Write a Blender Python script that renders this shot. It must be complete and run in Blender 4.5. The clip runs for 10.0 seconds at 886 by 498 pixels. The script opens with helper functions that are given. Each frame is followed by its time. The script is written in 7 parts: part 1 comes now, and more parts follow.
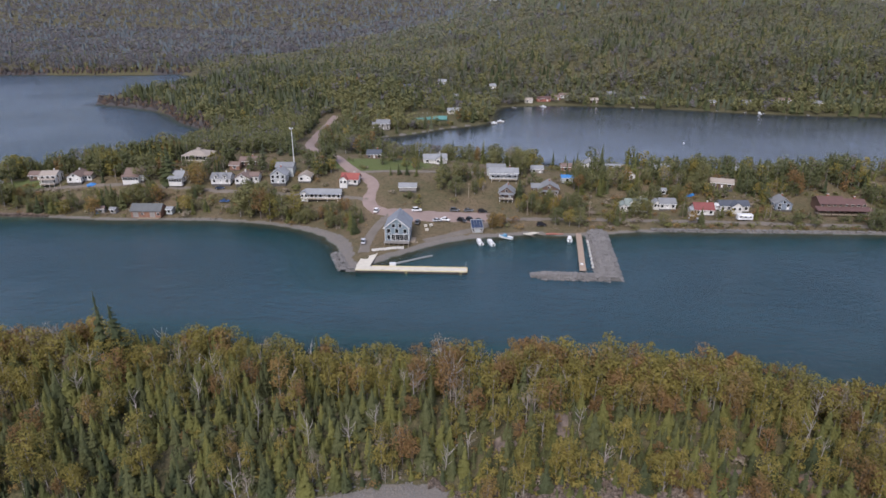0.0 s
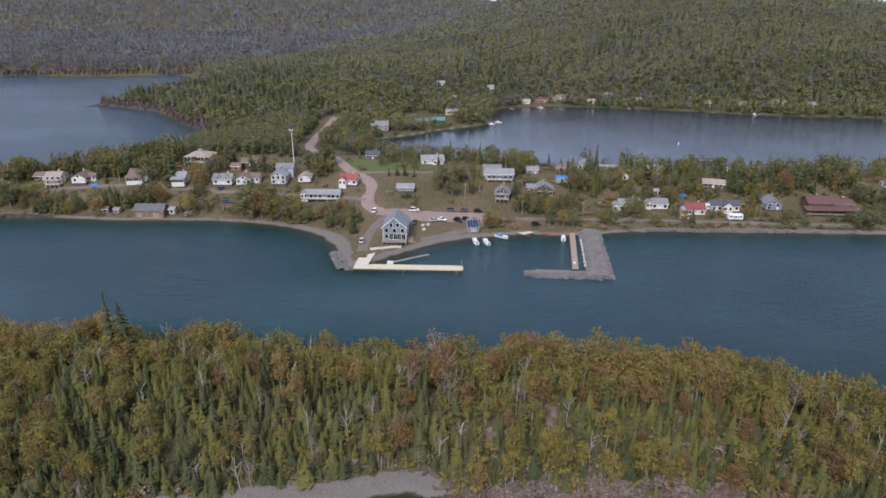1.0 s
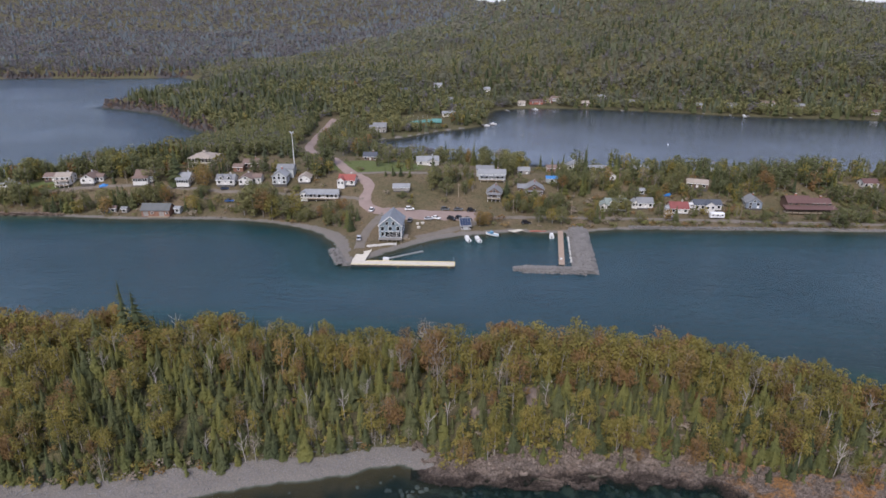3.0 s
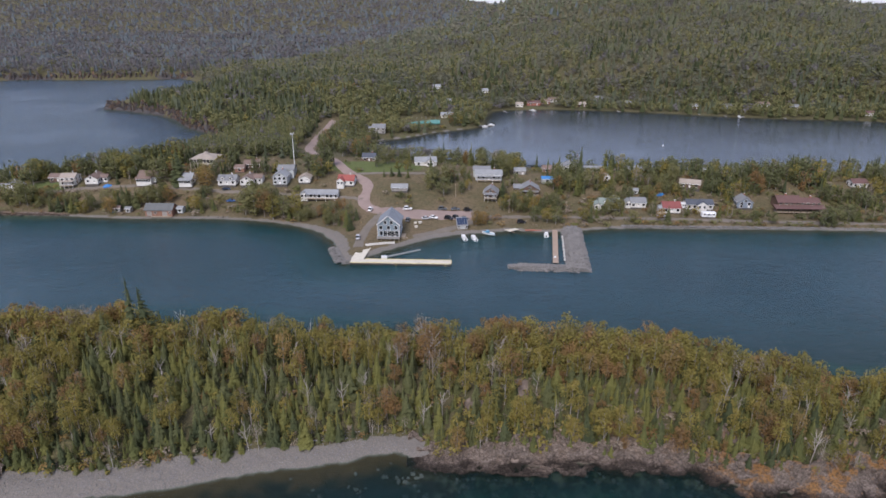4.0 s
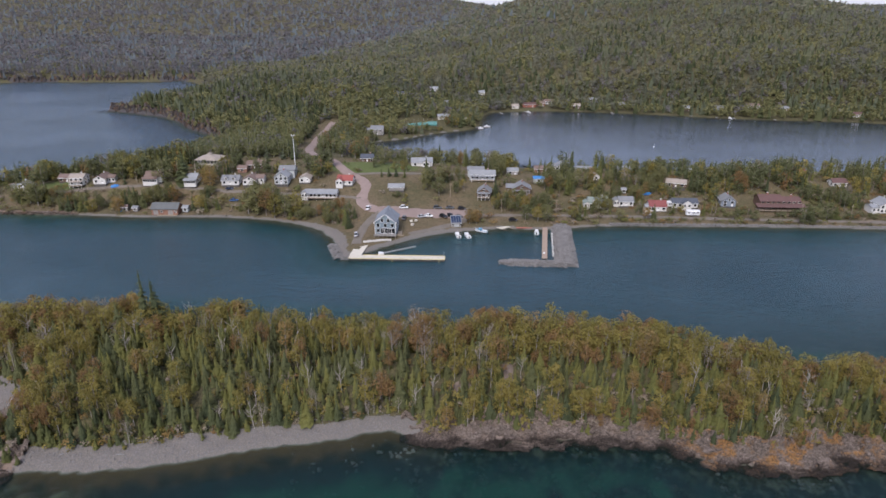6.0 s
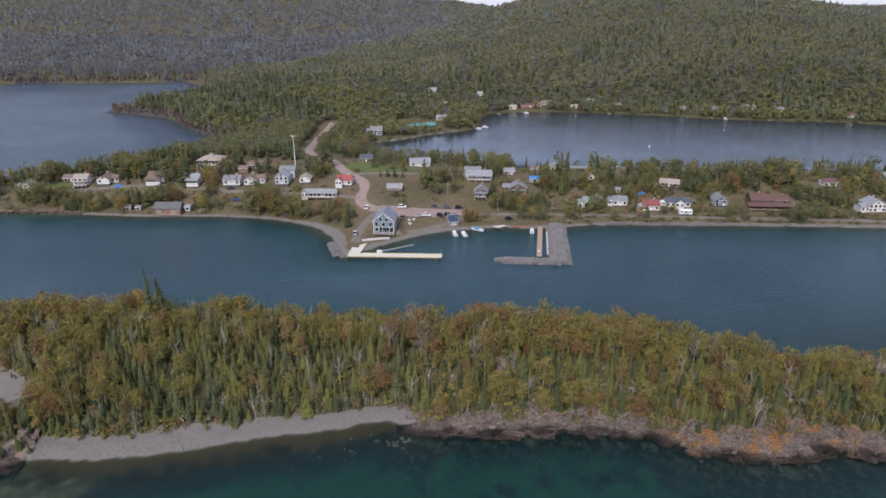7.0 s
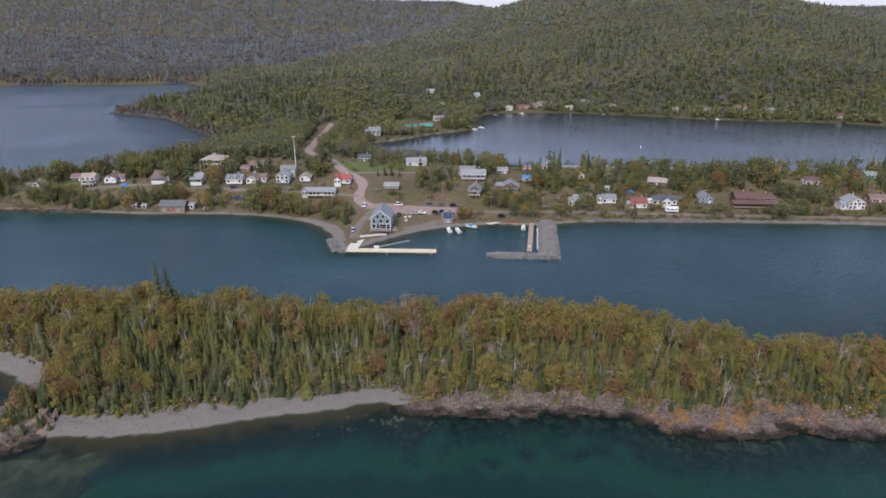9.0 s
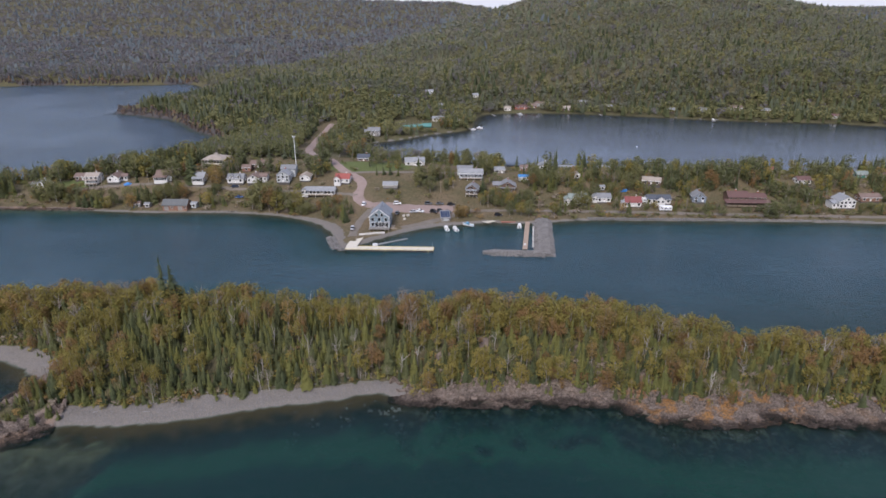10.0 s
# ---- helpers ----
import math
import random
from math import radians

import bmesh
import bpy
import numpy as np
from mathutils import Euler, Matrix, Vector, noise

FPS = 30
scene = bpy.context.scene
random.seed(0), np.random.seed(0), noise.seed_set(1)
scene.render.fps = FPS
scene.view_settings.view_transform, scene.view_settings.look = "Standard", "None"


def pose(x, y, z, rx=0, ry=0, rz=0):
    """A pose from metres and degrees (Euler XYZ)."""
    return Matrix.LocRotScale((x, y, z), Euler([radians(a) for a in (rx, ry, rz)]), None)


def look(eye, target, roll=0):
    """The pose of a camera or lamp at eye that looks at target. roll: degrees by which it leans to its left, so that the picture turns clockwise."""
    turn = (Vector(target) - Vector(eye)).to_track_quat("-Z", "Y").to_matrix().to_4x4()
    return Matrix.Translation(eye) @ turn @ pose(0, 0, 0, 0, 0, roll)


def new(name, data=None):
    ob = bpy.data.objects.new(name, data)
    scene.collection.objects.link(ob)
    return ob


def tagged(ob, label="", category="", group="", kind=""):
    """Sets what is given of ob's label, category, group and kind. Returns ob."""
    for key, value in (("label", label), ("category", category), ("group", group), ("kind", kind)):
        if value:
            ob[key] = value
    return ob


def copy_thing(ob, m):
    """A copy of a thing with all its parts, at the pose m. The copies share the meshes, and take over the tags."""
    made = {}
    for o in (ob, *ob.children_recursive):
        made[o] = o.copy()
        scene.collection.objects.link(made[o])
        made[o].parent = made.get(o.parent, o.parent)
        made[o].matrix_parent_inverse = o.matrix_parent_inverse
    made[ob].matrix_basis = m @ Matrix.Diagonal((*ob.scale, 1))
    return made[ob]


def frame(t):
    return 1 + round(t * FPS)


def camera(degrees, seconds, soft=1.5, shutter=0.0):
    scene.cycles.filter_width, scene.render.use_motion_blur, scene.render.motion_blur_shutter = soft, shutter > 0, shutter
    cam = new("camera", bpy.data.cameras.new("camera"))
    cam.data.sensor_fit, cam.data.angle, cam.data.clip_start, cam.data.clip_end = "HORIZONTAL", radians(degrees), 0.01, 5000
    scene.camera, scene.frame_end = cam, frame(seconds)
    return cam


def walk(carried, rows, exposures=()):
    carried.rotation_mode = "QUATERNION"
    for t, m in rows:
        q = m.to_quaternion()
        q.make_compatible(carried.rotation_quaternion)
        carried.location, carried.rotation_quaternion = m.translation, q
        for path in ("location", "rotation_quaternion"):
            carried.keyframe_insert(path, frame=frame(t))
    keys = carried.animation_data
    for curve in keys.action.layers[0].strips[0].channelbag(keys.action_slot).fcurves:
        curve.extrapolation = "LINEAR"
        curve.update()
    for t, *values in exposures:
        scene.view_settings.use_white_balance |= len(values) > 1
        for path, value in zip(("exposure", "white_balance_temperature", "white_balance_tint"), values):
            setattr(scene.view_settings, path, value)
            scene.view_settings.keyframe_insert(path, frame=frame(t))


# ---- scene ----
cam = camera(70.0, 10.0, soft=1.6)
# seconds, eye, then the point straight ahead, lean
PATH = [
    (0, (-0.00, 0.00, 93.37), (0.00, 185.98, 19.81), 0.13),
    (0.5, (0.70, -2.98, 94.33), (0.71, 183.01, 20.79), 0.12),
    (1, (1.40, -5.97, 95.27), (1.42, 180.02, 21.73), 0.11),
    (1.5, (2.11, -8.99, 96.14), (2.13, 177.00, 22.60), 0.10),
    (2, (2.82, -12.04, 96.95), (2.85, 173.96, 23.43), 0.09),
    (2.5, (3.51, -15.09, 97.77), (3.54, 170.91, 24.27), 0.08),
    (4, (5.46, -24.47, 100.21), (5.52, 161.62, 26.91), 0.03),
    (4.5, (6.07, -27.58, 100.94), (6.13, 158.53, 27.70), 0.01),
    (5, (6.70, -30.69, 101.66), (6.76, 155.43, 28.47), -0.00),
    (5.5, (7.35, -33.80, 102.37), (7.41, 152.36, 29.24), -0.01),
    (7, (9.28, -43.05, 104.52), (9.37, 143.17, 31.54), -0.05),
    (7.5, (9.96, -46.13, 105.16), (10.06, 140.10, 32.23), -0.06),
    (8, (10.64, -49.21, 105.75), (10.73, 137.04, 32.87), -0.06),
    (8.5, (11.29, -52.26, 106.29), (11.37, 134.00, 33.44), -0.07),
    (9, (11.93, -55.27, 106.81), (11.99, 131.01, 34.00), -0.08),
    (9.5, (12.57, -58.25, 107.33), (12.62, 128.05, 34.57), -0.08),
    (10, (13.20, -61.23, 107.84), (13.24, 125.09, 35.12), -0.09),
]
walk(cam, [(t, look(eye, target, roll)) for t, eye, target, roll in PATH], [(0, 0.34, 6230, 15), (10, 0.34, 6230, 15)])

# ---- sky and sun: thin bright cloud ----
SUN_HIGH, SUN_ROUND = 46.0, 200.0
world = bpy.data.worlds.new("sky")
scene.world = world
world.use_nodes = True
sky_nodes = world.node_tree
sky = sky_nodes.nodes.new("ShaderNodeTexSky")
sky.sky_type = "NISHITA"
sky.sun_disc = False
sky.sun_elevation, sky.sun_rotation = radians(SUN_HIGH), radians(SUN_ROUND)
sky.air_density, sky.dust_density, sky.ozone_density = 1.0, 0.9, 0.6
sky_nodes.nodes["Background"].inputs["Strength"].default_value = 0.178
veil = sky_nodes.nodes.new("ShaderNodeMix")  # an even veil of thin cloud over the whole sky
veil.data_type, veil.blend_type = "RGBA", "MIX"
veil.inputs[0].default_value = 0.65
veil.inputs[7].default_value = (3.35, 3.47, 4.45, 1)
sky_nodes.links.new(sky.outputs["Color"], veil.inputs[6])
sky_nodes.links.new(veil.outputs[2], sky_nodes.nodes["Background"].inputs["Color"])
sun = new("sun", bpy.data.lights.new("sun", "SUN"))
sun.data.energy, sun.data.angle, sun.data.color = 2.9, radians(24), (1.0, 0.94, 0.86)
_a, _e = radians(SUN_ROUND), radians(SUN_HIGH)
sun.matrix_world = look((math.sin(_a) * math.cos(_e) * 100, math.cos(_a) * math.cos(_e) * 100, math.sin(_e) * 100), (0, 0, 0))
# ---- plan of the shores, in metres ----
# the wooded island in front, counter-clockwise from its south-western spur
ISLAND = [(-128, 66), (-103, 74), (-97, 79), (-93, 83), (-77, 82), (-58, 85), (-43, 89), (-33, 92), (-22, 93), (-11, 97), (-4, 98),
          (0, 95), (13, 93), (24, 93), (40, 94), (57, 93), (64, 91), (71, 86), (86, 83), (98, 83), (104, 87), (115, 84), (134, 82),
          (165, 80), (190, 86), (194, 106), (165, 114), (142, 117), (123, 118), (104, 123), (90, 129), (75, 139), (54, 143), (29, 144),
          (5, 144), (-13, 145), (-38, 147), (-60, 152), (-89, 155), (-120, 155), (-150, 152), (-185, 145), (-200, 128), (-170, 118),
          (-130, 117), (-121, 112), (-113, 107), (-109, 100), (-113, 95), (-115, 89)]
# the mainland with its village: harbour shore from west to east, then round by the north
COAST_SOUTH = [(-420, 300), (-340, 282), (-260, 277), (-233, 276), (-202, 275), (-176, 274), (-149, 270), (-124, 271), (-98, 270), (-76, 265),
               (-60, 258), (-48, 247), (-40, 232), (-37, 219), (-33, 214), (-26, 221), (-18, 229), (-5, 239), (8, 247), (28, 251),
               (38, 253), (52, 251), (59, 252), (73, 254), (89, 257), (113, 256), (149, 255), (190, 254), (244, 250), (330, 244),
               (460, 232), (4900, 200)]
COAST_NORTH = [(4900, 4900), (-4900, 4900), (-4900, 860), (-1500, 845), (-900, 842), (-600, 838), (-529, 850), (-449, 849), (-372, 855), (-345, 866),
               (-300, 810), (-262, 730), (-265, 670), (-300, 620), (-334, 607), (-304, 597), (-285, 586), (-255, 570), (-232, 543),
               (-211, 509), (-190, 490), (-174, 471), (-160, 459), (-172, 436), (-178, 405), (-186, 372), (-200, 350), (-235, 337),
               (-271, 335), (-340, 333), (-410, 322)]
MAINLAND = COAST_SOUTH + COAST_NORTH
# the lake behind the village
LAKE = [(-46, 420), (-30, 398), (0, 392), (24, 386), (62, 374), (98, 356), (138, 350), (178, 350), (216, 350), (321, 352), (450, 350), (560, 400),
        (560, 480), (425, 522), (378, 543), (330, 548), (279, 558), (214, 582), (165, 596), (115, 604), (66, 600), (50, 590),
        (44, 550), (41, 518), (29, 503), (0, 489), (-26, 463), (-48, 454), (-52, 438)]


def rounded(points, turns=2):
    """The outline with its corners cut, so that the shore runs in curves."""
    p = np.array(points, float)
    for _ in range(turns):
        q = np.roll(p, -1, 0)
        p = np.stack([p * 0.75 + q * 0.25, p * 0.25 + q * 0.75], 1).reshape(-1, 2)
    return p


def signed_distance(points, x, y):
    """Metres from the outline, positive inside."""
    best = np.full(x.shape, 1e9)
    inside = np.zeros(x.shape, bool)
    for (ax, ay), (bx, by) in zip(points, np.roll(points, -1, 0)):
        dx, dy = bx - ax, by - ay
        t = np.clip(((x - ax) * dx + (y - ay) * dy) / (dx * dx + dy * dy + 1e-9), 0, 1)
        best = np.minimum(best, (x - ax - t * dx) ** 2 + (y - ay - t * dy) ** 2)
        if abs(dy) > 1e-9:
            inside ^= ((ay > y) != (by > y)) & (x < dx * (y - ay) / dy + ax)
    return np.where(inside, 1, -1) * np.sqrt(best)


def waves(x, y, size, seed):
    """Cheap smooth noise, about -1 to 1, with swells of the given size."""
    r = np.random.RandomState(seed)
    total = np.zeros(np.shape(x))
    for k in range(7):
        a, ph, s = r.uniform(0, 6.283), r.uniform(0, 6.283), 6.283 / size * r.uniform(0.6, 1.7)
        total = total + np.sin((x * math.cos(a) + y * math.sin(a)) * s + ph + 1.3 * np.sin((x * math.sin(a) - y * math.cos(a)) * s * 0.6 + ph * 2))
    return total / 3.2


def bell(x, y, cx, cy, sx, sy):
    return np.exp(-0.5 * (((x - cx) / sx) ** 2 + ((y - cy) / sy) ** 2))


def step(a, b, v):
    t = np.clip((v - a) / (b - a), 0, 1)
    return t * t * (3 - 2 * t)


ISLAND_EDGE, MAIN_EDGE, LAKE_EDGE = rounded(ISLAND, 1), rounded(MAINLAND, 1), rounded(LAKE, 2)


def shores(x, y):
    """Distances from the island's and from the mainland's water line, positive on land."""
    rough = 0.8 * waves(x, y, 9, 3) + 0.4 * waves(x, y, 4, 4)
    isl = signed_distance(ISLAND_EDGE, x, y) + rough * (0.35 + 0.65 * step(-6, 4, x))
    main = np.minimum(signed_distance(MAIN_EDGE, x, y), -signed_distance(LAKE_EDGE, x, y)) + 0.5 * rough
    return isl, main


def heights(x, y):
    """The ground's height over the water, and the two shore distances."""
    x, y = np.asarray(x, float), np.asarray(y, float)
    isl, main = shores(x, y)
    # island: shingle beach in the west, rock bluffs in the east, a low back
    bluff = np.maximum(step(2, 14, x), step(-88, -97, x) * step(104, 96, y))
    di = np.maximum(isl, 0)
    ledge = (2.1 + 1.2 * waves(x, y, 22, 8) + 0.6 * waves(x, y, 5, 28)) * (0.45 * step(0.3, 0.9, di) + 0.55 * step(1.8 + 0.8 * waves(x, y, 5, 29), 3.4, di))
    beach = 1.8 * (1 - np.exp(-di / 6))
    back = 5.0 * step(4, 26, di) * (1 + 0.25 * waves(x, y, 40, 9))
    hi = bluff * ledge + (1 - bluff) * beach + back
    # mainland: low harbour, the western ridge, wooded hills to the north
    dm = np.maximum(main, 0)
    hm = 1.7 * (1 - np.exp(-dm / 5)) + 3.2 * step(8, 70, dm)
    hm += 7.5 * step(6, 34, dm) * bell(x, y, -150, 305, 75, 60) + 5 * step(10, 60, dm) * bell(x, y, -40, 345, 60, 60)
    hm += 6.5 * step(14, 45, dm) * bell(x, y, 185, 316, 130, 26)
    hm += 4.5 * step(7, 20, dm) * step(45, 85, x) * bell(x, y, 150, 333, 130, 13)  # the ridge above the lake
    far = step(10, 120, dm)
    hills = 136 * bell(x, y, 416, 1374, np.where(x < 416, 264, 335), np.where(y < 1374, 425, 500))
    hills += np.interp(x, (-2000, -725, -200, 38, 157, 217, 400, 700), (122, 112, 93, 83, 67, 55, 30, 6)) * bell(x, y, 0, 2842, 9000, np.where(y < 2842, 400, 900))
    hills += 22 * bell(x, y, -900, 2150, 700, 160)
    hills += 66 * bell(x, y, 1750, 2948, np.where(x < 1750, 837, 1500), 700) + 12 * bell(x, y, -180, 640, 100, 90) + 8 * bell(x, y, 60, 700, 200, 120)
    hm += far * (hills + step(600, 1000, y) * (5 * waves(x, y, 260, 21) + 2.5 * waves(x, y, 110, 22)))
    cliff = step(-148, -190, x) * step(452, 480, y) * step(1000, 900, y)
    hm += (7 + 2 * waves(x, y, 30, 51)) * cliff * step(0.5, 5, dm)
    land = np.where(isl > main, hi, hm)
    land = land + np.where(np.maximum(isl, main) > 0, 0.18 * waves(x, y, 7, 5) * step(0, 3, np.maximum(isl, main)), 0)
    d = np.maximum(isl, main)
    drop = np.where(isl > main, np.where(bluff > 0.5, 0.5, np.where(d > -7, 0.2, 0.2 + 0.25 * (1 + 7 / np.minimum(d, -7.0)))), 0.3)
    shelf = np.maximum(1.05 * step(-69, -77, x + 2.5 * waves(x, y, 9, 55)) * step(79, 72, y + 2 * waves(x, y, 8, 56)) * step(30, 45, y), 0.7 * bell(x, y, 40, 74, 34, 5) * (0.65 + 0.45 * waves(x, y, 14, 52)))
    bed = -np.minimum(0.15 + drop * -d + 0.25 * np.maximum(0, waves(x, y, 5, 6)), 14)
    bed = bed * (1 - 0.72 * np.clip(shelf, 0, 1)) + np.where(d < -2, 0.5 * np.maximum(0, waves(x, y, 4, 53)) + 0.4 * waves(x, y, 9, 54), 0) * (y < 110)
    bed = bed * (1 - 0.4 * bell(x, y, 92, 60, 62, 13))  # a shoal off the eastern bluff
    bed = np.minimum(bed, -0.12)
    return np.where(d > 0, land, bed), isl, main


def ground(x, y):
    return float(heights(np.array([x]), np.array([y]))[0][0])
# ---- materials ----
class Nodes:
    """A small helper to write a node material."""

    def __init__(self, name):
        self.mat = bpy.data.materials.new(name)
        self.mat.use_nodes = True
        self.tree = self.mat.node_tree
        self.bsdf = self.tree.nodes["Principled BSDF"]
        self.out = self.tree.nodes["Material Output"]

    def add(self, kind, **sockets):
        n = self.tree.nodes.new(kind)
        for k, v in sockets.items():
            self.put(n, k, v)
        return n

    def put(self, n, key, v):
        s = n.inputs[key.replace("_", " ")] if isinstance(key, str) else n.inputs[key]
        if isinstance(v, bpy.types.NodeSocket):
            self.tree.links.new(v, s)
        else:
            s.default_value = (*v, 1.0) if isinstance(v, tuple) and len(v) == 3 and s.type == "RGBA" else v

    def place(self, stretch=(1, 1, 1), kind="Object"):
        c = self.add("ShaderNodeTexCoord")
        m = self.add("ShaderNodeMapping")
        self.put(m, "Vector", c.outputs[kind])
        self.put(m, "Scale", stretch)
        return m.outputs[0]

    def spot(self):
        return self.add("ShaderNodeNewGeometry").outputs["Position"]

    def noise(self, scale, where=None, detail=4.0, rough=0.6):
        n = self.add("ShaderNodeTexNoise", Scale=scale, Detail=detail, Roughness=rough)
        self.put(n, "Vector", where if where is not None else self.spot())
        return n.outputs[0]

    def ramp(self, v, *stops):
        n = self.add("ShaderNodeValToRGB")
        self.put(n, "Fac", v)
        while len(n.color_ramp.elements) < len(stops):
            n.color_ramp.elements.new(0.5)
        for e, (at, col) in zip(n.color_ramp.elements, stops):
            e.position = at
            e.color = (*col, 1) if isinstance(col, tuple) else (col, col, col, 1)
        return n.outputs[0]

    def mix(self, fac, a, b, how="MIX"):
        n = self.tree.nodes.new("ShaderNodeMix")
        n.data_type, n.blend_type = "RGBA", how
        self.put(n, 0, fac)
        self.put(n, 6, a)
        self.put(n, 7, b)
        return n.outputs[2]

    def sum(self, a, b, how="ADD"):
        n = self.tree.nodes.new("ShaderNodeMath")
        n.operation = how
        self.put(n, 0, a)
        self.put(n, 1, b)
        return n.outputs[0]

    def bump(self, height, strength, distance):
        n = self.add("ShaderNodeBump", Height=height, Strength=strength, Distance=distance)
        self.put(self.bsdf, "Normal", n.outputs[0])
        return n.outputs[0]

    def done(self, colour=None, rough=0.8, **more):
        if colour is not None:
            self.put(self.bsdf, "Base Color", colour)
        self.put(self.bsdf, "Roughness", rough)
        for k, v in more.items():
            self.put(self.bsdf, k, v)
        return self.mat


def scaled(c, f):
    return tuple(v * f for v in c)


def painted(name, colour, rough=0.6, wear=0.25, metal=0.0):
    """Weathered paint, siding or plain coating: streaks and blotches over one colour."""
    n = Nodes(name)
    big = n.noise(0.7, n.place((1, 1, 0.4)))
    fine = n.noise(9.0, n.place((1, 1, 0.25)))
    c = n.mix(n.ramp(big, (0.35, 0.0), (0.7, 1.0)), scaled(colour, 1 - wear), colour)
    c = n.mix(n.sum(fine, 0.35, "MULTIPLY"), c, scaled(colour, 1 - wear * 1.2))
    n.bump(fine, 0.2, 0.02)
    return n.done(c, rough, Metallic=metal)


def boarded(name, colour, pitch=0.18, rough=0.7, upright=False, wear=0.3):
    """Lapped siding: fine lines at board pitch over a weathered colour."""
    n = Nodes(name)
    w = n.add("ShaderNodeTexWave", Scale=1.0 / pitch / 6.283 * 6.283 / 2, Distortion=0.0)
    w.wave_type, w.bands_direction = "BANDS", "X" if upright else "Z"
    w.wave_profile = "SAW"
    n.put(w, "Vector", n.place())
    big = n.noise(0.6, n.place((1, 1, 0.5)))
    c = n.mix(n.ramp(big, (0.3, 0.0), (0.75, 1.0)), scaled(colour, 1 - wear), colour)
    n.bump(w.outputs["Fac"], 0.5, 0.02)
    return n.done(c, rough)


def roofing(name, colour, rough=0.85, wear=0.3):
    n = Nodes(name)
    rnd = n.noise(6.0, n.place((0.5, 1, 1)))
    big = n.noise(0.35, n.place())
    c = n.mix(rnd, scaled(colour, 1 - wear), scaled(colour, 1 + wear * 0.6))
    c = n.mix(n.ramp(big, (0.4, 0.0), (0.75, 0.6)), c, scaled(colour, 0.6))
    n.bump(rnd, 0.5, 0.03)
    return n.done(c, rough)


def foliage(name, a, b, c, clear=0.38, fluffy=False):
    """Leaves of one sort of tree: three tints spread over stands, trees and leaf clumps."""
    n = Nodes(name)
    geo = n.add("ShaderNodeNewGeometry")
    info = n.add("ShaderNodeObjectInfo")
    tree_tint = n.noise(0.21, geo.outputs["Position"], 1.5)
    stand = n.sum(n.sum(n.noise(0.014, geo.outputs["Position"], 2.0), -0.5), 1.1, "MULTIPLY")
    mixed = n.sum(n.sum(info.outputs["Random"], 0.6, "MULTIPLY"), n.sum(n.sum(tree_tint, 1.35, "MULTIPLY"), stand), "ADD")
    col = n.ramp(n.sum(mixed, -0.46), (0.18, a), (0.5, b), (0.82, c))
    scaled_up = n.mix(1.0, col, (1.12, 1.12, 1.12), "MULTIPLY")
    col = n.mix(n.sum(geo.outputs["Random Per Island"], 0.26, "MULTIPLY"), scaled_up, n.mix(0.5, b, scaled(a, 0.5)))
    shade_grain = n.noise(2.3, geo.outputs["Position"], 4.0, 0.7)
    # noise darkens the colour in spots, as shade in gaps between leaves
    col = n.mix(n.ramp(shade_grain, (0.34, 0.45), (0.48, 0.12), (0.66, 0.0)), col, scaled(a, 0.45))
    if fluffy:
        up = n.add("ShaderNodeVectorMath")
        up.operation = "MULTIPLY_ADD"
        n.put(up, 0, geo.outputs["Normal"])
        up.inputs[1].default_value, up.inputs[2].default_value = (0.55, 0.55, 0.55), (0, 0, 0.45)
        unit = n.add("ShaderNodeVectorMath")
        unit.operation = "NORMALIZE"
        n.put(unit, 0, up.outputs[0])
        n.put(n.bsdf, "Normal", unit.outputs[0])
    else:
        n.bump(shade_grain, 0.6, 0.4)
    n.done(col, 0.75)
    n.put(n.bsdf, "Specular IOR Level", 0.08)
    tr = n.add("ShaderNodeBsdfTranslucent", Color=col)
    m = n.add("ShaderNodeMixShader", Fac=clear)
    n.tree.links.new(n.bsdf.outputs[0], m.inputs[1])
    n.tree.links.new(tr.outputs[0], m.inputs[2])
    n.tree.links.new(m.outputs[0], n.out.inputs["Surface"])
    return n.mat


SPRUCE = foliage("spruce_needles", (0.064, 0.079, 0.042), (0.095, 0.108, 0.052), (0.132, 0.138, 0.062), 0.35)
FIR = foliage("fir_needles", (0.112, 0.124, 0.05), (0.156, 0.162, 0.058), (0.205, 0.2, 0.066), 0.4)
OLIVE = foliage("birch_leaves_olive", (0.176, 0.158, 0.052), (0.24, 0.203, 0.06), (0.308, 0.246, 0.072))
# hill leaves: distance haze put into the colour, greyer and bluer
HAZED_LEAF = foliage("hazed_hardwood_leaves", (0.133, 0.136, 0.098), (0.177, 0.174, 0.12), (0.228, 0.21, 0.142), fluffy=True)
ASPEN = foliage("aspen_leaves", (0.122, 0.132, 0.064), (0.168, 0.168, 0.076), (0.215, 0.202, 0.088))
# hill conifers: a bluer green, with distance haze in the colour
HAZED_PINE = foliage("hazed_pine_needles", (0.096, 0.11, 0.07), (0.127, 0.139, 0.085), (0.16, 0.167, 0.098), 0.35, fluffy=True)
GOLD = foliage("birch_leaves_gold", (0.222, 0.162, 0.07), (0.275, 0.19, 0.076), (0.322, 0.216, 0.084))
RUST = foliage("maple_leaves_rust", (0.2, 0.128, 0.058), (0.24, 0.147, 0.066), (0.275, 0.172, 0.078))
# far hardwood and spruce: haze and cloud shade tinted in as grey-blue
HAZED_HARDWOOD = foliage("hazed_leafless_hardwood", (0.118, 0.111, 0.116), (0.144, 0.134, 0.136), (0.172, 0.158, 0.156), 0.35, fluffy=True)
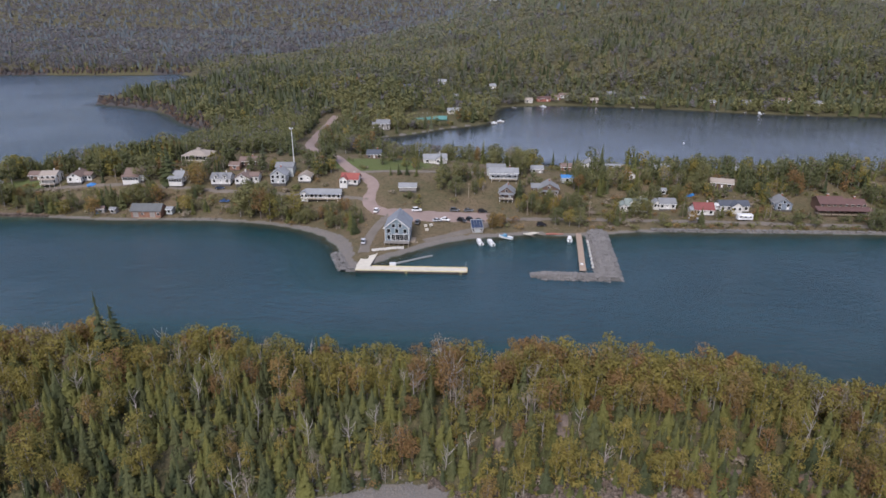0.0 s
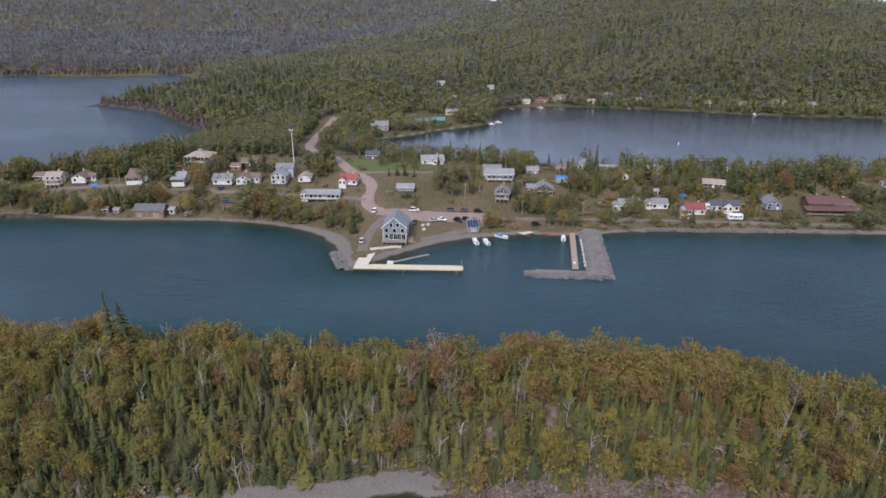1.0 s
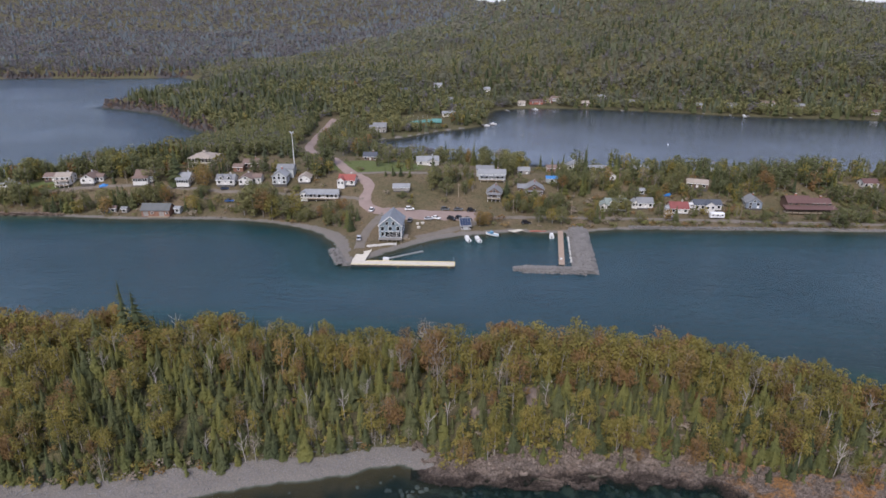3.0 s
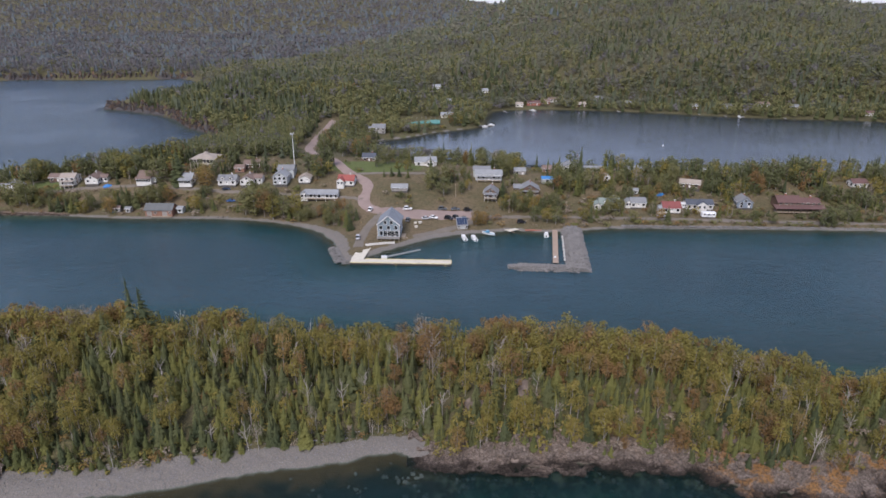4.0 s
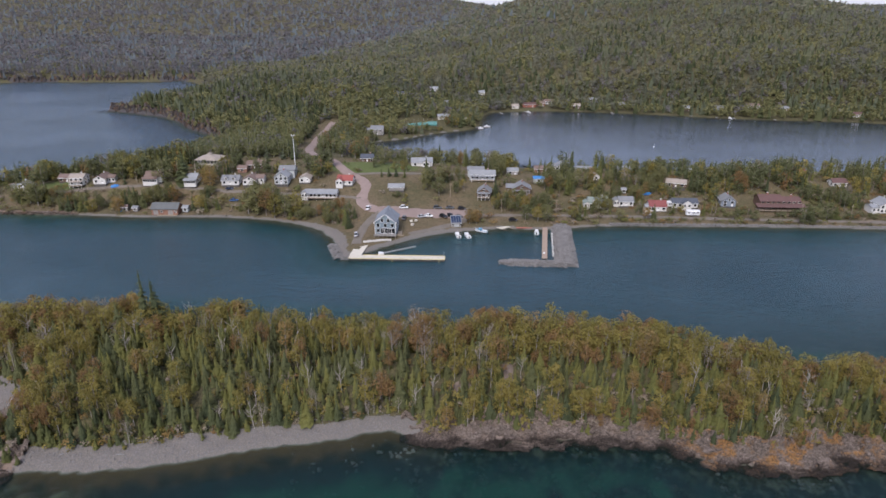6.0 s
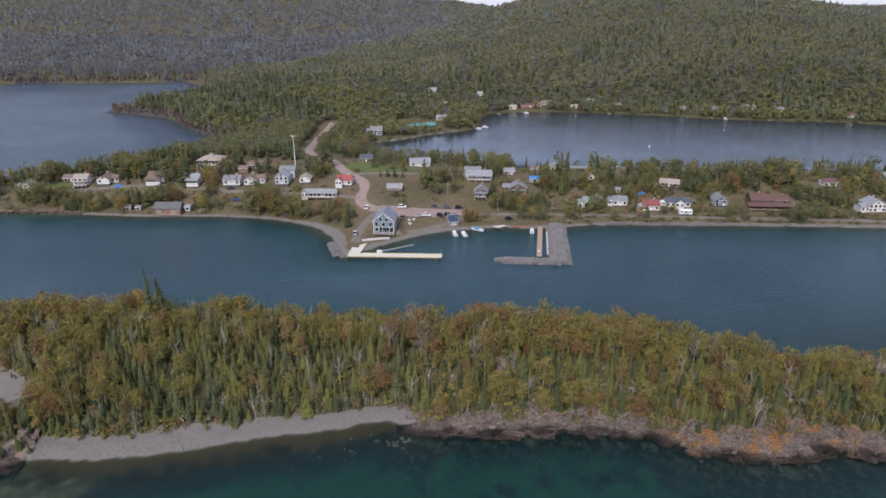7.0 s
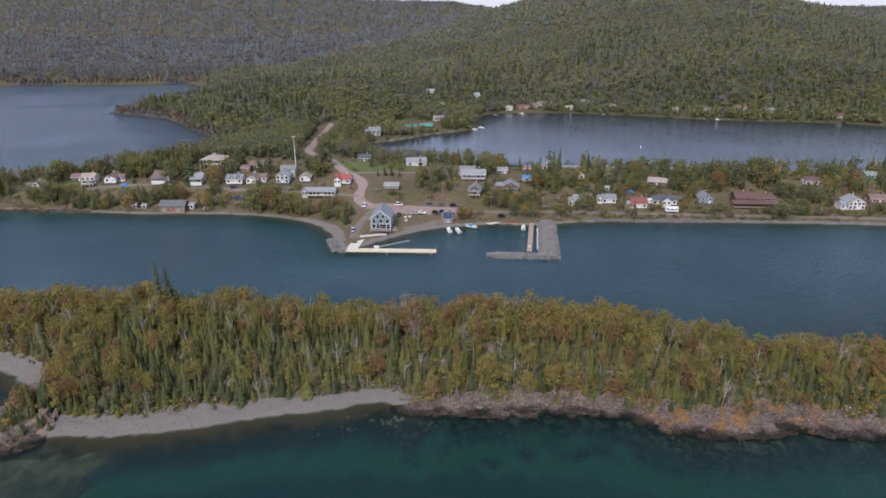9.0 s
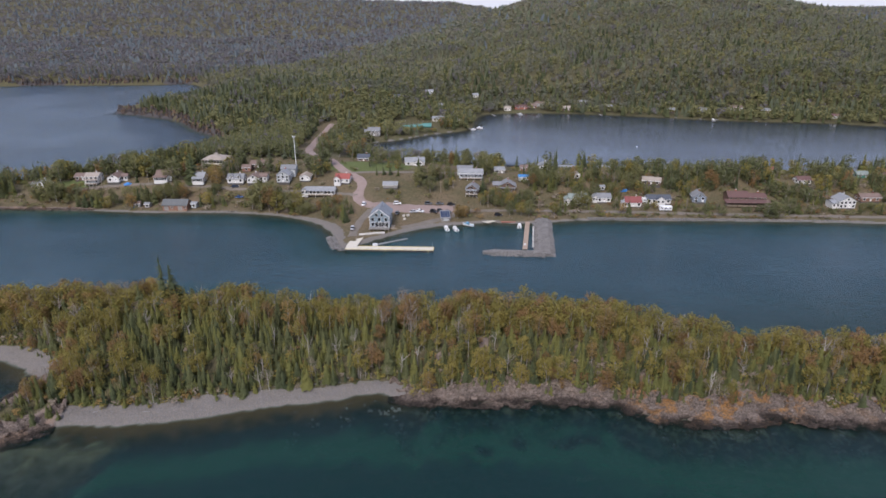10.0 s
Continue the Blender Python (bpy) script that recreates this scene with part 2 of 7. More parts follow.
HAZED_SPRUCE = foliage("hazed_spruce_needles", (0.086, 0.107, 0.122), (0.118, 0.14, 0.152), (0.148, 0.168, 0.172), 0.3, fluffy=True)
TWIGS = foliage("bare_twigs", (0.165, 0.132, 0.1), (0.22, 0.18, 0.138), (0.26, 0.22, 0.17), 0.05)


def bark(name, a, b):
    n = Nodes(name)
    c = n.mix(n.noise(4.0, n.place((1, 1, 0.3))), a, b)
    n.bump(n.noise(12.0, n.place((1, 1, 0.2))), 0.4, 0.03)
    return n.done(c, 0.9)


BARK = bark("grey_brown_bark", (0.09, 0.07, 0.055), (0.19, 0.16, 0.14))
PALE_BARK = bark("pale_birch_bark", (0.33, 0.305, 0.275), (0.17, 0.155, 0.14))
DEAD_WOOD = bark("bleached_dead_wood", (0.36, 0.325, 0.29), (0.24, 0.215, 0.19))


def lichen_zone(n, p):
    """Where the orange lichen grows: the dry middle of the eastern bluff, and the western spur."""
    x = n.add("ShaderNodeSeparateXYZ", Vector=p).outputs["X"]
    return n.ramp(n.sum(n.sum(x, 0.004, "MULTIPLY"), 0.5), (0.0, 0.4), (0.11, 0.4), (0.13, 0.05), (0.72, 0.1), (0.8, 1.0), (0.93, 1.0), (0.98, 0.25))


def ground_material():
    """Forest floor, dry grass, lawn, shingle and rock, spread by the ground's own map."""
    n = Nodes("ground_cover")
    kinds = n.tree.nodes.new("ShaderNodeVertexColor")
    kinds.layer_name = "cover"
    sep = n.add("ShaderNodeSeparateColor", Color=kinds.outputs["Color"])
    p = n.spot()
    big, mid, fine = n.noise(0.05, p), n.noise(0.4, p), n.noise(3.5, p, 6.0)
    floor = n.mix(n.ramp(mid, (0.35, 0.0), (0.65, 1.0)), (0.07, 0.06, 0.036), (0.04, 0.046, 0.02))
    floor = n.mix(n.ramp(n.noise(1.3, p, 6.0, 0.75), (0.42, 0.0), (0.6, 0.8)), floor, (0.13, 0.11, 0.055))
    dry = n.mix(n.ramp(mid, (0.3, 0.0), (0.7, 1.0)), (0.128, 0.099, 0.056), (0.068, 0.068, 0.034))
    dry = n.mix(n.ramp(big, (0.4, 0.0), (0.65, 0.7)), dry, (0.16, 0.115, 0.075))
    tuft = n.noise(0.9, p, 5.0, 0.7)
    dry = n.mix(n.ramp(tuft, (0.5, 0.0), (0.62, 0.75)), dry, (0.05, 0.045, 0.022))
    lawn = n.mix(mid, (0.07, 0.095, 0.03), (0.11, 0.122, 0.045))
    pebble = n.add("ShaderNodeTexVoronoi", Scale=2.6)
    n.put(pebble, "Vector", p)
    shingle = n.mix(n.sum(fine, 0.9, "MULTIPLY"), (0.142, 0.126, 0.109), (0.228, 0.202, 0.174))
    shingle = n.mix(n.ramp(mid, (0.45, 0.0), (0.7, 0.6)), shingle, (0.17, 0.155, 0.15))
    shingle = n.mix(n.ramp(pebble.outputs["Distance"], (0.15, 0.0), (0.6, 0.5)), shingle, (0.1, 0.095, 0.09))
    rock = n.mix(n.ramp(mid, (0.35, 0.0), (0.65, 1.0)), (0.095, 0.074, 0.06), (0.21, 0.165, 0.138))
    rock = n.mix(n.sum(n.ramp(n.noise(0.3, p), (0.53, 0.0), (0.64, 0.6)), lichen_zone(n, p), "MULTIPLY"), rock, (0.34, 0.18, 0.08))
    rock = n.mix(n.ramp(n.sum(n.add("ShaderNodeSeparateXYZ", Vector=p).outputs["Y"], 0.001, "MULTIPLY"), (0.36, 0.0), (0.42, 1.0)), rock, n.mix(mid, (0.04, 0.037, 0.038), (0.09, 0.08, 0.078)))
    edge = n.sum(n.sum(n.noise(0.7, p), -0.5), 0.7, "MULTIPLY")

    def where(ch):
        return n.ramp(n.sum(sep.outputs[ch], edge), (0.42, 0.0), (0.58, 1.0))
    c = n.mix(where("Green"), floor, dry)
    c = n.mix(n.ramp(n.sum(kinds.outputs["Alpha"], n.sum(edge, 0.5, "MULTIPLY")), (0.4, 0.0), (0.6, 1.0)), c, lawn)
    c = n.mix(where("Red"), c, shingle)
    c = n.mix(where("Blue"), c, rock)
    h = n.add("ShaderNodeSeparateXYZ", Vector=p).outputs["Z"]
    stones = n.mix(n.ramp(n.noise(0.4, p, 3.0), (0.46, 0.0), (0.62, 1.0)), (0.026, 0.025, 0.018), n.mix(sep.outputs["Blue"], (0.04, 0.036, 0.026), (0.17, 0.185, 0.14)))
    stones = n.mix(n.ramp(n.sum(h, 1.4), (0.0, 0.0), (0.7, 1.0)), stones, n.mix(sep.outputs["Blue"], (0.085, 0.055, 0.03), (0.032, 0.027, 0.019)))
    west = n.sum(n.ramp(n.sum(n.add("ShaderNodeSeparateXYZ", Vector=p).outputs["X"], -0.01, "MULTIPLY"), (0.62, 0.0), (0.72, 0.85)), sep.outputs["Blue"], "MULTIPLY")
    stones = n.mix(west, stones, n.mix(n.ramp(n.noise(0.25, p, 5.0, 0.7), (0.4, 0.0), (0.6, 1.0)), (0.075, 0.075, 0.05), (0.135, 0.138, 0.098)))
    c = n.mix(n.ramp(n.sum(h, 0.5), (0.2, 1.0), (0.45, 0.0)), c, stones)
    wet = n.ramp(n.sum(n.sum(n.sum(h, 0.5), n.sum(sep.outputs["Blue"], -0.55, "MULTIPLY")), n.sum(mid, 0.9, "MULTIPLY")), (0.75, 1.0), (1.0, 0.0))
    c = n.mix(n.sum(wet, 0.75, "MULTIPLY"), c, n.mix(0.5, c, (0.02, 0.018, 0.014)))
    n.bump(n.sum(fine, n.sum(mid, 2.0, "MULTIPLY")), 0.8, 0.25)
    n.put(n.bsdf, "Specular IOR Level", 0.2)
    return n.done(c, 0.92)


def rock_material(name, dark, pale, tide=1.0):
    """Weathered bedrock: mottled, cracked, with lichen on the dry parts and a dark wet foot."""
    n = Nodes(name)
    p = n.spot()
    big, mid, fine = n.noise(0.16, p), n.noise(1.1, p, 6.0, 0.7), n.noise(4.0, p, 6.0, 0.7)
    c = n.mix(n.ramp(mid, (0.3, 0.0), (0.62, 1.0)), dark, pale)
    c = n.mix(n.ramp(big, (0.45, 0.0), (0.65, 0.4)), c, scaled(pale, 1.25))
    cell = n.add("ShaderNodeTexVoronoi", Scale=0.9, Vector=n.add("ShaderNodeMapping", Vector=p, Scale=(0.7, 1.0, 2.0), Rotation=(0.2, 0.3, 0.4)).outputs[0])
    slab = n.add("ShaderNodeSeparateColor", Color=cell.outputs["Color"]).outputs["Red"]
    c = n.mix(n.ramp(slab, (0.0, 0.6), (0.5, 0.1), (1.0, 0.0)), c, scaled(dark, 1.1))
    streak = n.noise(0.2, n.add("ShaderNodeMapping", Vector=p, Scale=(1.0, 1.0, 1.6)).outputs[0], 5.0, 0.7)
    c = n.mix(n.sum(n.ramp(streak, (0.49, 0.0), (0.58, 0.9)), lichen_zone(n, p), "MULTIPLY"), c, n.mix(fine, (0.36, 0.16, 0.04), (0.52, 0.28, 0.09)))
    c = n.mix(n.ramp(fine, (0.58, 0.0), (0.78, 0.4)), c, scaled(pale, 1.35))
    chips = n.noise(1.9, p, 7.0, 0.8)
    c = n.mix(n.ramp(chips, (0.4, 0.9), (0.5, 0.25), (0.58, 0.0)), c, scaled(dark, 0.8))
    h = n.add("ShaderNodeSeparateXYZ", Vector=p).outputs["Z"]
    level_ = n.sum(h, n.sum(n.sum(n.sum(chips, big), -1.0), 1.6, "MULTIPLY"))
    c = n.mix(n.ramp(n.sum(level_, 0.25 / tide, "MULTIPLY"), (0.04, 0.8), (0.34, 0.0)), c, n.mix(mid, (0.05, 0.038, 0.03), (0.125, 0.094, 0.078)))
    c = n.mix(n.ramp(n.sum(level_, 0.5 / tide, "MULTIPLY"), (0.04, 0.9), (0.34, 0.0)), c, (0.03, 0.024, 0.019))
    crack = n.add("ShaderNodeTexVoronoi", Scale=0.45)
    crack.feature = "DISTANCE_TO_EDGE"
    bent = n.mix(0.75, p, n.add("ShaderNodeTexNoise", Scale=0.35, Vector=p).outputs["Color"], "ADD")
    n.put(crack, "Vector", n.add("ShaderNodeMapping", Vector=bent, Scale=(0.7, 0.7, 2.2)).outputs[0])
    line = n.ramp(crack.outputs["Distance"], (0.0, 0.55), (0.04, 1.0))
    c = n.mix(line, scaled(dark, 0.7), c)
    n.bump(n.sum(n.sum(n.sum(fine, chips), n.sum(mid, 1.5, "MULTIPLY")), line), 1.0, 0.7)
    n.put(n.bsdf, "Specular IOR Level", 0.15)
    return n.done(c, 0.85)


def water_material():
    """Clear cold lake water: deep teal body, sky sheen tinted into the farther water, the bed showing where it is
    shallow, wind ripples.
    """
    n = Nodes("lake_water")
    p = n.spot()
    dep = n.tree.nodes.new("ShaderNodeVertexColor")
    dep.layer_name = "depth"
    parts = n.add("ShaderNodeSeparateColor", Color=dep.outputs["Color"])
    d, lee, open_water = parts.outputs["Red"], parts.outputs["Green"], parts.outputs["Blue"]
    stretch = n.add("ShaderNodeMapping", Vector=p, Scale=(0.5, 1.0, 1.0), Rotation=(0, 0, 0.5))
    r0 = n.noise(0.24, stretch.outputs[0], 2.0)
    r1 = n.noise(0.5, stretch.outputs[0], 3.0)
    r2 = n.noise(2.0, stretch.outputs[0], 2.0)
    calm = n.ramp(n.noise(0.012, p, 2.0), (0.35, 0.4), (0.65, 1.0))
    calm = n.sum(calm, n.ramp(lee, (0.0, 1.0), (1.0, 0.09)), "MULTIPLY")
    calm = n.sum(calm, n.ramp(d, (0.0, 0.25), (0.9, 1.0)), "MULTIPLY")
    hgt = n.sum(n.sum(n.sum(r1, n.sum(r2, 0.45, "MULTIPLY")), n.sum(r0, 1.2, "MULTIPLY")), n.sum(calm, n.ramp(open_water, (0.0, 0.22), (0.7, 0.8), (1.0, 1.1)), "MULTIPLY"), "MULTIPLY")
    patch = n.noise(0.035, p, 3.0)
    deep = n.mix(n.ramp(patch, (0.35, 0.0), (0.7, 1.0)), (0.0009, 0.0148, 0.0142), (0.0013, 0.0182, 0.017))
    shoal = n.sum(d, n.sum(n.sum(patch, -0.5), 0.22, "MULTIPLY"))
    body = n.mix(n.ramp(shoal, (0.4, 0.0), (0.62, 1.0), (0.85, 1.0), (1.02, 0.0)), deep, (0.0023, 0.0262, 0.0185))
    # darker inshore: deep bed, and the shore's dark reflection put into the colour
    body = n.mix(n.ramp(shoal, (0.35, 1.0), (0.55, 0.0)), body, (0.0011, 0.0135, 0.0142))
    # beyond the island the sky's reflection is put into a paler, bluer body
    channel_sheen = n.mix(n.ramp(patch, (0.35, 0.0), (0.7, 1.0)), (0.0175, 0.0475, 0.0645), (0.0205, 0.0535, 0.071))
    channel_sheen = n.mix(n.ramp(d, (0.15, 1.0), (0.95, 0.0)), channel_sheen, (0.0015, 0.042, 0.047))
    body = n.mix(n.ramp(open_water, (0.0, 0.0), (0.7, 1.0)), body, channel_sheen)
    # outer bay and back lake: more sky reflection painted into the body colour
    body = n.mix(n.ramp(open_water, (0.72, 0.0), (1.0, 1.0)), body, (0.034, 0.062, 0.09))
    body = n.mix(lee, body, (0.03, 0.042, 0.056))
    n.bump(hgt, 0.9, 1.7)
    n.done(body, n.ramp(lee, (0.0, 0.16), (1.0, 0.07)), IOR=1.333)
    n.put(n.bsdf, "Specular IOR Level", n.ramp(n.sum(open_water, lee, "MAXIMUM"), (0.0, 0.34), (1.0, 0.8)))
    clear = n.add("ShaderNodeBsdfTransparent", Color=(0.84, 0.93, 0.88))
    m = n.add("ShaderNodeMixShader", Fac=n.ramp(d, (0.0, 0.06), (0.06, 0.22), (0.18, 0.5), (0.33, 0.76), (0.7, 0.97)))
    n.tree.links.new(clear.outputs[0], m.inputs[1])
    n.tree.links.new(n.bsdf.outputs[0], m.inputs[2])
    n.tree.links.new(m.outputs[0], n.out.inputs["Surface"])
    return n.mat


def gravel_material(name, a, b):
    n = Nodes(name)
    p = n.spot()
    c = n.mix(n.ramp(n.noise(0.25, p), (0.3, 0.0), (0.7, 1.0)), a, b)
    fine = n.noise(4.0, p, 6.0)
    c = n.mix(n.sum(fine, 0.5, "MULTIPLY"), c, scaled(a, 0.7))
    n.bump(fine, 0.5, 0.05)
    return n.done(c, 0.95)


GROUND, WATER = ground_material(), water_material()
ROCK = rock_material("lichen_rock", (0.118, 0.094, 0.078), (0.37, 0.298, 0.25))
CLIFF = rock_material("grey_cliff_rock", (0.05, 0.046, 0.047), (0.135, 0.12, 0.118))
SCREE = gravel_material("tan_scree", (0.15, 0.115, 0.092), (0.25, 0.2, 0.165))
RUBBLE = gravel_material("quarry_stone", (0.12, 0.115, 0.11), (0.2, 0.188, 0.18))
PINK_GRAVEL = gravel_material("pink_gravel", (0.215, 0.16, 0.14), (0.275, 0.21, 0.183))
GREY_GRAVEL = gravel_material("grey_gravel", (0.125, 0.108, 0.088), (0.175, 0.15, 0.125))
WHITE = boarded("white_siding", (0.6, 0.585, 0.555), 0.2, wear=0.12)
CREAM = boarded("cream_siding", (0.54, 0.5, 0.43), 0.2, wear=0.15)
BLUE = boarded("slate_blue_siding", (0.185, 0.235, 0.27), 0.2, wear=0.15)
BLUE_GREY = boarded("blue_grey_siding", (0.19, 0.225, 0.27), 0.2, wear=0.2)
GREY_WALL = boarded("pale_grey_siding", (0.42, 0.44, 0.44), 0.2, wear=0.15)
BROWN_WALL = boarded("brown_timber", (0.14, 0.085, 0.06), 0.25, wear=0.3)
RED_WALL = boarded("weathered_red_planks", (0.26, 0.135, 0.088), 0.22, upright=True, wear=0.4)
OLD_WALL = boarded("weathered_grey_planks", (0.3, 0.28, 0.26), 0.22, upright=True, wear=0.35)
TRIM = painted("white_trim", (0.72, 0.705, 0.68), 0.5, 0.08)
GREY_ROOF = roofing("grey_shingles", (0.19, 0.195, 0.2))
PALE_ROOF = roofing("pale_metal_roof", (0.235, 0.243, 0.248), 0.5, 0.15)
BEIGE_ROOF = roofing("beige_shingles", (0.31, 0.265, 0.22))
BROWN_ROOF = roofing("brown_shingles", (0.17, 0.12, 0.1))
MAROON_ROOF = roofing("maroon_shingles", (0.115, 0.062, 0.055))
CRIMSON_ROOF = roofing("dark_red_shingles", (0.2, 0.06, 0.055))
RED_ROOF = roofing("red_metal_roof", (0.26, 0.065, 0.05), 0.6, 0.2)
DARK_GREY_ROOF = roofing("dark_grey_felt_roof", (0.11, 0.115, 0.115))
DARK_ROOF = roofing("dark_slate_roof", (0.07, 0.08, 0.1))
GREEN_ROOF = roofing("green_roof", (0.2, 0.235, 0.21))
BLUE_ROOF = roofing("blue_grey_shingles", (0.19, 0.21, 0.235))
GLASS = Nodes("window_glass").done((0.012, 0.014, 0.017), 0.12, IOR=1.33)
DECK = painted("bleached_deck_boards", (0.56, 0.52, 0.43), 0.8, 0.2)
DECK_EDGE = painted("yellow_edge_paint", (0.6, 0.5, 0.22), 0.6, 0.2)
TARRED = painted("tarred_timber", (0.05, 0.045, 0.04), 0.8, 0.3)
JETTY_WOOD = painted("reddish_jetty_boards", (0.34, 0.255, 0.19), 0.8, 0.25)
TIMBER = painted("raw_timber", (0.33, 0.27, 0.2), 0.8, 0.3)
GREY_BOARDS = painted("weathered_grey_boards", (0.25, 0.25, 0.245), 0.8, 0.25)
FOOTING = painted("dark_foundation", (0.09, 0.082, 0.075), 0.85, 0.25)
CONCRETE = painted("pale_concrete", (0.5, 0.48, 0.45), 0.85, 0.15)
BRICK_RED = painted("brick_red_paint", (0.34, 0.12, 0.08), 0.7, 0.3)
STEEL = painted("galvanised_steel", (0.5, 0.51, 0.52), 0.4, 0.15, 0.7)
TARP = painted("blue_tarpaulin", (0.04, 0.2, 0.5), 0.5, 0.2)
RUBBER = painted("black_rubber", (0.02, 0.02, 0.02), 0.7, 0.2)
SOLAR = painted("solar_cells", (0.02, 0.035, 0.075), 0.15, 0.2)
COURT = painted("court_green_paint", (0.1, 0.27, 0.24), 0.8, 0.2)
GEL_WHITE = painted("white_gelcoat", (0.7, 0.7, 0.7), 0.25, 0.08)
# ---- building blocks ----
def quads_mesh(name, verts, faces, material, smooth=False):
    """A mesh of four-cornered faces straight from arrays."""
    me = bpy.data.meshes.new(name)
    verts, faces = np.asarray(verts, np.float32), np.asarray(faces, np.int32)
    me.vertices.add(len(verts))
    me.vertices.foreach_set("co", verts.ravel())
    me.loops.add(faces.size)
    me.loops.foreach_set("vertex_index", faces.ravel())
    me.polygons.add(len(faces))
    me.polygons.foreach_set("loop_start", np.arange(0, faces.size, faces.shape[1], dtype=np.int32))
    me.polygons.foreach_set("use_smooth", np.full(len(faces), smooth))
    me.update(calc_edges=True)
    if material:
        me.materials.append(material)
    return me


def box(bm, x, y, z, w, d, h, turn=0.0):
    """A box on its base centre x, y, z, turned about its own upright axis."""
    m = pose(x, y, z + h / 2, 0, 0, turn) @ Matrix.Diagonal((w, d, h, 1))
    bmesh.ops.create_cube(bm, size=1, matrix=m)
    return bm


def bar(bm, a, b, thick, thick_b=None, sides=6):
    """A round bar from a to b."""
    a, b = Vector(a), Vector(b)
    way = b - a
    m = Matrix.Translation((a + b) / 2) @ way.to_track_quat("Z", "Y").to_matrix().to_4x4()
    bmesh.ops.create_cone(bm, cap_ends=True, segments=sides, radius1=thick, radius2=thick if thick_b is None else thick_b, depth=way.length, matrix=m)
    return bm


def prism(bm, outline, y0, y1):
    """An outline in x and z pushed from y0 to y1."""
    a = [bm.verts.new((x, y0, z)) for x, z in outline]
    b = [bm.verts.new((x, y1, z)) for x, z in outline]
    bm.faces.new(a)
    bm.faces.new(b[::-1])
    for i in range(len(a)):
        j = (i + 1) % len(a)
        bm.faces.new((a[j], a[i], b[i], b[j]))
    return bm


def soften(bm, width, segments=1):
    bmesh.ops.bevel(bm, geom=bm.edges[:], offset=width, segments=segments, affect="EDGES", clamp_overlap=True)
    return bm


def to_mesh(name, bm, material, smooth=False):
    bmesh.ops.recalc_face_normals(bm, faces=bm.faces[:])
    me = bpy.data.meshes.new(name)
    bm.to_mesh(me)
    bm.free()
    me.materials.append(material)
    if smooth:
        me.polygons.foreach_set("use_smooth", np.full(len(me.polygons), True))
    return me


def part(name, bm, material, parent, label="", at=None, smooth=False):
    ob = new(name, to_mesh(name, bm, material, smooth))
    ob.parent = parent
    if at is not None:
        ob.matrix_basis = at
    return tagged(ob, label)


def thing(name, label, category, at, group=""):
    ob = new(name)
    ob.empty_display_size = 0.5
    ob.matrix_basis = at
    return tagged(ob, label, category, group)


# ---- ground and water ----
def axis(*runs):
    """Grid lines: start, then (end, spacing) pairs."""
    out = [runs[0]]
    for end, gap in runs[1:]:
        n = max(1, round((end - out[-1]) / gap))
        out += list(np.linspace(out[-1], end, n + 1)[1:])
    return np.array(out)


GX = axis(-4900, (-2400, 250), (-1000, 60), (-620, 30), (-340, 9), (-240, 6), (-128, 2.4), (150, 1.5), (300, 4), (520, 12), (1000, 30), (2400, 60), (4900, 250))
GY = axis(-900, (-100, 100), (40, 20), (70, 3), (104, 0.95), (160, 2.2), (205, 5), (300, 1.9), (360, 4), (620, 6), (1000, 14), (1700, 28), (3000, 50), (4900, 240))
gx, gy = np.meshgrid(GX, GY)
gz, g_isl, g_main = heights(gx, gy)
g_on = np.maximum(g_isl, g_main)


def grid_faces(nx, ny):
    i = np.arange(nx * ny).reshape(ny, nx)
    return np.stack([i[:-1, :-1], i[:-1, 1:], i[1:, 1:], i[1:, :-1]], -1).reshape(-1, 4)


faces = grid_faces(len(GX), len(GY))
me = quads_mesh("ground", np.stack([gx, gy, gz], -1).reshape(-1, 3), faces, GROUND, True)
tagged(new("ground", me), "forest floor, dry grass and shingle shores", "ground", kind="structure")
village = step(-260, -230, gx) * step(420, 330, gx) * step(350, 338, gy) * (g_main > 0)
village = np.maximum(village, bell(gx, gy, -85, 440, 16, 60) * 1.2 * (g_main > 0))
lawn = np.maximum.reduce([1.3 * bell(gx, gy, -32, 320, 20, 8), 0.55 * bell(gx, gy, -12, 468, 24, 9), 0.5 * bell(gx, gy, 95, 609, 26, 5), 0.8 * bell(gx, gy, -205, 303, 16, 6)])
rocky = np.where(g_isl > g_main, np.maximum(step(0, 10, gx), step(-90, -96, gx) * step(104, 98, gy)) * step(9, 5, g_isl) * step(118, 108, gy), 0)
rocky = np.maximum(rocky, (waves(gx, gy, 17, 16) + 0.6 * waves(gx, gy, 7, 17) > 1.0) * (gx > 10) * (g_isl > 3) * (g_isl < 24) * (gy < 125))
rocky = np.maximum(rocky, (gy < 100) * step(-6, 6, gx) * step(-0.3, -1.0, g_isl))
rocky = np.maximum(rocky, (g_main > -4) * step(5.0, 2.5, g_main) * (step(-175, -195, gx) * step(330, 300, gy) + step(-150, -180, gx) * step(455, 475, gy)))
width = np.where(g_isl > g_main, 4.5 + 3.5 * bell(gx, gy, -60, 90, 30, 10) + 5 * bell(gx, gy, -125, 115, 15, 8), 1.6 + 3.5 * bell(gx, gy, -43, 243, 14, 20) + 1.5 * bell(gx, gy, 0, 247, 25, 10))
rocky = np.maximum(rocky, 1.2 * step(-69, -75, gx + 2.5 * waves(gx, gy, 9, 55)) * step(79, 73, gy + 2 * waves(gx, gy, 8, 56)) * step(30, 45, gy) * (g_isl < -0.5))
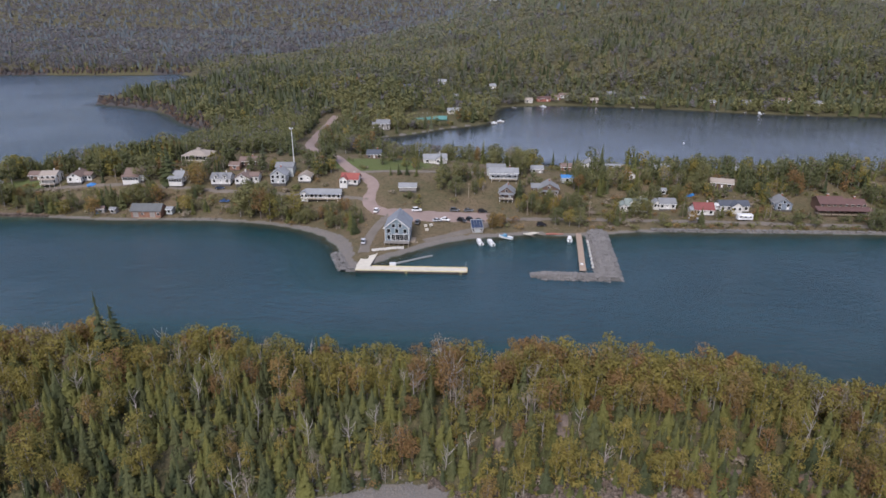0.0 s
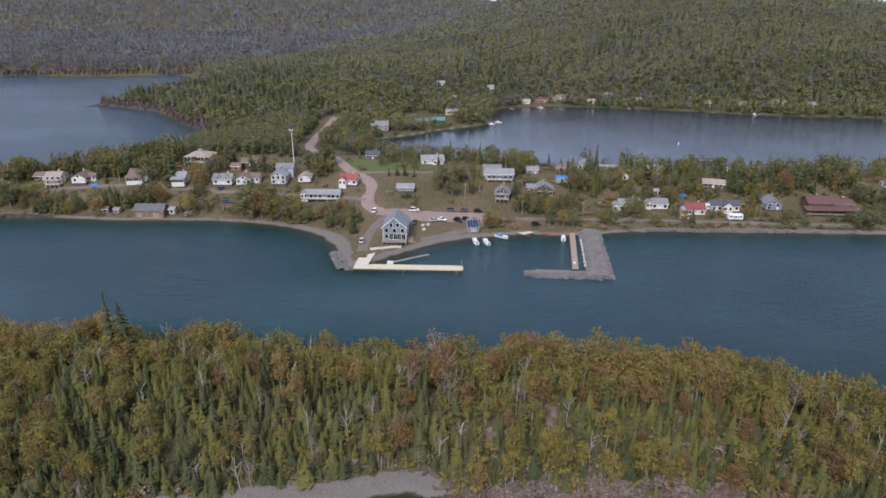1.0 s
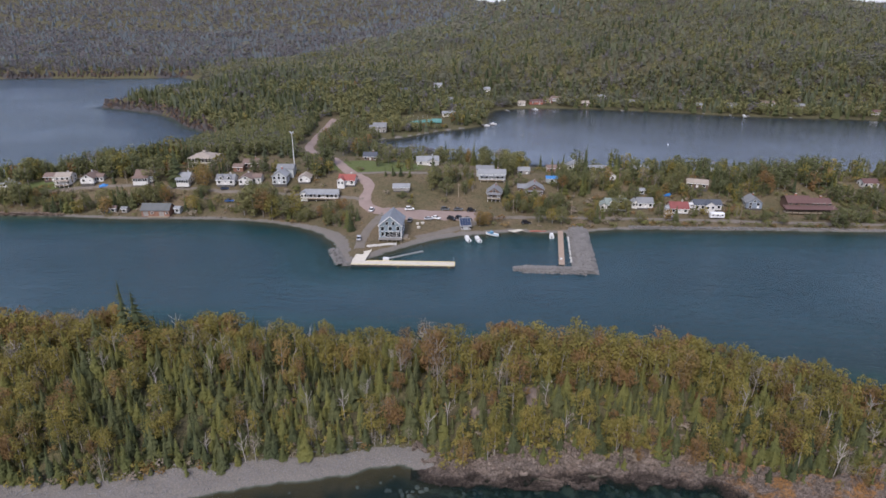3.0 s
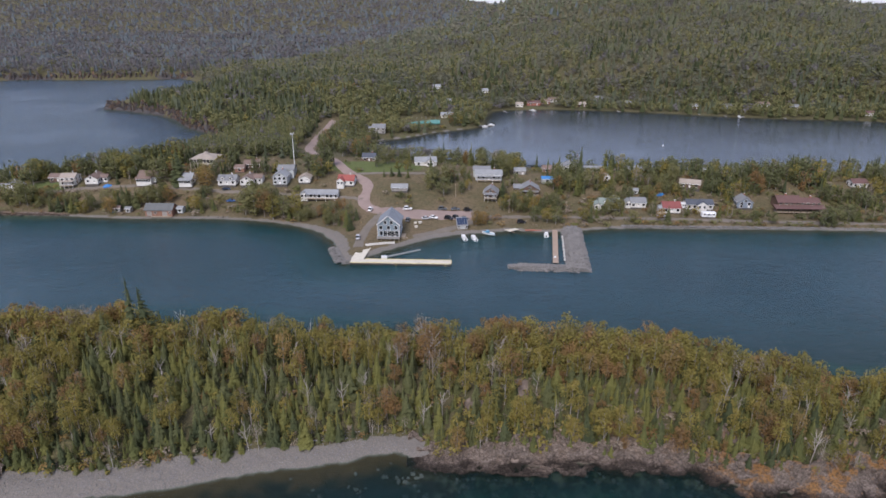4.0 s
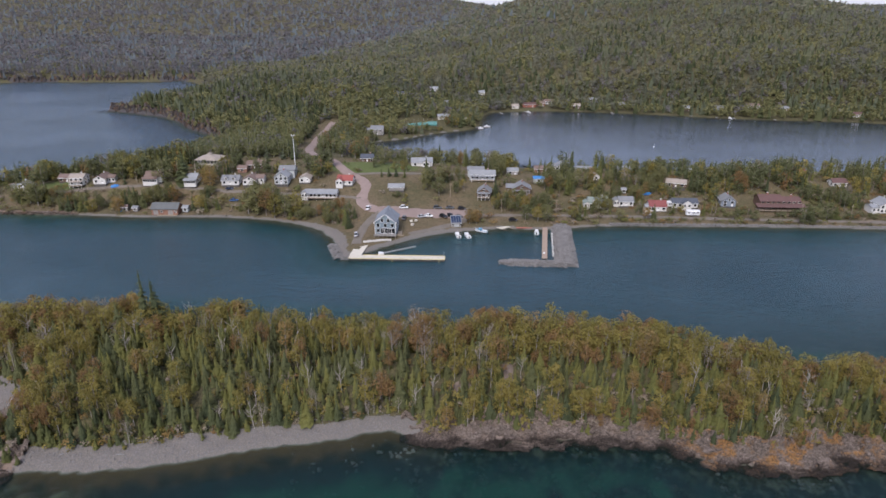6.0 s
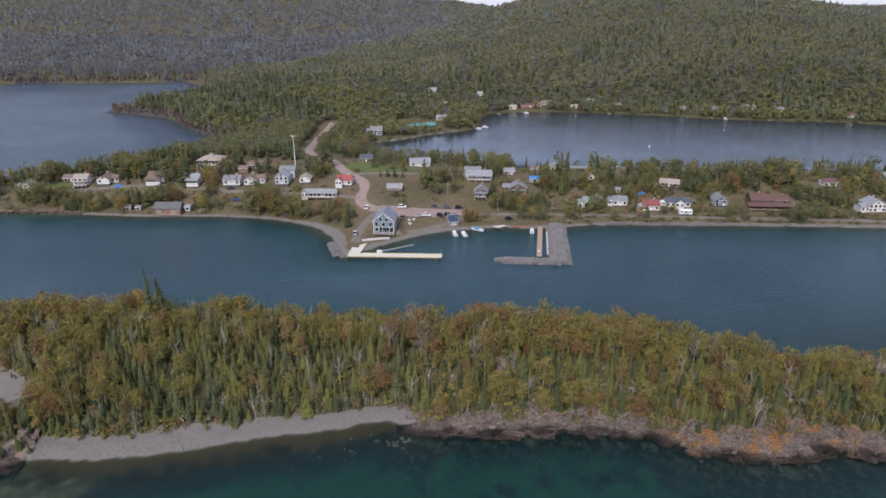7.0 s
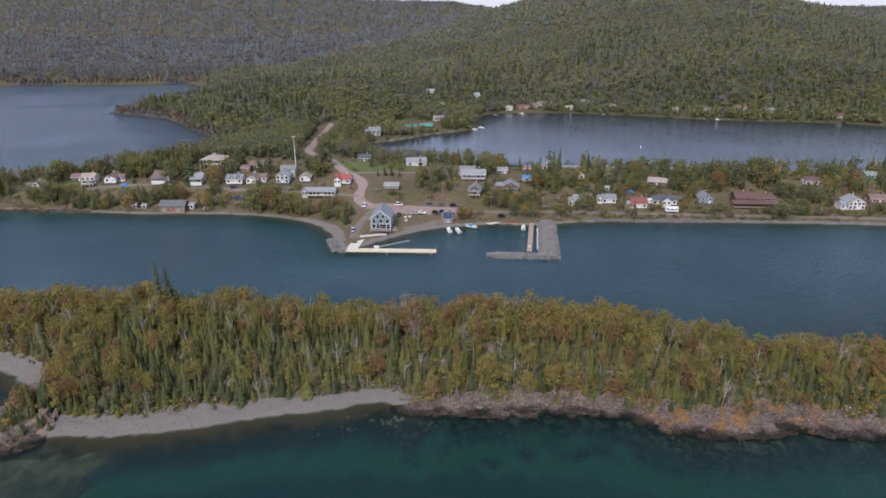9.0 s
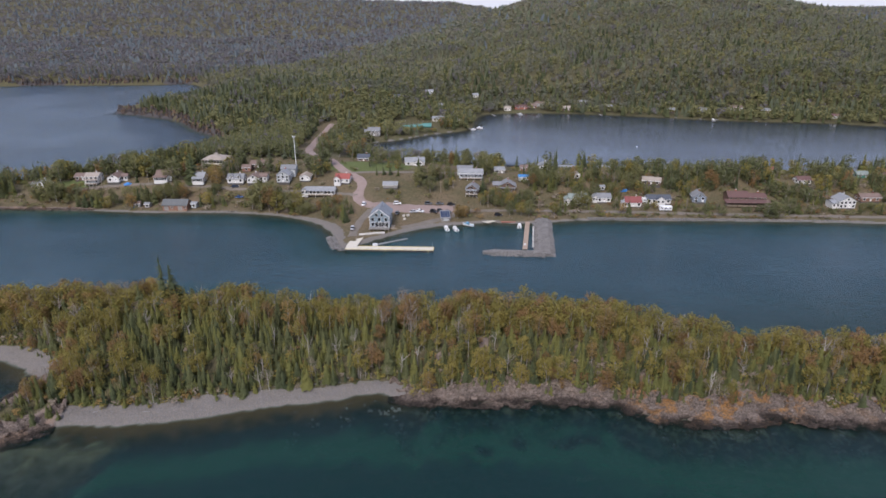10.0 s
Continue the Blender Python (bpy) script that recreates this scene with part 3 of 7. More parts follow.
shingle = step(width + 1.5, width - 1.0, g_on) * (gy < 500) * step(-1.6, -0.4, g_on)
cover = np.stack([shingle, village, rocky, np.clip(lawn, 0, 1)], -1).reshape(-1, 4).astype(np.float32)
me.color_attributes.new("cover", "FLOAT_COLOR", "POINT").data.foreach_set("color", cover.ravel())

near_water = (gz < 1.2).ravel()
keep = near_water[faces].any(1)
used = np.unique(faces[keep])
lookup = np.zeros(gx.size, np.int32)
lookup[used] = np.arange(len(used))
flat = np.stack([gx, gy, np.zeros_like(gx)], -1).reshape(-1, 3)[used]
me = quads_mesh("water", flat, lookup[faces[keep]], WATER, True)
depth = np.clip(-gz.ravel()[used] / 10.0, 0, 1).astype(np.float32)
lee = step(-3, 3, signed_distance(LAKE_EDGE, flat[:, 0], flat[:, 1])).astype(np.float32)  # the sheltered back lake
# third value: how much sky sheen tints the body, growing with y
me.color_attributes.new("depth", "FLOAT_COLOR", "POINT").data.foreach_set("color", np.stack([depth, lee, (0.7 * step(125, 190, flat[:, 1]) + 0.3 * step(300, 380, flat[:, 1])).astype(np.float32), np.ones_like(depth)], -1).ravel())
tagged(new("water", me), "cold teal lake water with light wind ripples", "water", kind="structure")


def surface(xs, ys):
    """Height of the ground sheet itself, between its grid lines."""
    xs, ys = np.asarray(xs, float), np.asarray(ys, float)
    i = np.clip(np.searchsorted(GX, xs) - 1, 0, len(GX) - 2)
    j = np.clip(np.searchsorted(GY, ys) - 1, 0, len(GY) - 2)
    u, v = (xs - GX[i]) / (GX[i + 1] - GX[i]), (ys - GY[j]) / (GY[j + 1] - GY[j])
    return (gz[j, i] * (1 - u) + gz[j, i + 1] * u) * (1 - v) + (gz[j + 1, i] * (1 - u) + gz[j + 1, i + 1] * u) * v


def level(x, y):
    return float(surface([x], [y])[0])


ROAD_LINES = []


def strip(name, points, wide, material, label, category="road", lift=0.1):
    """A road or path laid over the ground along smoothed points."""
    p = np.array(points, float)
    for _ in range(3):
        q = np.concatenate([p[:1], np.stack([p[:-1] * 0.75 + p[1:] * 0.25, p[:-1] * 0.25 + p[1:] * 0.75], 1).reshape(-1, 2), p[-1:]])
        p = q
    d = np.concatenate([[0], np.cumsum(np.hypot(*np.diff(p, axis=0).T))])
    s = np.arange(0, d[-1], 1.0)
    p = np.stack([np.interp(s, d, p[:, 0]), np.interp(s, d, p[:, 1])], 1)
    ROAD_LINES.append((p[::2], wide / 2))
    t = np.gradient(p, axis=0)
    t /= np.linalg.norm(t, axis=1)[:, None]
    side = np.stack([t[:, 1], -t[:, 0]], 1)
    across = np.linspace(-1, 1, 9)
    half = wide / 2 * (1 + 0.12 * waves(p[:, 0], p[:, 1], 9, 31))
    xy = p[:, None] + side[:, None] * (across[None, :, None] * half[:, None, None])
    z = surface(xy[..., 0], xy[..., 1]) + lift - 0.25 * (np.abs(across) > 0.99)[None]
    v = np.concatenate([xy, z[..., None]], -1).reshape(-1, 3)
    return tagged(new(name, quads_mesh(name, v, grid_faces(9, len(p)), material, True)), label, category, kind="structure")


strip("road", [(-84, 500), (-87, 470), (-88, 440), (-84, 390), (-74, 355), (-60, 338), (-54, 327), (-48, 313), (-40, 305), (-34, 297), (-33, 290), (-35, 281), (-32, 272), (-22, 264)], 6.5, PINK_GRAVEL, "pink gravel road winding up through the village")
strip("road", [(-35, 281), (-46, 285), (-77, 291), (-105, 294), (-132, 296), (-161, 299), (-189, 299), (-225, 295)], 2.6, GREY_GRAVEL, "narrow gravel lane past the western cottages")
strip("road", [(-26, 264), (-6, 266), (19, 267), (35, 268), (71, 268), (93, 267), (130, 265), (166, 262), (200, 260), (250, 257), (330, 252)], 3.8, GREY_GRAVEL, "grey gravel shore road along the harbour")
strip("pavement", [(-24, 265), (-8, 266.5), (6, 268), (22, 268)], 11, PINK_GRAVEL, "pink gravel parking area by the harbour", "parking lot", 0.16)
strip("road", [(-25, 262), (-29, 252), (-31, 240), (-31, 228)], 5, GREY_GRAVEL, "gravel drive down to the dock", lift=0.14)
strip("road", [(22, 264), (14, 256), (2, 249), (-8, 242)], 4, GREY_GRAVEL, "gravel track down to the harbour beach", lift=0.14)
strip("road", [(-48, 308), (-20, 309), (10, 311), (28, 312)], 3, GREY_GRAVEL, "gravel lane across the field")

# ---- harbour ----
FOOT = []  # plan rectangles kept free of trees: x, y, half width, half depth, turn


def dock():
    """The L-shaped government dock: cream deck panels, yellow kerb, dark timber crib below."""
    a = thing("dock", "cream L-shaped boat dock with yellow edge", "dock", pose(-32.3, 212.2, 0, 0, 0, -2.4))
    long_n, leg_n = 14, 4
    for k in range(long_n):
        w = 41.2 / long_n
        part("deck_panel", soften(box(bmesh.new(), (k + 0.5) * w, 2.1, 0.85, w - 0.04, 4.2, 0.22), 0.03), DECK, a)
    for k in range(leg_n):
        w = 13.2 / leg_n
        m = pose(2.2, 4.25, 0, 0, 0, -5) @ pose(0, (k + 0.5) * w, 0.85)
        part("deck_panel", soften(box(bmesh.new(), 0.2, 0, 0, 5.2, w - 0.04, 0.22), 0.03), DECK, a, at=m)
    # crib near black: the shade under the deck is put into its colour
    part("crib", box(box(bmesh.new(), 20.6, 2.1, -2.5, 40.6, 3.8, 3.3), 2.9, 10.0, -2.5, 4.4, 12.0, 3.3), TARRED, a, "timber crib coloured dark like the shade below the deck")
    for x, y, w, d in ((20.6, 0.08, 41.2, 0.22), (41.1, 2.1, 0.22, 4.0), (23.4, 4.15, 35.2, 0.14)):
        part("kerb", soften(box(bmesh.new(), x, y, 1.07, w, d, 0.2), 0.03), DECK_EDGE, a, "yellow-painted timber kerb")
    for x in (0.6, 7, 12.5, 18.6, 25, 31, 37.5, 40.6):
        part("fender_post", bar(bmesh.new(), (x, -0.12, -1.5), (x, -0.12, 1.15), 0.14, sides=8), TARRED, a)
    for x in (18.8, 38.8):
        bm = bmesh.new()
        for s in (-0.25, 0.25):
            bar(bm, (x + s, -0.22, -0.8), (x + s, -0.22, 1.3), 0.04)
        for z in np.arange(-0.6, 1.2, 0.3):
            bar(bm, (x - 0.25, -0.22, z), (x + 0.25, -0.22, z), 0.03)
        part("ladder", bm, DECK_EDGE, a, "yellow steel ladder")
    part("lamp_post", bar(bmesh.new(), (40.6, 2.9, 1.0), (40.6, 2.9, 3.9), 0.05), STEEL, a)
    for x in (10, 16, 22, 28, 34):
        part("bollard", bar(bar(bmesh.new(), (x, 0.5, 1.05), (x, 0.5, 1.35), 0.1, sides=8), (x - 0.25, 0.5, 1.3), (x + 0.25, 0.5, 1.3), 0.05), TARRED, a)


dock()
utility = thing("utility_box", "white utility box on a float beside the dock", "box", pose(-18.8, 218.0, 0.25, 0, 0, -2))
part("cabinet", soften(box(bmesh.new(), 0, 0, 0.15, 2.3, 1.0, 1.1), 0.06), GEL_WHITE, utility)
part("lid", soften(box(bmesh.new(), 0, 0, 1.25, 2.4, 1.1, 0.1), 0.03), GEL_WHITE, utility)
part("base", box(bmesh.new(), 0, 0, -0.5, 2.6, 1.4, 0.65), TARRED, utility)


def boom():
    a = thing("floating_walkway", "grey weathered floating walkway", "walkway", pose(-18, 220.6, 0.1, 0, 0, 30))
    for k in range(5):
        part("section", soften(box(bmesh.new(), 1.6 + k * 3.2, 0, -0.25, 3.1, 0.9, 0.55), 0.05), GREY_BOARDS, a)


boom()


def rubble(seed, lines, count, size):
    """Loose quarry stones heaped along lines (x0, y0, x1, y1, half width, crest height)."""
    r = np.random.RandomState(seed)
    bm = bmesh.new()
    bmesh.ops.create_icosphere(bm, subdivisions=1, radius=1)
    base = np.array([v.co[:] for v in bm.verts])
    tri = np.array([[v.index for v in f.verts] for f in bm.faces])
    bm.free()
    vs, fs, n = [], [], 0
    for line in lines:
        x0, y0, x1, y1, half, crest = line
        k = int(count * math.hypot(x1 - x0, y1 - y0) * half / 100)
        for _ in range(k):
            t, u = r.rand(), r.uniform(-1, 1)
            dx, dy = x1 - x0, y1 - y0
            ln = math.hypot(dx, dy)
            x, y = x0 + dx * t - dy / ln * u * half, y0 + dy * t + dx / ln * u * half
            z = crest * min(1, 1.9 * (1 - abs(u))) - 0.25
            s = size * r.uniform(0.5, 1.25) * np.array([r.uniform(0.8, 1.3), r.uniform(0.7, 1.1), r.uniform(0.55, 0.85)])
            a = r.uniform(0, 6.28)
            v = base * (1 + 0.22 * r.randn(len(base), 1)) * s
            v = np.stack([v[:, 0] * math.cos(a) - v[:, 1] * math.sin(a), v[:, 0] * math.sin(a) + v[:, 1] * math.cos(a), v[:, 2]], 1)
            vs.append(v + (x, y, z))
            fs.append(tri + n)
            n += len(base)
    return np.concatenate(vs), np.concatenate(fs)


def breakwater():
    lines = [(31.6, 209.6, 36.5, 209.2, 1.7, 1.2), (35.5, 209.3, 60, 207.2, 2.9, 1.6), (59.6, 205.5, 65.8, 256, 4.8, 1.7)]
    a = thing("breakwater", "L-shaped breakwater of piled grey quarry stone", "breakwater", pose(0, 0, 0))
    bm = bmesh.new()
    for x0, y0, x1, y1, half, crest in lines:
        ang = math.degrees(math.atan2(y1 - y0, x1 - x0))
        ln = math.hypot(x1 - x0, y1 - y0)
        core = bmesh.new()
        prism(core, [(-half, -3), (half, -3), (half * 0.9, -0.3), (half * 0.55, crest - 0.35), (-half * 0.55, crest - 0.35), (-half * 0.9, -0.3)], 0, ln)
        core.transform(pose(x0, y0, 0, 0, 0, ang - 90))
        tmp = bpy.data.meshes.new("core")
        core.to_mesh(tmp)
        core.free()
        bm.from_mesh(tmp)
        bpy.data.meshes.remove(tmp)
    part("core", bm, RUBBLE, a)
    v, f = rubble(5, lines, 950, 0.54)
    ob = new("rubble", quads_mesh("rubble", v, f, RUBBLE))
    ob.parent = a
    tagged(ob, kind="stuff")


breakwater()
v, f = rubble(9, [(-42, 231, -36, 214.5, 2.6, 0.8), (-36, 214.5, -32.5, 215, 1.6, 0.8)], 800, 0.45)
tagged(new("shore_riprap", quads_mesh("shore_riprap", v, f, RUBBLE)), "loose grey boulders along the dock's landing", "boulders", kind="stuff")
v, f = rubble(11, [(90, 258.5, 113, 257.6, 1.6, 0.9), (113, 257.6, 150, 256.6, 1.6, 0.9), (150, 256.6, 190, 255.6, 1.4, 0.8), (190, 255.6, 240, 252.4, 1.2, 0.7)], 480, 0.5)
tagged(new("shore_riprap", quads_mesh("shore_riprap", v, f, RUBBLE)), "pinkish stones lining the shore below the road", "boulders", kind="stuff")
v, f = rubble(12, [(-262, 278, -232, 277.5, 1.8, 0.9), (-232, 277.5, -180, 276, 1.8, 0.9), (-180, 276, -100, 272, 1.0, 0.5)], 380, 0.5)
tagged(new("shore_riprap", quads_mesh("shore_riprap", v, f, ROCK)), "dark shore rocks below the western cottages", "boulders", kind="stuff")


def jetty():
    x0, y0, x1, y1 = 51.4, 213.0, 57.6, 252.6
    ang, ln = math.degrees(math.atan2(y1 - y0, x1 - x0)) - 90, math.hypot(x1 - x0, y1 - y0)
    a = thing("jetty", "reddish wooden jetty inside the breakwater", "jetty", pose(x0, y0, 0, 0, 0, ang))
    n = 13
    for k in range(n):
        w = ln / n
        part("deck_panel", soften(box(bmesh.new(), 0, (k + 0.5) * w, 0.55, 2.3, w - 0.06, 0.16), 0.02), JETTY_WOOD, a)
    for s in (-1.1, 1.1):
        part("stringer", box(bmesh.new(), s, ln / 2, 0.25, 0.16, ln, 0.36), TARRED, a)
    for k in range(8):
        for s in (-1.15, 1.15):
            part("support_post", bar(bmesh.new(), (s, 0.6 + k * ln / 7.6, -2.5), (s, 0.6 + k * ln / 7.6, 0.95), 0.11, sides=7), TIMBER, a)
    bench = thing("bench_box", "small white box on the jetty", "box", a.matrix_basis @ pose(-0.2, 5.5, 0.72))
    part("chest", soften(box(bmesh.new(), 0, 0, 0, 0.9, 0.6, 0.5), 0.04), GEL_WHITE, bench)
    part("lid", soften(box(bmesh.new(), 0, 0, 0.5, 0.95, 0.65, 0.07), 0.02), GEL_WHITE, bench)


jetty()
block = None
for k in range(8):
    t = k / 7
    x, y = 55.4 + 3.6 * t, 215.0 + 26.0 * t
    m = pose(x, y, 1.05 - 0.05 * (k % 2), 0, 0, -9 + 5 * math.sin(k * 2.3))
    if block is None:
        bm = prism(bmesh.new(), [(-0.45, 0), (0.45, 0), (0.4, 0.3), (0.2, 0.85), (-0.2, 0.85), (-0.4, 0.3)], -0.75, 0.75)
        block = new("barrier_block", to_mesh("barrier_block", soften(bm, 0.04), CONCRETE))
        block.matrix_basis = m
        tagged(block, "white concrete barrier block on the breakwater", "barrier", "blocks on the breakwater")
    else:
        copy_thing(block, m)
for k in range(9):
    x, y = -27.2 + 1.35 * k, 230.6 + 0.5 * k
    copy_thing(block, pose(x, y, level(x, y) - 0.05, 0, 0, 78 + 14 * math.sin(k * 1.7)))

# launching ramp, pontoon and small float
ramp = thing("launching_ramp", "pale plank launching ramp lying on the shore", "ramp", pose(36.6, 254.6, 0.3, -6, 0, 34))
for k in range(7):
    part("plank", soften(box(bmesh.new(), -2.4 + k * 0.8, 0, 0, 0.74, 7.5, 0.14), 0.02), DECK, ramp)
for s in (-2.0, 2.0):
    part("skid", box(bmesh.new(), s, -1.0, -0.22, 0.25, 10.5, 0.22), TIMBER, ramp)
pont = thing("pontoon", "weathered red pontoon float at the shore", "float", pose(47.5, 253.0, 0, 0, 0, 2))
part("deck", soften(box(bmesh.new(), 0, 0, 0.3, 7.5, 1.6, 0.18), 0.03), BRICK_RED, pont)
part("float", box(bmesh.new(), 0, 0, -0.3, 7.2, 1.3, 0.6), TARRED, pont)


def boat(x, y, turn, long=6.0, trim=GEL_WHITE, label="white fibreglass motor boat moored at the shore"):
    """An open motor boat: lofted hull, deck, wheelhouse, windscreen and outboard."""
    a = thing("motor_boat", label, "boat", pose(x, y, 0.0, 0, 0, turn), "boats in the harbour")
    bm = bmesh.new()
    rings = []
    for t in np.linspace(0, 1, 9):
        half = 1.1 * (1 - max(0, (t - 0.45) / 0.55) ** 2.2)
        top = 0.75 + 0.35 * t * t
        rings.append([bm.verts.new((s * half * w, -long / 2 + long * t, z)) for s, w, z in ((-1, 1, top), (-1, 0.85, 0.1), (-1, 0.1, -0.3 + 0.25 * t), (1, 0.1, -0.3 + 0.25 * t), (1, 0.85, 0.1), (1, 1, top))])
    for p, q in zip(rings, rings[1:]):
        for i in range(5):
            bm.faces.new((p[i], p[i + 1], q[i + 1], q[i]))
    bm.faces.new(rings[0])
    part("hull", bm, GEL_WHITE, a)
    bm = bmesh.new()
    half = lambda t: 1.05 * (1 - max(0, (t - 0.45) / 0.55) ** 2.2)
    pts = [(half(t), -long / 2 + long * t) for t in np.linspace(0.5, 1, 6)]
    bm.faces.new([bm.verts.new((px, py, 0.95)) for px, py in pts] + [bm.verts.new((-px, py, 0.95)) for px, py in pts[::-1][1:]])
    part("foredeck", bm, trim, a)
    part("floor", box(bmesh.new(), 0, -long * 0.22, 0.25, 1.8, long * 0.5, 0.06), trim, a)
    part("wheelhouse", soften(prism(bmesh.new(), [(-0.8, 0.6), (0.8, 0.6), (0.7, 1.75), (-0.7, 1.75)], -0.3, 1.1), 0.08), trim, a)
    part("windscreen", box(bmesh.new(), 0, 1.12, 1.15, 1.3, 0.04, 0.45), GLASS, a)
    part("outboard", soften(box(bmesh.new(), 0, -long / 2 - 0.25, 0.3, 0.4, 0.4, 0.95), 0.08), RUBBER, a)


boat(14.9, 242.6, 14)
boat(19.4, 242.0, 18)
boat(26.4, 248.6, 62, 6.4, painted("blue_boat_cover", (0.12, 0.3, 0.45), 0.5), "white motor boat with pale blue cover on the shore")
boat(52.6, 246.0, -8, 4.2, label="small white skiff tied to the jetty")

# ---- houses ----
def slab_roof(bm, w, d, h0, rise, over=0.4, thick=0.22, ridge="x"):
    """Two roof slopes with thickness and overhang over a w by d plan; ridge along x or y."""
    span, run = (d, w) if ridge == "x" else (w, d)
    s = span / 2 + over
    drop = rise * over / (span / 2)
    out = [(-s, h0 - drop), (0, h0 + rise), (s, h0 - drop), (s, h0 - drop + thick), (0, h0 + rise + thick), (-s, h0 - drop + thick)]
    tmp = prism(bmesh.new(), out, -run / 2 - over, run / 2 + over)
    if ridge == "x":
        tmp.transform(pose(0, 0, 0, 0, 0, 90))
    me = bpy.data.meshes.new("r")
    tmp.to_mesh(me)
    tmp.free()
    bm.from_mesh(me)
    bpy.data.meshes.remove(me)
    return bm


def body_walls(bm, w, d, h, rise, ridge="x", base=-1.5):
    span, run = (d, w) if ridge == "x" else (w, d)
    out = [(-span / 2, base), (span / 2, base), (span / 2, h), (0, h + rise), (-span / 2, h)]
    tmp = prism(bmesh.new(), out, -run / 2, run / 2)
    if ridge == "x":
        tmp.transform(pose(0, 0, 0, 0, 0, 90))
    me = bpy.data.meshes.new("w")
    tmp.to_mesh(me)
    tmp.free()
    bm.from_mesh(me)
    bpy.data.meshes.remove(me)
    return bm


def window(parent, m, w=0.9, h=1.2, trim=TRIM):
    """A window: frame of four bars round a set-back pane, with a sill."""
    bm = bmesh.new()
    w, h = w * 1.3, h * 1.2
    for x, z, bw, bh in ((0, h / 2, w + 0.2, 0.1), (0, -h / 2 - 0.1, w + 0.2, 0.1), (-w / 2 - 0.05, -h / 2, 0.1, h), (w / 2 + 0.05, -h / 2, 0.1, h)):
        box(bm, x, 0, z, bw, 0.14, bh)
    if w > 1.3:
        box(bm, 0, -0.02, -h / 2, 0.07, 0.12, h)
    fr = part("window_frame", bm, trim, parent, at=m)
    part("pane", box(bmesh.new(), 0, -0.01, -h / 2, w, 0.06, h), GLASS, fr)


def window_rows(parent, w, d, h, storeys, per, ridge, rise, front_only=False, trim=TRIM, big=1.0):
    for s in range(storeys):
        z = h / storeys * (s + 0.55)
        for k in range(per):
            x = -w / 2 + w * (k + 0.5) / per
            if s == 0 and k == per // 2 and per > 1:
                dr = part("door", soften(box(bmesh.new(), x, -d / 2 - 0.03, 0.05, 0.9, 0.08, 2.0), 0.01), trim, parent)
                part("pane", box(bmesh.new(), x, -d / 2 - 0.08, 1.2, 0.5, 0.03, 0.6), GLASS, dr)
            else:
                window(parent, pose(x, -d / 2 - 0.04, z), 0.95 * big, 1.1, trim)
        if not front_only:
            for k in range(2):
                y = -d / 2 + d * (k + 0.5) / 2
                window(parent, pose(-w / 2 - 0.04, y, z, 0, 0, -90), 0.9, 1.1, trim)
                window(parent, pose(w / 2 + 0.04, y, z, 0, 0, 90), 0.9, 1.1, trim)
    if ridge == "y" and rise > 1.6:
        window(parent, pose(0, -d / 2 - 0.04, h + rise * 0.35), 0.8, 0.9, trim)


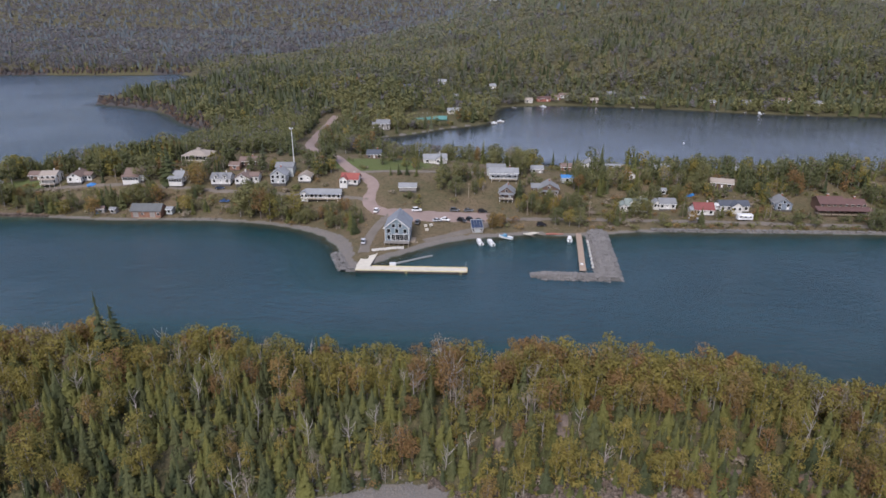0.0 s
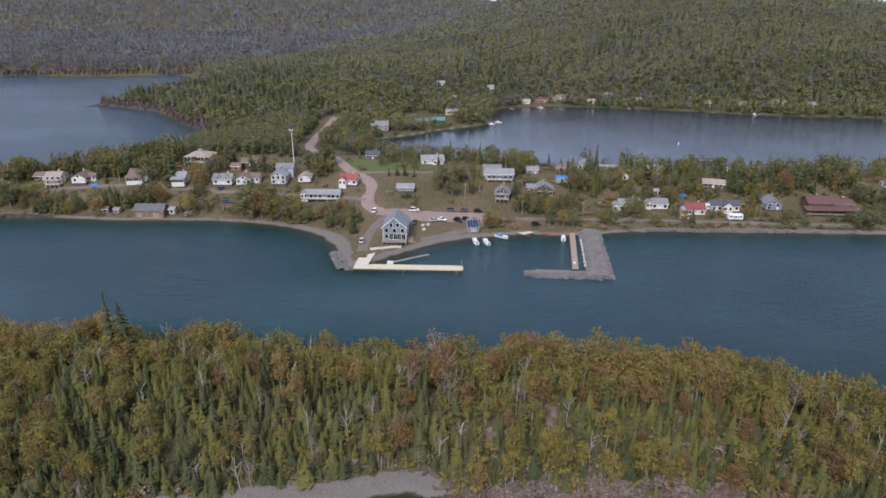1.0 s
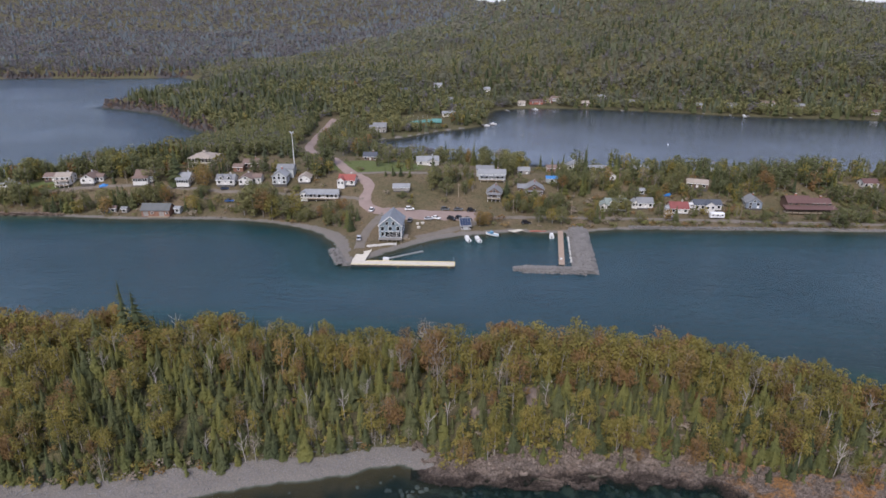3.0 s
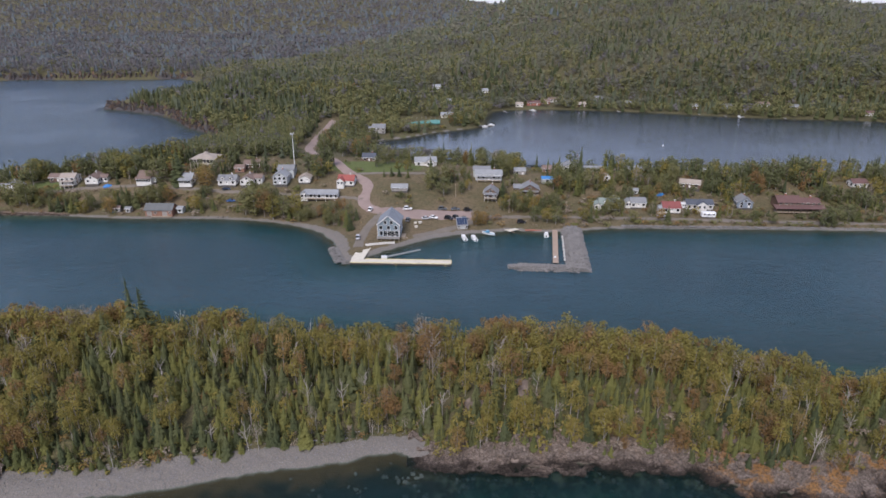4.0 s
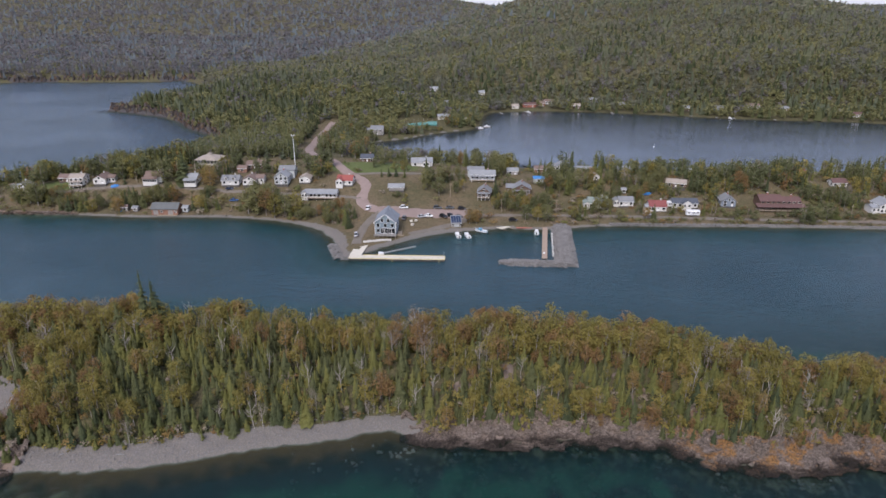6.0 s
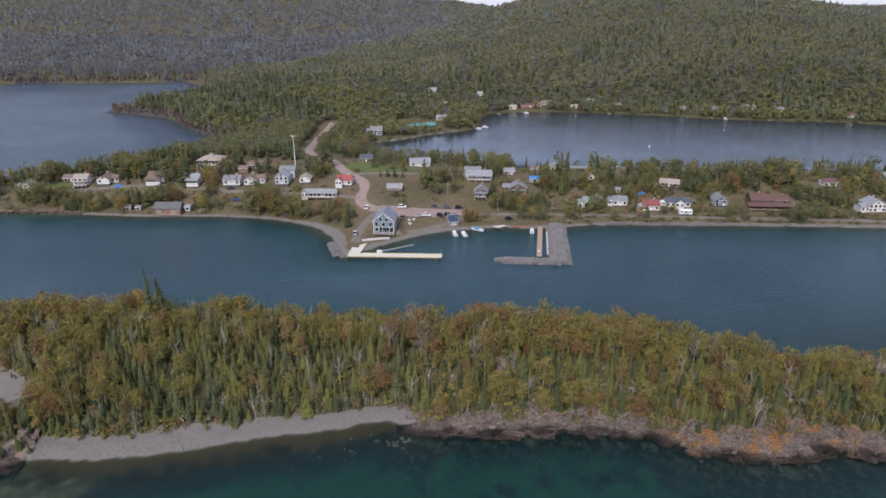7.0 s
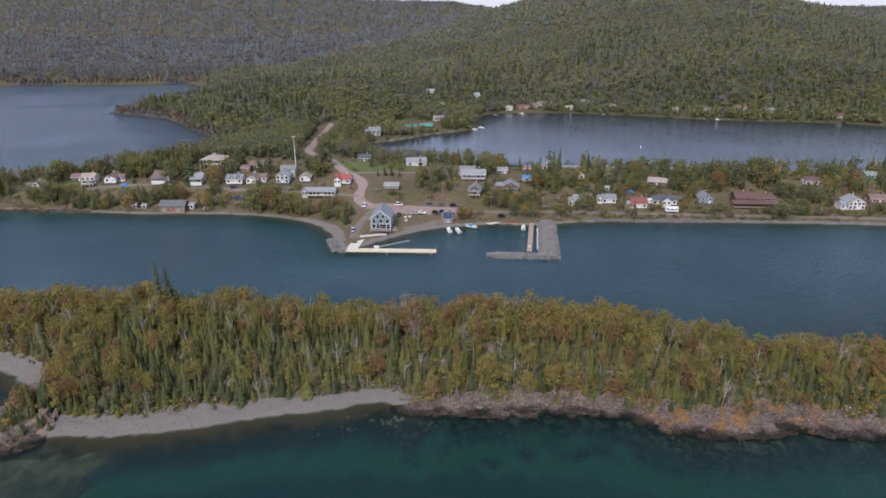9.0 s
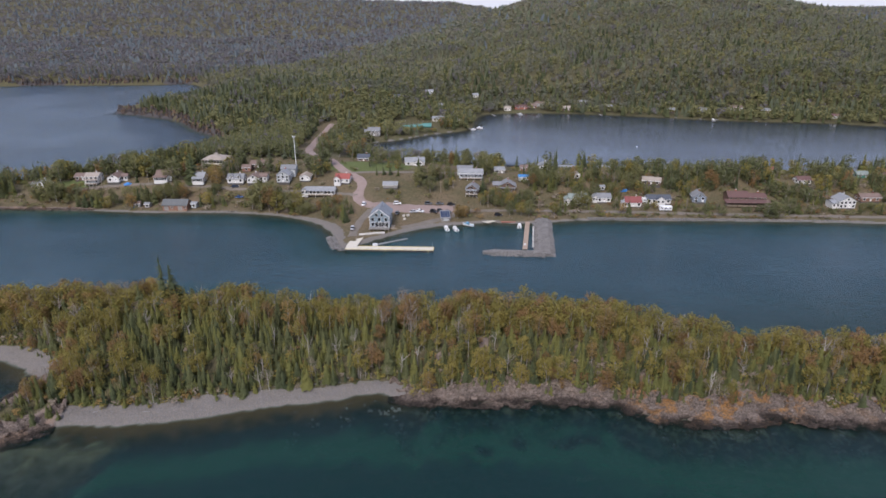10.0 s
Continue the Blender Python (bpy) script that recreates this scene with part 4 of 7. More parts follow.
def house(x, y, turn, w, d, h, rise, wall, roof, label, ridge="x", storeys=1, per=3, chimney=True, porch=0, wing=None, dormer=False,
          name="house", category="house", z=None, trim=TRIM, windows=True, plain_sides=False):
    """A cottage: walls with gables, roof, windows, door, chimney; a porch, a wing or a dormer on demand."""
    z = level(x, y) + 0.25 if z is None else z
    h *= 0.8 if name == "house" and y < 345 else 1.0
    a = thing(name, label, category, pose(x, y, z, 0, 0, turn))
    FOOT.append((x, y, w / 2, d / 2, turn))
    part("wall", body_walls(bmesh.new(), w, d, h, rise, ridge, -0.12), wall, a)
    part("foundation", box(bmesh.new(), 0, 0, -1.7, w - 0.16, d - 0.16, 1.6), FOOTING, a, "dark foundation wall")
    top = part("roof", slab_roof(bmesh.new(), w, d, h, rise, ridge=ridge), roof, a)
    for s in (-1, 1):
        if ridge == "x":
            part("fascia", box(bmesh.new(), 0, s * (d / 2 + 0.43), h - rise * 0.8 / d - 0.06, w + 0.8, 0.06, 0.2), trim, top)
        else:
            part("fascia", box(bmesh.new(), s * (w / 2 + 0.43), 0, h - rise * 0.8 / w - 0.06, 0.06, d + 0.8, 0.2), trim, top)
    if windows:
        window_rows(a, w, d, h, storeys, per, ridge, rise, plain_sides, trim)
    if chimney:
        cx, cy = (w * 0.22, 0.3) if ridge == "x" else (0.4, d * 0.2)
        ch = part("chimney", soften(box(bmesh.new(), cx, cy, h, 0.55, 0.55, rise + 0.9), 0.02), BRICK_RED if wall is not WHITE else CONCRETE, a)
        part("cap", box(bmesh.new(), cx, cy, h + rise + 0.9, 0.7, 0.7, 0.1), CONCRETE, ch)
    if porch:
        part("porch_deck", box(bmesh.new(), 0, -d / 2 - porch / 2, -0.2, w * 0.9, porch, 0.18), TIMBER, a)
        for s in np.linspace(-0.43, 0.43, 4):
            part("porch_post", box(bmesh.new(), s * w, -d / 2 - porch + 0.1, -1.5, 0.12, 0.12, 3.75), trim, a)
        tmp = box(bmesh.new(), 0, 0, 0, w * 0.94, porch + 0.3, 0.1)
        tmp.transform(pose(0, -d / 2 - porch / 2, 2.3, 9))
        part("porch_roof", tmp, roof, a)
        part("rail", box(box(bmesh.new(), 0, -d / 2 - porch + 0.1, 0.75, w * 0.88, 0.07, 0.09), 0, -d / 2 - porch + 0.1, 0.35, w * 0.88, 0.05, 0.06), trim, a)
    if wing:
        wx, wy, ww, wd, wh, wr, wridge, wroof = wing
        g = part("wing", body_walls(bmesh.new(), ww, wd, wh, wr, wridge), wall, a, at=pose(wx, wy, 0))
        part("wing_roof", slab_roof(bmesh.new(), ww, wd, wh, wr, ridge=wridge), wroof, a, at=pose(wx, wy, 0))
        panes = 2 if wd > 2.5 else max(3, round(ww / 1.35))
        for k in range(panes):
            window(g, pose(((k + 0.5) / panes - 0.5) * ww * (1.0 if wd > 2.5 else 0.96), -wd / 2 - 0.04, wh * 0.55), 0.8, 1.0, trim)
        FOOT.append((x + wx, y + wy, ww / 2, wd / 2, turn))
    if dormer:
        for s in (-0.22, 0.22) if w > 7 else (0,):
            g = part("dormer", body_walls(bmesh.new(), 1.7, 2.6, 1.2, 0.6, "y", 0), wall, a, at=pose(s * w, -d / 4 - 0.4, h + 0.2))
            part("dormer_roof", slab_roof(bmesh.new(), 1.7, 2.6, 1.2, 0.6, 0.2, 0.12, "y"), roof, g)
            window(g, pose(0, -1.34, 0.7), 0.8, 0.8, trim)
    return a


# western cottages
house(-203.5, 309, 4, 6, 6, 2.8, 1.4, BROWN_WALL, BROWN_ROOF, "small brown timber cottage under spruces", per=2, chimney=False)
house(-193.5, 304, 5, 7.5, 8, 4.8, 1.5, WHITE, BEIGE_ROOF, "white two-storey cottage with a timber deck", storeys=2, per=3, porch=2.2)
house(-180.5, 304, 3, 6.6, 9, 3.4, 1.9, WHITE, BROWN_ROOF, "white cottage with brown gable roof", ridge="y", per=2, wing=(5.0, 1.5, 3.6, 5, 2.6, 1.0, "x", BROWN_ROOF))
house(-150.3, 302.5, 2, 8.8, 7.5, 3.6, 2.4, WHITE, BROWN_ROOF, "white cottage with steep brown roof and front lean-to", per=2, wing=(-1.2, -4.6, 7.6, 2.2, 2.4, 0.5, "x", BROWN_ROOF))
house(-129.2, 301, 0, 6.3, 8, 3.0, 2.3, WHITE, PALE_ROOF, "white cottage with pale metal roof and glazed porch", per=3, wing=(0, -4.6, 6.3, 1.8, 2.3, 0.4, "x", PALE_ROOF))
house(-107.8, 300.5, 0, 9.3, 7, 3.2, 2.0, WHITE, GREY_ROOF, "white cottage with grey roof and small dormer", per=3, dormer=True)
house(-97.2, 300.5, 0, 7, 8, 3.6, 1.9, WHITE, BROWN_ROOF, "white gabled cottage with tall front windows", ridge="y", per=3, wing=(4.8, 2.0, 4.5, 5.5, 3.0, 1.2, "x", BROWN_ROOF))
house(-79.8, 301, 0, 7.2, 9, 5.0, 2.4, GREY_WALL, PALE_ROOF, "pale grey two-storey gabled house", ridge="y", storeys=2, per=3, wing=(1.2, 8.2, 8.5, 7.5, 5.6, 1.6, "x", GREY_ROOF))
house(-67.5, 302, 0, 6, 6.5, 2.7, 1.5, WHITE, BEIGE_ROOF, "low white cottage with beige roof", ridge="y", per=2, chimney=False)
house(-44.6, 297.2, -6, 8.2, 6.5, 3.0, 2.2, WHITE, RED_ROOF, "white cottage with bright red metal roof", per=3, wing=(-2.6, -3.4, 3.6, 3.4, 2.8, 1.5, "y", RED_ROOF))
house(-56.0, 286.2, -2, 16.5, 6, 2.7, 1.5, WHITE, PALE_ROOF, "long low white motel-like cottage with pale roof", per=8, chimney=False, porch=1.4, wing=(-8.6, -1.5, 3.4, 4, 2.4, 0.9, "y", PALE_ROOF))
house(-222.3, 300.5, 6, 7.6, 7, 2.8, 2.4, WHITE, PALE_ROOF, "white cottage with pale gable roof and tall chimney", ridge="y", per=3, wing=(-3.8, 0.5, 4.6, 5, 2.3, 0.9, "x", PALE_ROOF))


def pavilion(x, y):
    """The large square house with a pyramid roof, roof lantern and encircling veranda."""
    a = thing("pavilion_house", "cream square house with beige hip roof and veranda", "house", pose(x, y, level(x, y) + 0.3, 0, 0, -4))
    FOOT.append((x, y, 7.5, 7.5, 0))
    part("wall", box(bmesh.new(), 0, 0, -2, 11, 10, 6.6), CREAM, a)

    def hip(bm, w, d, z, rise, tw):
        lo = [bm.verts.new((sx * w / 2, sy * d / 2, z)) for sx, sy in ((-1, -1), (1, -1), (1, 1), (-1, 1))]
        hi = [bm.verts.new((sx * tw / 2, sy * tw / 2, z + rise)) for sx, sy in ((-1, -1), (1, -1), (1, 1), (-1, 1))]
        bm.faces.new(lo[::-1])
        bm.faces.new(hi)
        for i in range(4):
            bm.faces.new((lo[i], lo[(i + 1) % 4], hi[(i + 1) % 4], hi[i]))
        return bm
    roof = part("roof", hip(bmesh.new(), 14.5, 13, 4.5, 2.2, 1.8), BEIGE_ROOF, a)
    part("lantern", box(bmesh.new(), 0, 0, 6.5, 1.6, 1.6, 0.7), CREAM, roof)
    part("lantern_roof", hip(bmesh.new(), 2.4, 2.4, 7.2, 0.7, 0.2), BEIGE_ROOF, roof)
    part("veranda_deck", box(bmesh.new(), 0, -0.4, 1.3, 14, 12.4, 0.2), TIMBER, a)
    for k in range(7):
        part("veranda_post", box(bmesh.new(), -6.8 + k * 13.6 / 6, -6.4, -2.5, 0.18, 0.18, 7.2), CREAM, a)
    part("rail", box(bmesh.new(), 0, -6.4, 2.3, 13.6, 0.08, 0.1), CREAM, a)
    for k in range(6):
        window(a, pose(-4.6 + k * 1.84, -5.04, 3.2), 1.1, 1.4)
        window(a, pose(-4.6 + k * 1.84, -5.04, 0.3), 0.9, 1.0)
    for s in (-1, 1):
        for k in range(3):
            window(a, pose(s * 5.54, -3 + k * 3, 3.2, 0, 0, 90 * s), 1.0, 1.3)


pavilion(-127.0, 324.5)


def boathouse():
    """Old fish house on cribs at the water: two weathered red bays under one grey roof."""
    a = thing("boathouse", "weathered red plank boathouse on timber cribs", "boathouse", pose(-134.6, 275.4, 0.9, 0, 0, -1))
    FOOT.append((-134.6, 276, 9, 5, 0))
    part("wall", body_walls(bmesh.new(), 13.5, 6.5, 3.0, 2.4, "x", -0.3), RED_WALL, a)
    part("roof", slab_roof(bmesh.new(), 13.5, 6.5, 3.0, 2.4), DARK_GREY_ROOF, a)
    for x in (-4.6, 3.0):
        part("bay_door", box(bmesh.new(), x, -3.28, 0.0, 2.4, 0.08, 2.3), OLD_WALL, a, "grey plank boat door")
    for x in (-1.6, 5.6):
        window(a, pose(x, -3.29, 1.6), 0.8, 0.8)
    for k in range(8):
        part("crib_post", box(bmesh.new(), -6.4 + k * 1.83, -2.9, -2.0, 0.28, 0.28, 2.0), TIMBER, a)
    part("platform", box(bmesh.new(), 1.5, -3.9, -0.35, 10, 1.4, 0.2), TIMBER, a)


boathouse()
house(-125.0, 276.5, -6, 2.8, 3.4, 2.2, 0.7, GREY_WALL, PALE_ROOF, "small grey shed beside the boathouse", per=1, chimney=False, name="shed", category="shed", plain_sides=True)
house(-157.5, 278, 8, 3.0, 3.0, 2.0, 0.8, OLD_WALL, BROWN_ROOF, "small weathered shore shed", per=1, chimney=False, name="shed", category="shed", plain_sides=True)
house(-151.6, 277.5, -5, 2.6, 2.6, 1.8, 0.6, OLD_WALL, GREY_ROOF, "small weathered shore shed", per=1, chimney=False, name="shed", category="shed", plain_sides=True)


def harbour_house():
    """The tall blue three-storey house above the dock, gable to the water, balcony on posts."""
    x, y, w, d = -18.2, 244.6, 9.6, 12.5
    a = thing("harbour_house", "tall slate-blue house with white trim and balcony", "house", pose(x, y, 1.6, 0, 0, -3))
    FOOT.append((x, y, 6.5, 8.5, 0))
    part("wall", body_walls(bmesh.new(), w, d, 6.6, 3.9, "y", 0.0), BLUE, a)
    roof = part("roof", slab_roof(bmesh.new(), w, d, 6.6, 3.9, 0.55, 0.25, "y"), BLUE_ROOF, a)
    part("chimney_pipe", bar(bmesh.new(), (1.2, 2.5, 9.0), (1.2, 2.5, 11.2), 0.15), STEEL, roof)
    for s in (-1, 1):
        bm = bmesh.new()
        tmp = box(bm, 0, 0, 0, 6.7, 0.12, 0.3)
        tmp.transform(pose(s * 2.65, -d / 2 - 0.62, 8.35, 0, s * math.degrees(math.atan2(3.9, 4.8))) @ pose(0, 0, 0))
        part("bargeboard", tmp, TRIM, a)
    f = -d / 2 - 0.05
    for xx in (-1.35, 1.35):
        window(a, pose(xx, f, 7.5), 0.9, 1.3)
    for xx in (-3.3, 0, 3.3):
        window(a, pose(xx, f, 5.2), 1.0, 1.4)
    window(a, pose(-3.3, f, 2.6), 1.0, 1.4)
    for xx in (-1.3, 0.3, 2.0, 3.6):
        window(a, pose(xx, f, 2.5), 1.25, 2.0)
    for s in (-1, 1):
        for z in (2.6, 5.2):
            for k in range(4):
                window(a, pose(s * (w / 2 + 0.05), -4.5 + 3 * k, z, 0, 0, 90 * s), 0.9, 1.3)
    part("corner_board", box(box(bmesh.new(), -w / 2, f, 0, 0.2, 0.1, 6.5), w / 2, f, 0, 0.2, 0.1, 6.5), TRIM, a)
    part("balcony_deck", box(bmesh.new(), 0, -d / 2 - 1.2, 0.75, w + 0.6, 2.4, 0.2), OLD_WALL, a)
    part("undercroft", box(bmesh.new(), 0, -d / 2 + 0.5, -1.6, w - 0.6, 0.3, 1.6), TARRED, a)
    for k in range(6):
        part("balcony_post", box(bmesh.new(), -w / 2 + k * w / 5, -d / 2 - 2.25, -2.0, 0.2, 0.2, 2.8), TIMBER, a)
        part("foundation_post", box(bmesh.new(), -w / 2 + 0.2 + k * (w - 0.4) / 5, -d / 2 + 0.3, -2.0, 0.25, 0.25, 2.0), TIMBER, a)
    for z in (1.35, 1.75):
        part("rail", box(bmesh.new(), 0, -d / 2 - 2.3, z, w + 0.5, 0.07, 0.09), OLD_WALL, a)
    for k in range(24):
        part("baluster", box(bmesh.new(), -w / 2 - 0.2 + k * (w + 0.4) / 23, -d / 2 - 2.3, 0.9, 0.05, 0.05, 0.9), OLD_WALL, a)
    part("side_stairs", box(box(bmesh.new(), w / 2 + 1.3, -2, -0.9, 2.0, 4.5, 1.1), w / 2 + 2.6, -2, -1.4, 1.4, 3.5, 0.9), TIMBER, a)


harbour_house()

# fields and lakeside behind
house(-16.6, 288, 0, 8.0, 4.6, 1.7, 1.3, OLD_WALL, PALE_ROOF, "weathered grey barn in the dry field", per=1, chimney=False, name="barn", category="barn", windows=False)
house(-4.4, 329, 4, 12, 7, 2.8, 2.0, WHITE, PALE_ROOF, "white cottage with pale roof by the lake", per=3, wing=(2.4, -3.2, 4.2, 3.2, 2.6, 1.4, "y", PALE_ROOF))
house(-37, 336, 0, 7.5, 6, 2.6, 1.8, BROWN_WALL, DARK_ROOF, "dark timber cottage under trees by the lake", per=3)
house(30.0, 306.5, -2, 14, 7, 3.6, 1.8, GREY_WALL, PALE_ROOF, "pale grey house with long balcony", storeys=1, per=5, porch=1.6, wing=(-3.6, 4.2, 9, 6, 4.4, 1.2, "x", GREY_ROOF))
house(30.2, 288.5, -8, 7.0, 7.5, 3.0, 2.6, BROWN_WALL, GREY_ROOF, "brown chalet with grey roof and timber deck", ridge="y", per=2, porch=2.4)
house(50.2, 291.5, -4, 9.4, 8, 3.6, 2.6, BROWN_WALL, GREY_ROOF, "brown timber chalet with white-framed gable", ridge="y", storeys=1, per=4, porch=1.6, wing=(-5.5, 1.2, 5, 6, 3.0, 1.2, "x", GREY_ROOF))
house(60.8, 302.5, 0, 5.4, 4, 2.4, 0.9, GREY_WALL, painted("blue_sheet_roof", (0.05, 0.2, 0.45), 0.5), "shed under a blue sheet roof", per=1, chimney=False, name="shed", category="shed", plain_sides=True)
house(77.5, 329, 3, 8.0, 6, 2.8, 1.7, WHITE, GREY_ROOF, "white cottage with grey roof behind trees", ridge="y", per=3)
house(92.4, 306.5, 10, 4.0, 6, 2.6, 1.3, WHITE, PALE_ROOF, "small white gabled cabin", ridge="y", per=1, chimney=False)
house(65, 321, 0, 8, 5, 2.6, 1.2, RED_WALL, BROWN_ROOF, "small red cabin among trees", per=2, chimney=False)
house(47.6, 315, 0, 6, 5, 2.6, 1.2, OLD_WALL, PALE_ROOF, "weathered cabin among trees", per=2, chimney=False)
house(92, 338, 0, 12, 6, 2.8, 0.9, GREY_WALL, PALE_ROOF, "low grey lakeside building with flat roof", per=4, chimney=False)

# harbour road cottages
house(88.5, 279.0, -2, 10.0, 7, 3.6, 2.2, WHITE, GREEN_ROOF, "white cottage with green roof and dormers behind bushes", per=4, dormer=True, wing=(-5.6, -1, 3.6, 4.5, 2.6, 1.0, "y", GREEN_ROOF))
house(103.6, 281.6, -3, 7.4, 6.5, 3.0, 1.8, WHITE, GREY_ROOF, "white cottage with grey roof", per=3, chimney=False, wing=(-4.6, -0.5, 3, 4, 2.4, 1.2, "y", PALE_ROOF))
house(118.6, 276.2, -3, 8.6, 7, 2.9, 2.3, WHITE, CRIMSON_ROOF, "white cottage with dark red roof and front steps", per=3, wing=(-4.8, -1.6, 3.0, 4, 2.2, 0.8, "x", PALE_ROOF))
house(133.6, 279.6, -2, 13.0, 6.5, 3.0, 1.7, WHITE, DARK_ROOF, "white cottage with dark slate roof and front gable", per=5, chimney=False, wing=(0.5, -3.0, 4.6, 4, 2.8, 1.6, "y", DARK_ROOF))
house(156.8, 281.0, -8, 7.2, 8, 3.4, 2.3, BLUE_GREY, GREY_ROOF, "blue-grey gabled house with white trim", ridge="y", storeys=2, per=2)


def lodge():
    """The long red-brown log lodge: tall hall, lower range and a veranda roof in front."""
    x, y = 180.6, 278.6
    a = thing("lodge", "long red-brown log lodge with maroon roofs", "lodge", pose(x, y, level(x, y) + 0.2, 0, 0, -3) @ Matrix.Diagonal((0.9, 0.95, 0.76, 1)))
    FOOT.append((x, y - 1, 14, 8, 0))
    part("wall", body_walls(bmesh.new(), 12, 8.5, 5.2, 3.0, "x"), BROWN_WALL, a, at=pose(-4, 0, 0))
    part("roof", slab_roof(bmesh.new(), 12, 8.5, 5.2, 3.0, 0.5), MAROON_ROOF, a, at=pose(-4, 0, 0))
    part("wing", body_walls(bmesh.new(), 11, 7.5, 4.4, 2.4, "x"), BROWN_WALL, a, at=pose(7.4, 0, 0))
    part("wing_roof", slab_roof(bmesh.new(), 11, 7.5, 4.4, 2.4, 0.5), MAROON_ROOF, a, at=pose(7.4, 0, 0))
    tmp = box(bmesh.new(), 0, 0, 0, 27, 4.6, 0.2)
    tmp.transform(pose(1.0, -6.0, 2.7, 16))
    part("veranda_roof", tmp, MAROON_ROOF, a)
    for k in range(9):
        part("veranda_post", box(bmesh.new(), -12 + k * 3.25, -8.0, -1.5, 0.22, 0.22, 3.5), BROWN_WALL, a)
    part("veranda_deck", box(bmesh.new(), 1, -6.2, -0.4, 26, 4.2, 0.2), TIMBER, a)
    for k in range(8):
        window(a, pose(-8.5 + k * 2.9, -4.34, 4.3), 1.0, 0.9, CREAM)
        window(a, pose(-8.5 + k * 2.9, -4.34, 1.2), 1.1, 1.3, CREAM)
    for cx, cy, ch in ((-4.5, 0.5, 8.8), (9.0, 0.5, 7.4)):
        c = part("chimney", box(bmesh.new(), cx, cy, 5.0, 0.9, 0.8, ch - 5.0 + 0.6), BRICK_RED, a)
        part("cap", box(bmesh.new(), cx, cy, ch + 0.6, 1.05, 0.95, 0.12), CONCRETE, c)


lodge()
house(105.3, 292.5, 0, 2.4, 2.4, 1.9, 0.7, GREY_WALL, PALE_ROOF, "small grey hut behind the cottages", per=1, chimney=False, name="shed", category="shed", plain_sides=True)
house(135.2, 297.5, -20, 10, 7, 2.6, 1.4, BROWN_WALL, BEIGE_ROOF, "brown cabin with beige roof on the slope", per=3, chimney=False)
house(233.6, 272.5, 2, 9.0, 8, 5.0, 2.4, WHITE, PALE_ROOF, "white two-storey gabled house with stepped roof", ridge="y", storeys=2, per=4, wing=(-6.0, -0.5, 4.5, 6, 2.8, 1.0, "x", PALE_ROOF))
house(251, 279.0, 0, 11, 6, 2.8, 1.6, RED_WALL, BROWN_ROOF, "red-brown timber cottage behind the shore road", per=3)
house(222, 296, 0, 7.5, 6, 2.7, 1.6, WHITE, MAROON_ROOF, "white cottage with maroon roof among trees", per=3, chimney=False)
house(262, 306, 0, 7, 6, 2.6, 1.3, painted("green_cabin_paint", (0.07, 0.2, 0.14)), GREEN_ROOF, "small green cabin among trees", per=2, chimney=False)
house(274, 300, 0, 7, 6, 3.2, 1.6, WHITE, MAROON_ROOF, "white cottage with maroon roof among trees", per=2)
for bx, by, bw, wall, roof, lab in ((117, 329, 12, GREY_WALL, PALE_ROOF, "long grey cottage with pale roof on the lake ridge"), (157, 333, 6, WHITE, PALE_ROOF, "small white cabin on the lake ridge"),
                                    (176, 331, 8, OLD_WALL, PALE_ROOF, "weathered cabin with pale roof on the lake ridge"), (190, 331, 6, WHITE, GREY_ROOF, "white gabled cabin on the lake ridge"),
                                    (213, 321, 8, WHITE, CRIMSON_ROOF, "white cabin with red roof on the lake ridge"), (201, 331, 6, OLD_WALL, GREY_ROOF, "small weathered cabin on the lake ridge")):
    house(bx, by, 5, bw, 6, 2.8, 1.7, wall, roof, lab, per=2, chimney=False)
house(-100, 320.5, 8, 8.5, 6, 2.8, 1.6, BROWN_WALL, BROWN_ROOF, "dark brown cottage above the white cottages", per=3)
house(-105.5, 314.5, 0, 5, 4, 2.4, 1.2, RED_WALL, BROWN_ROOF, "small red-brown outbuilding above the cottages", per=1, chimney=False, name="shed", category="shed", plain_sides=True)
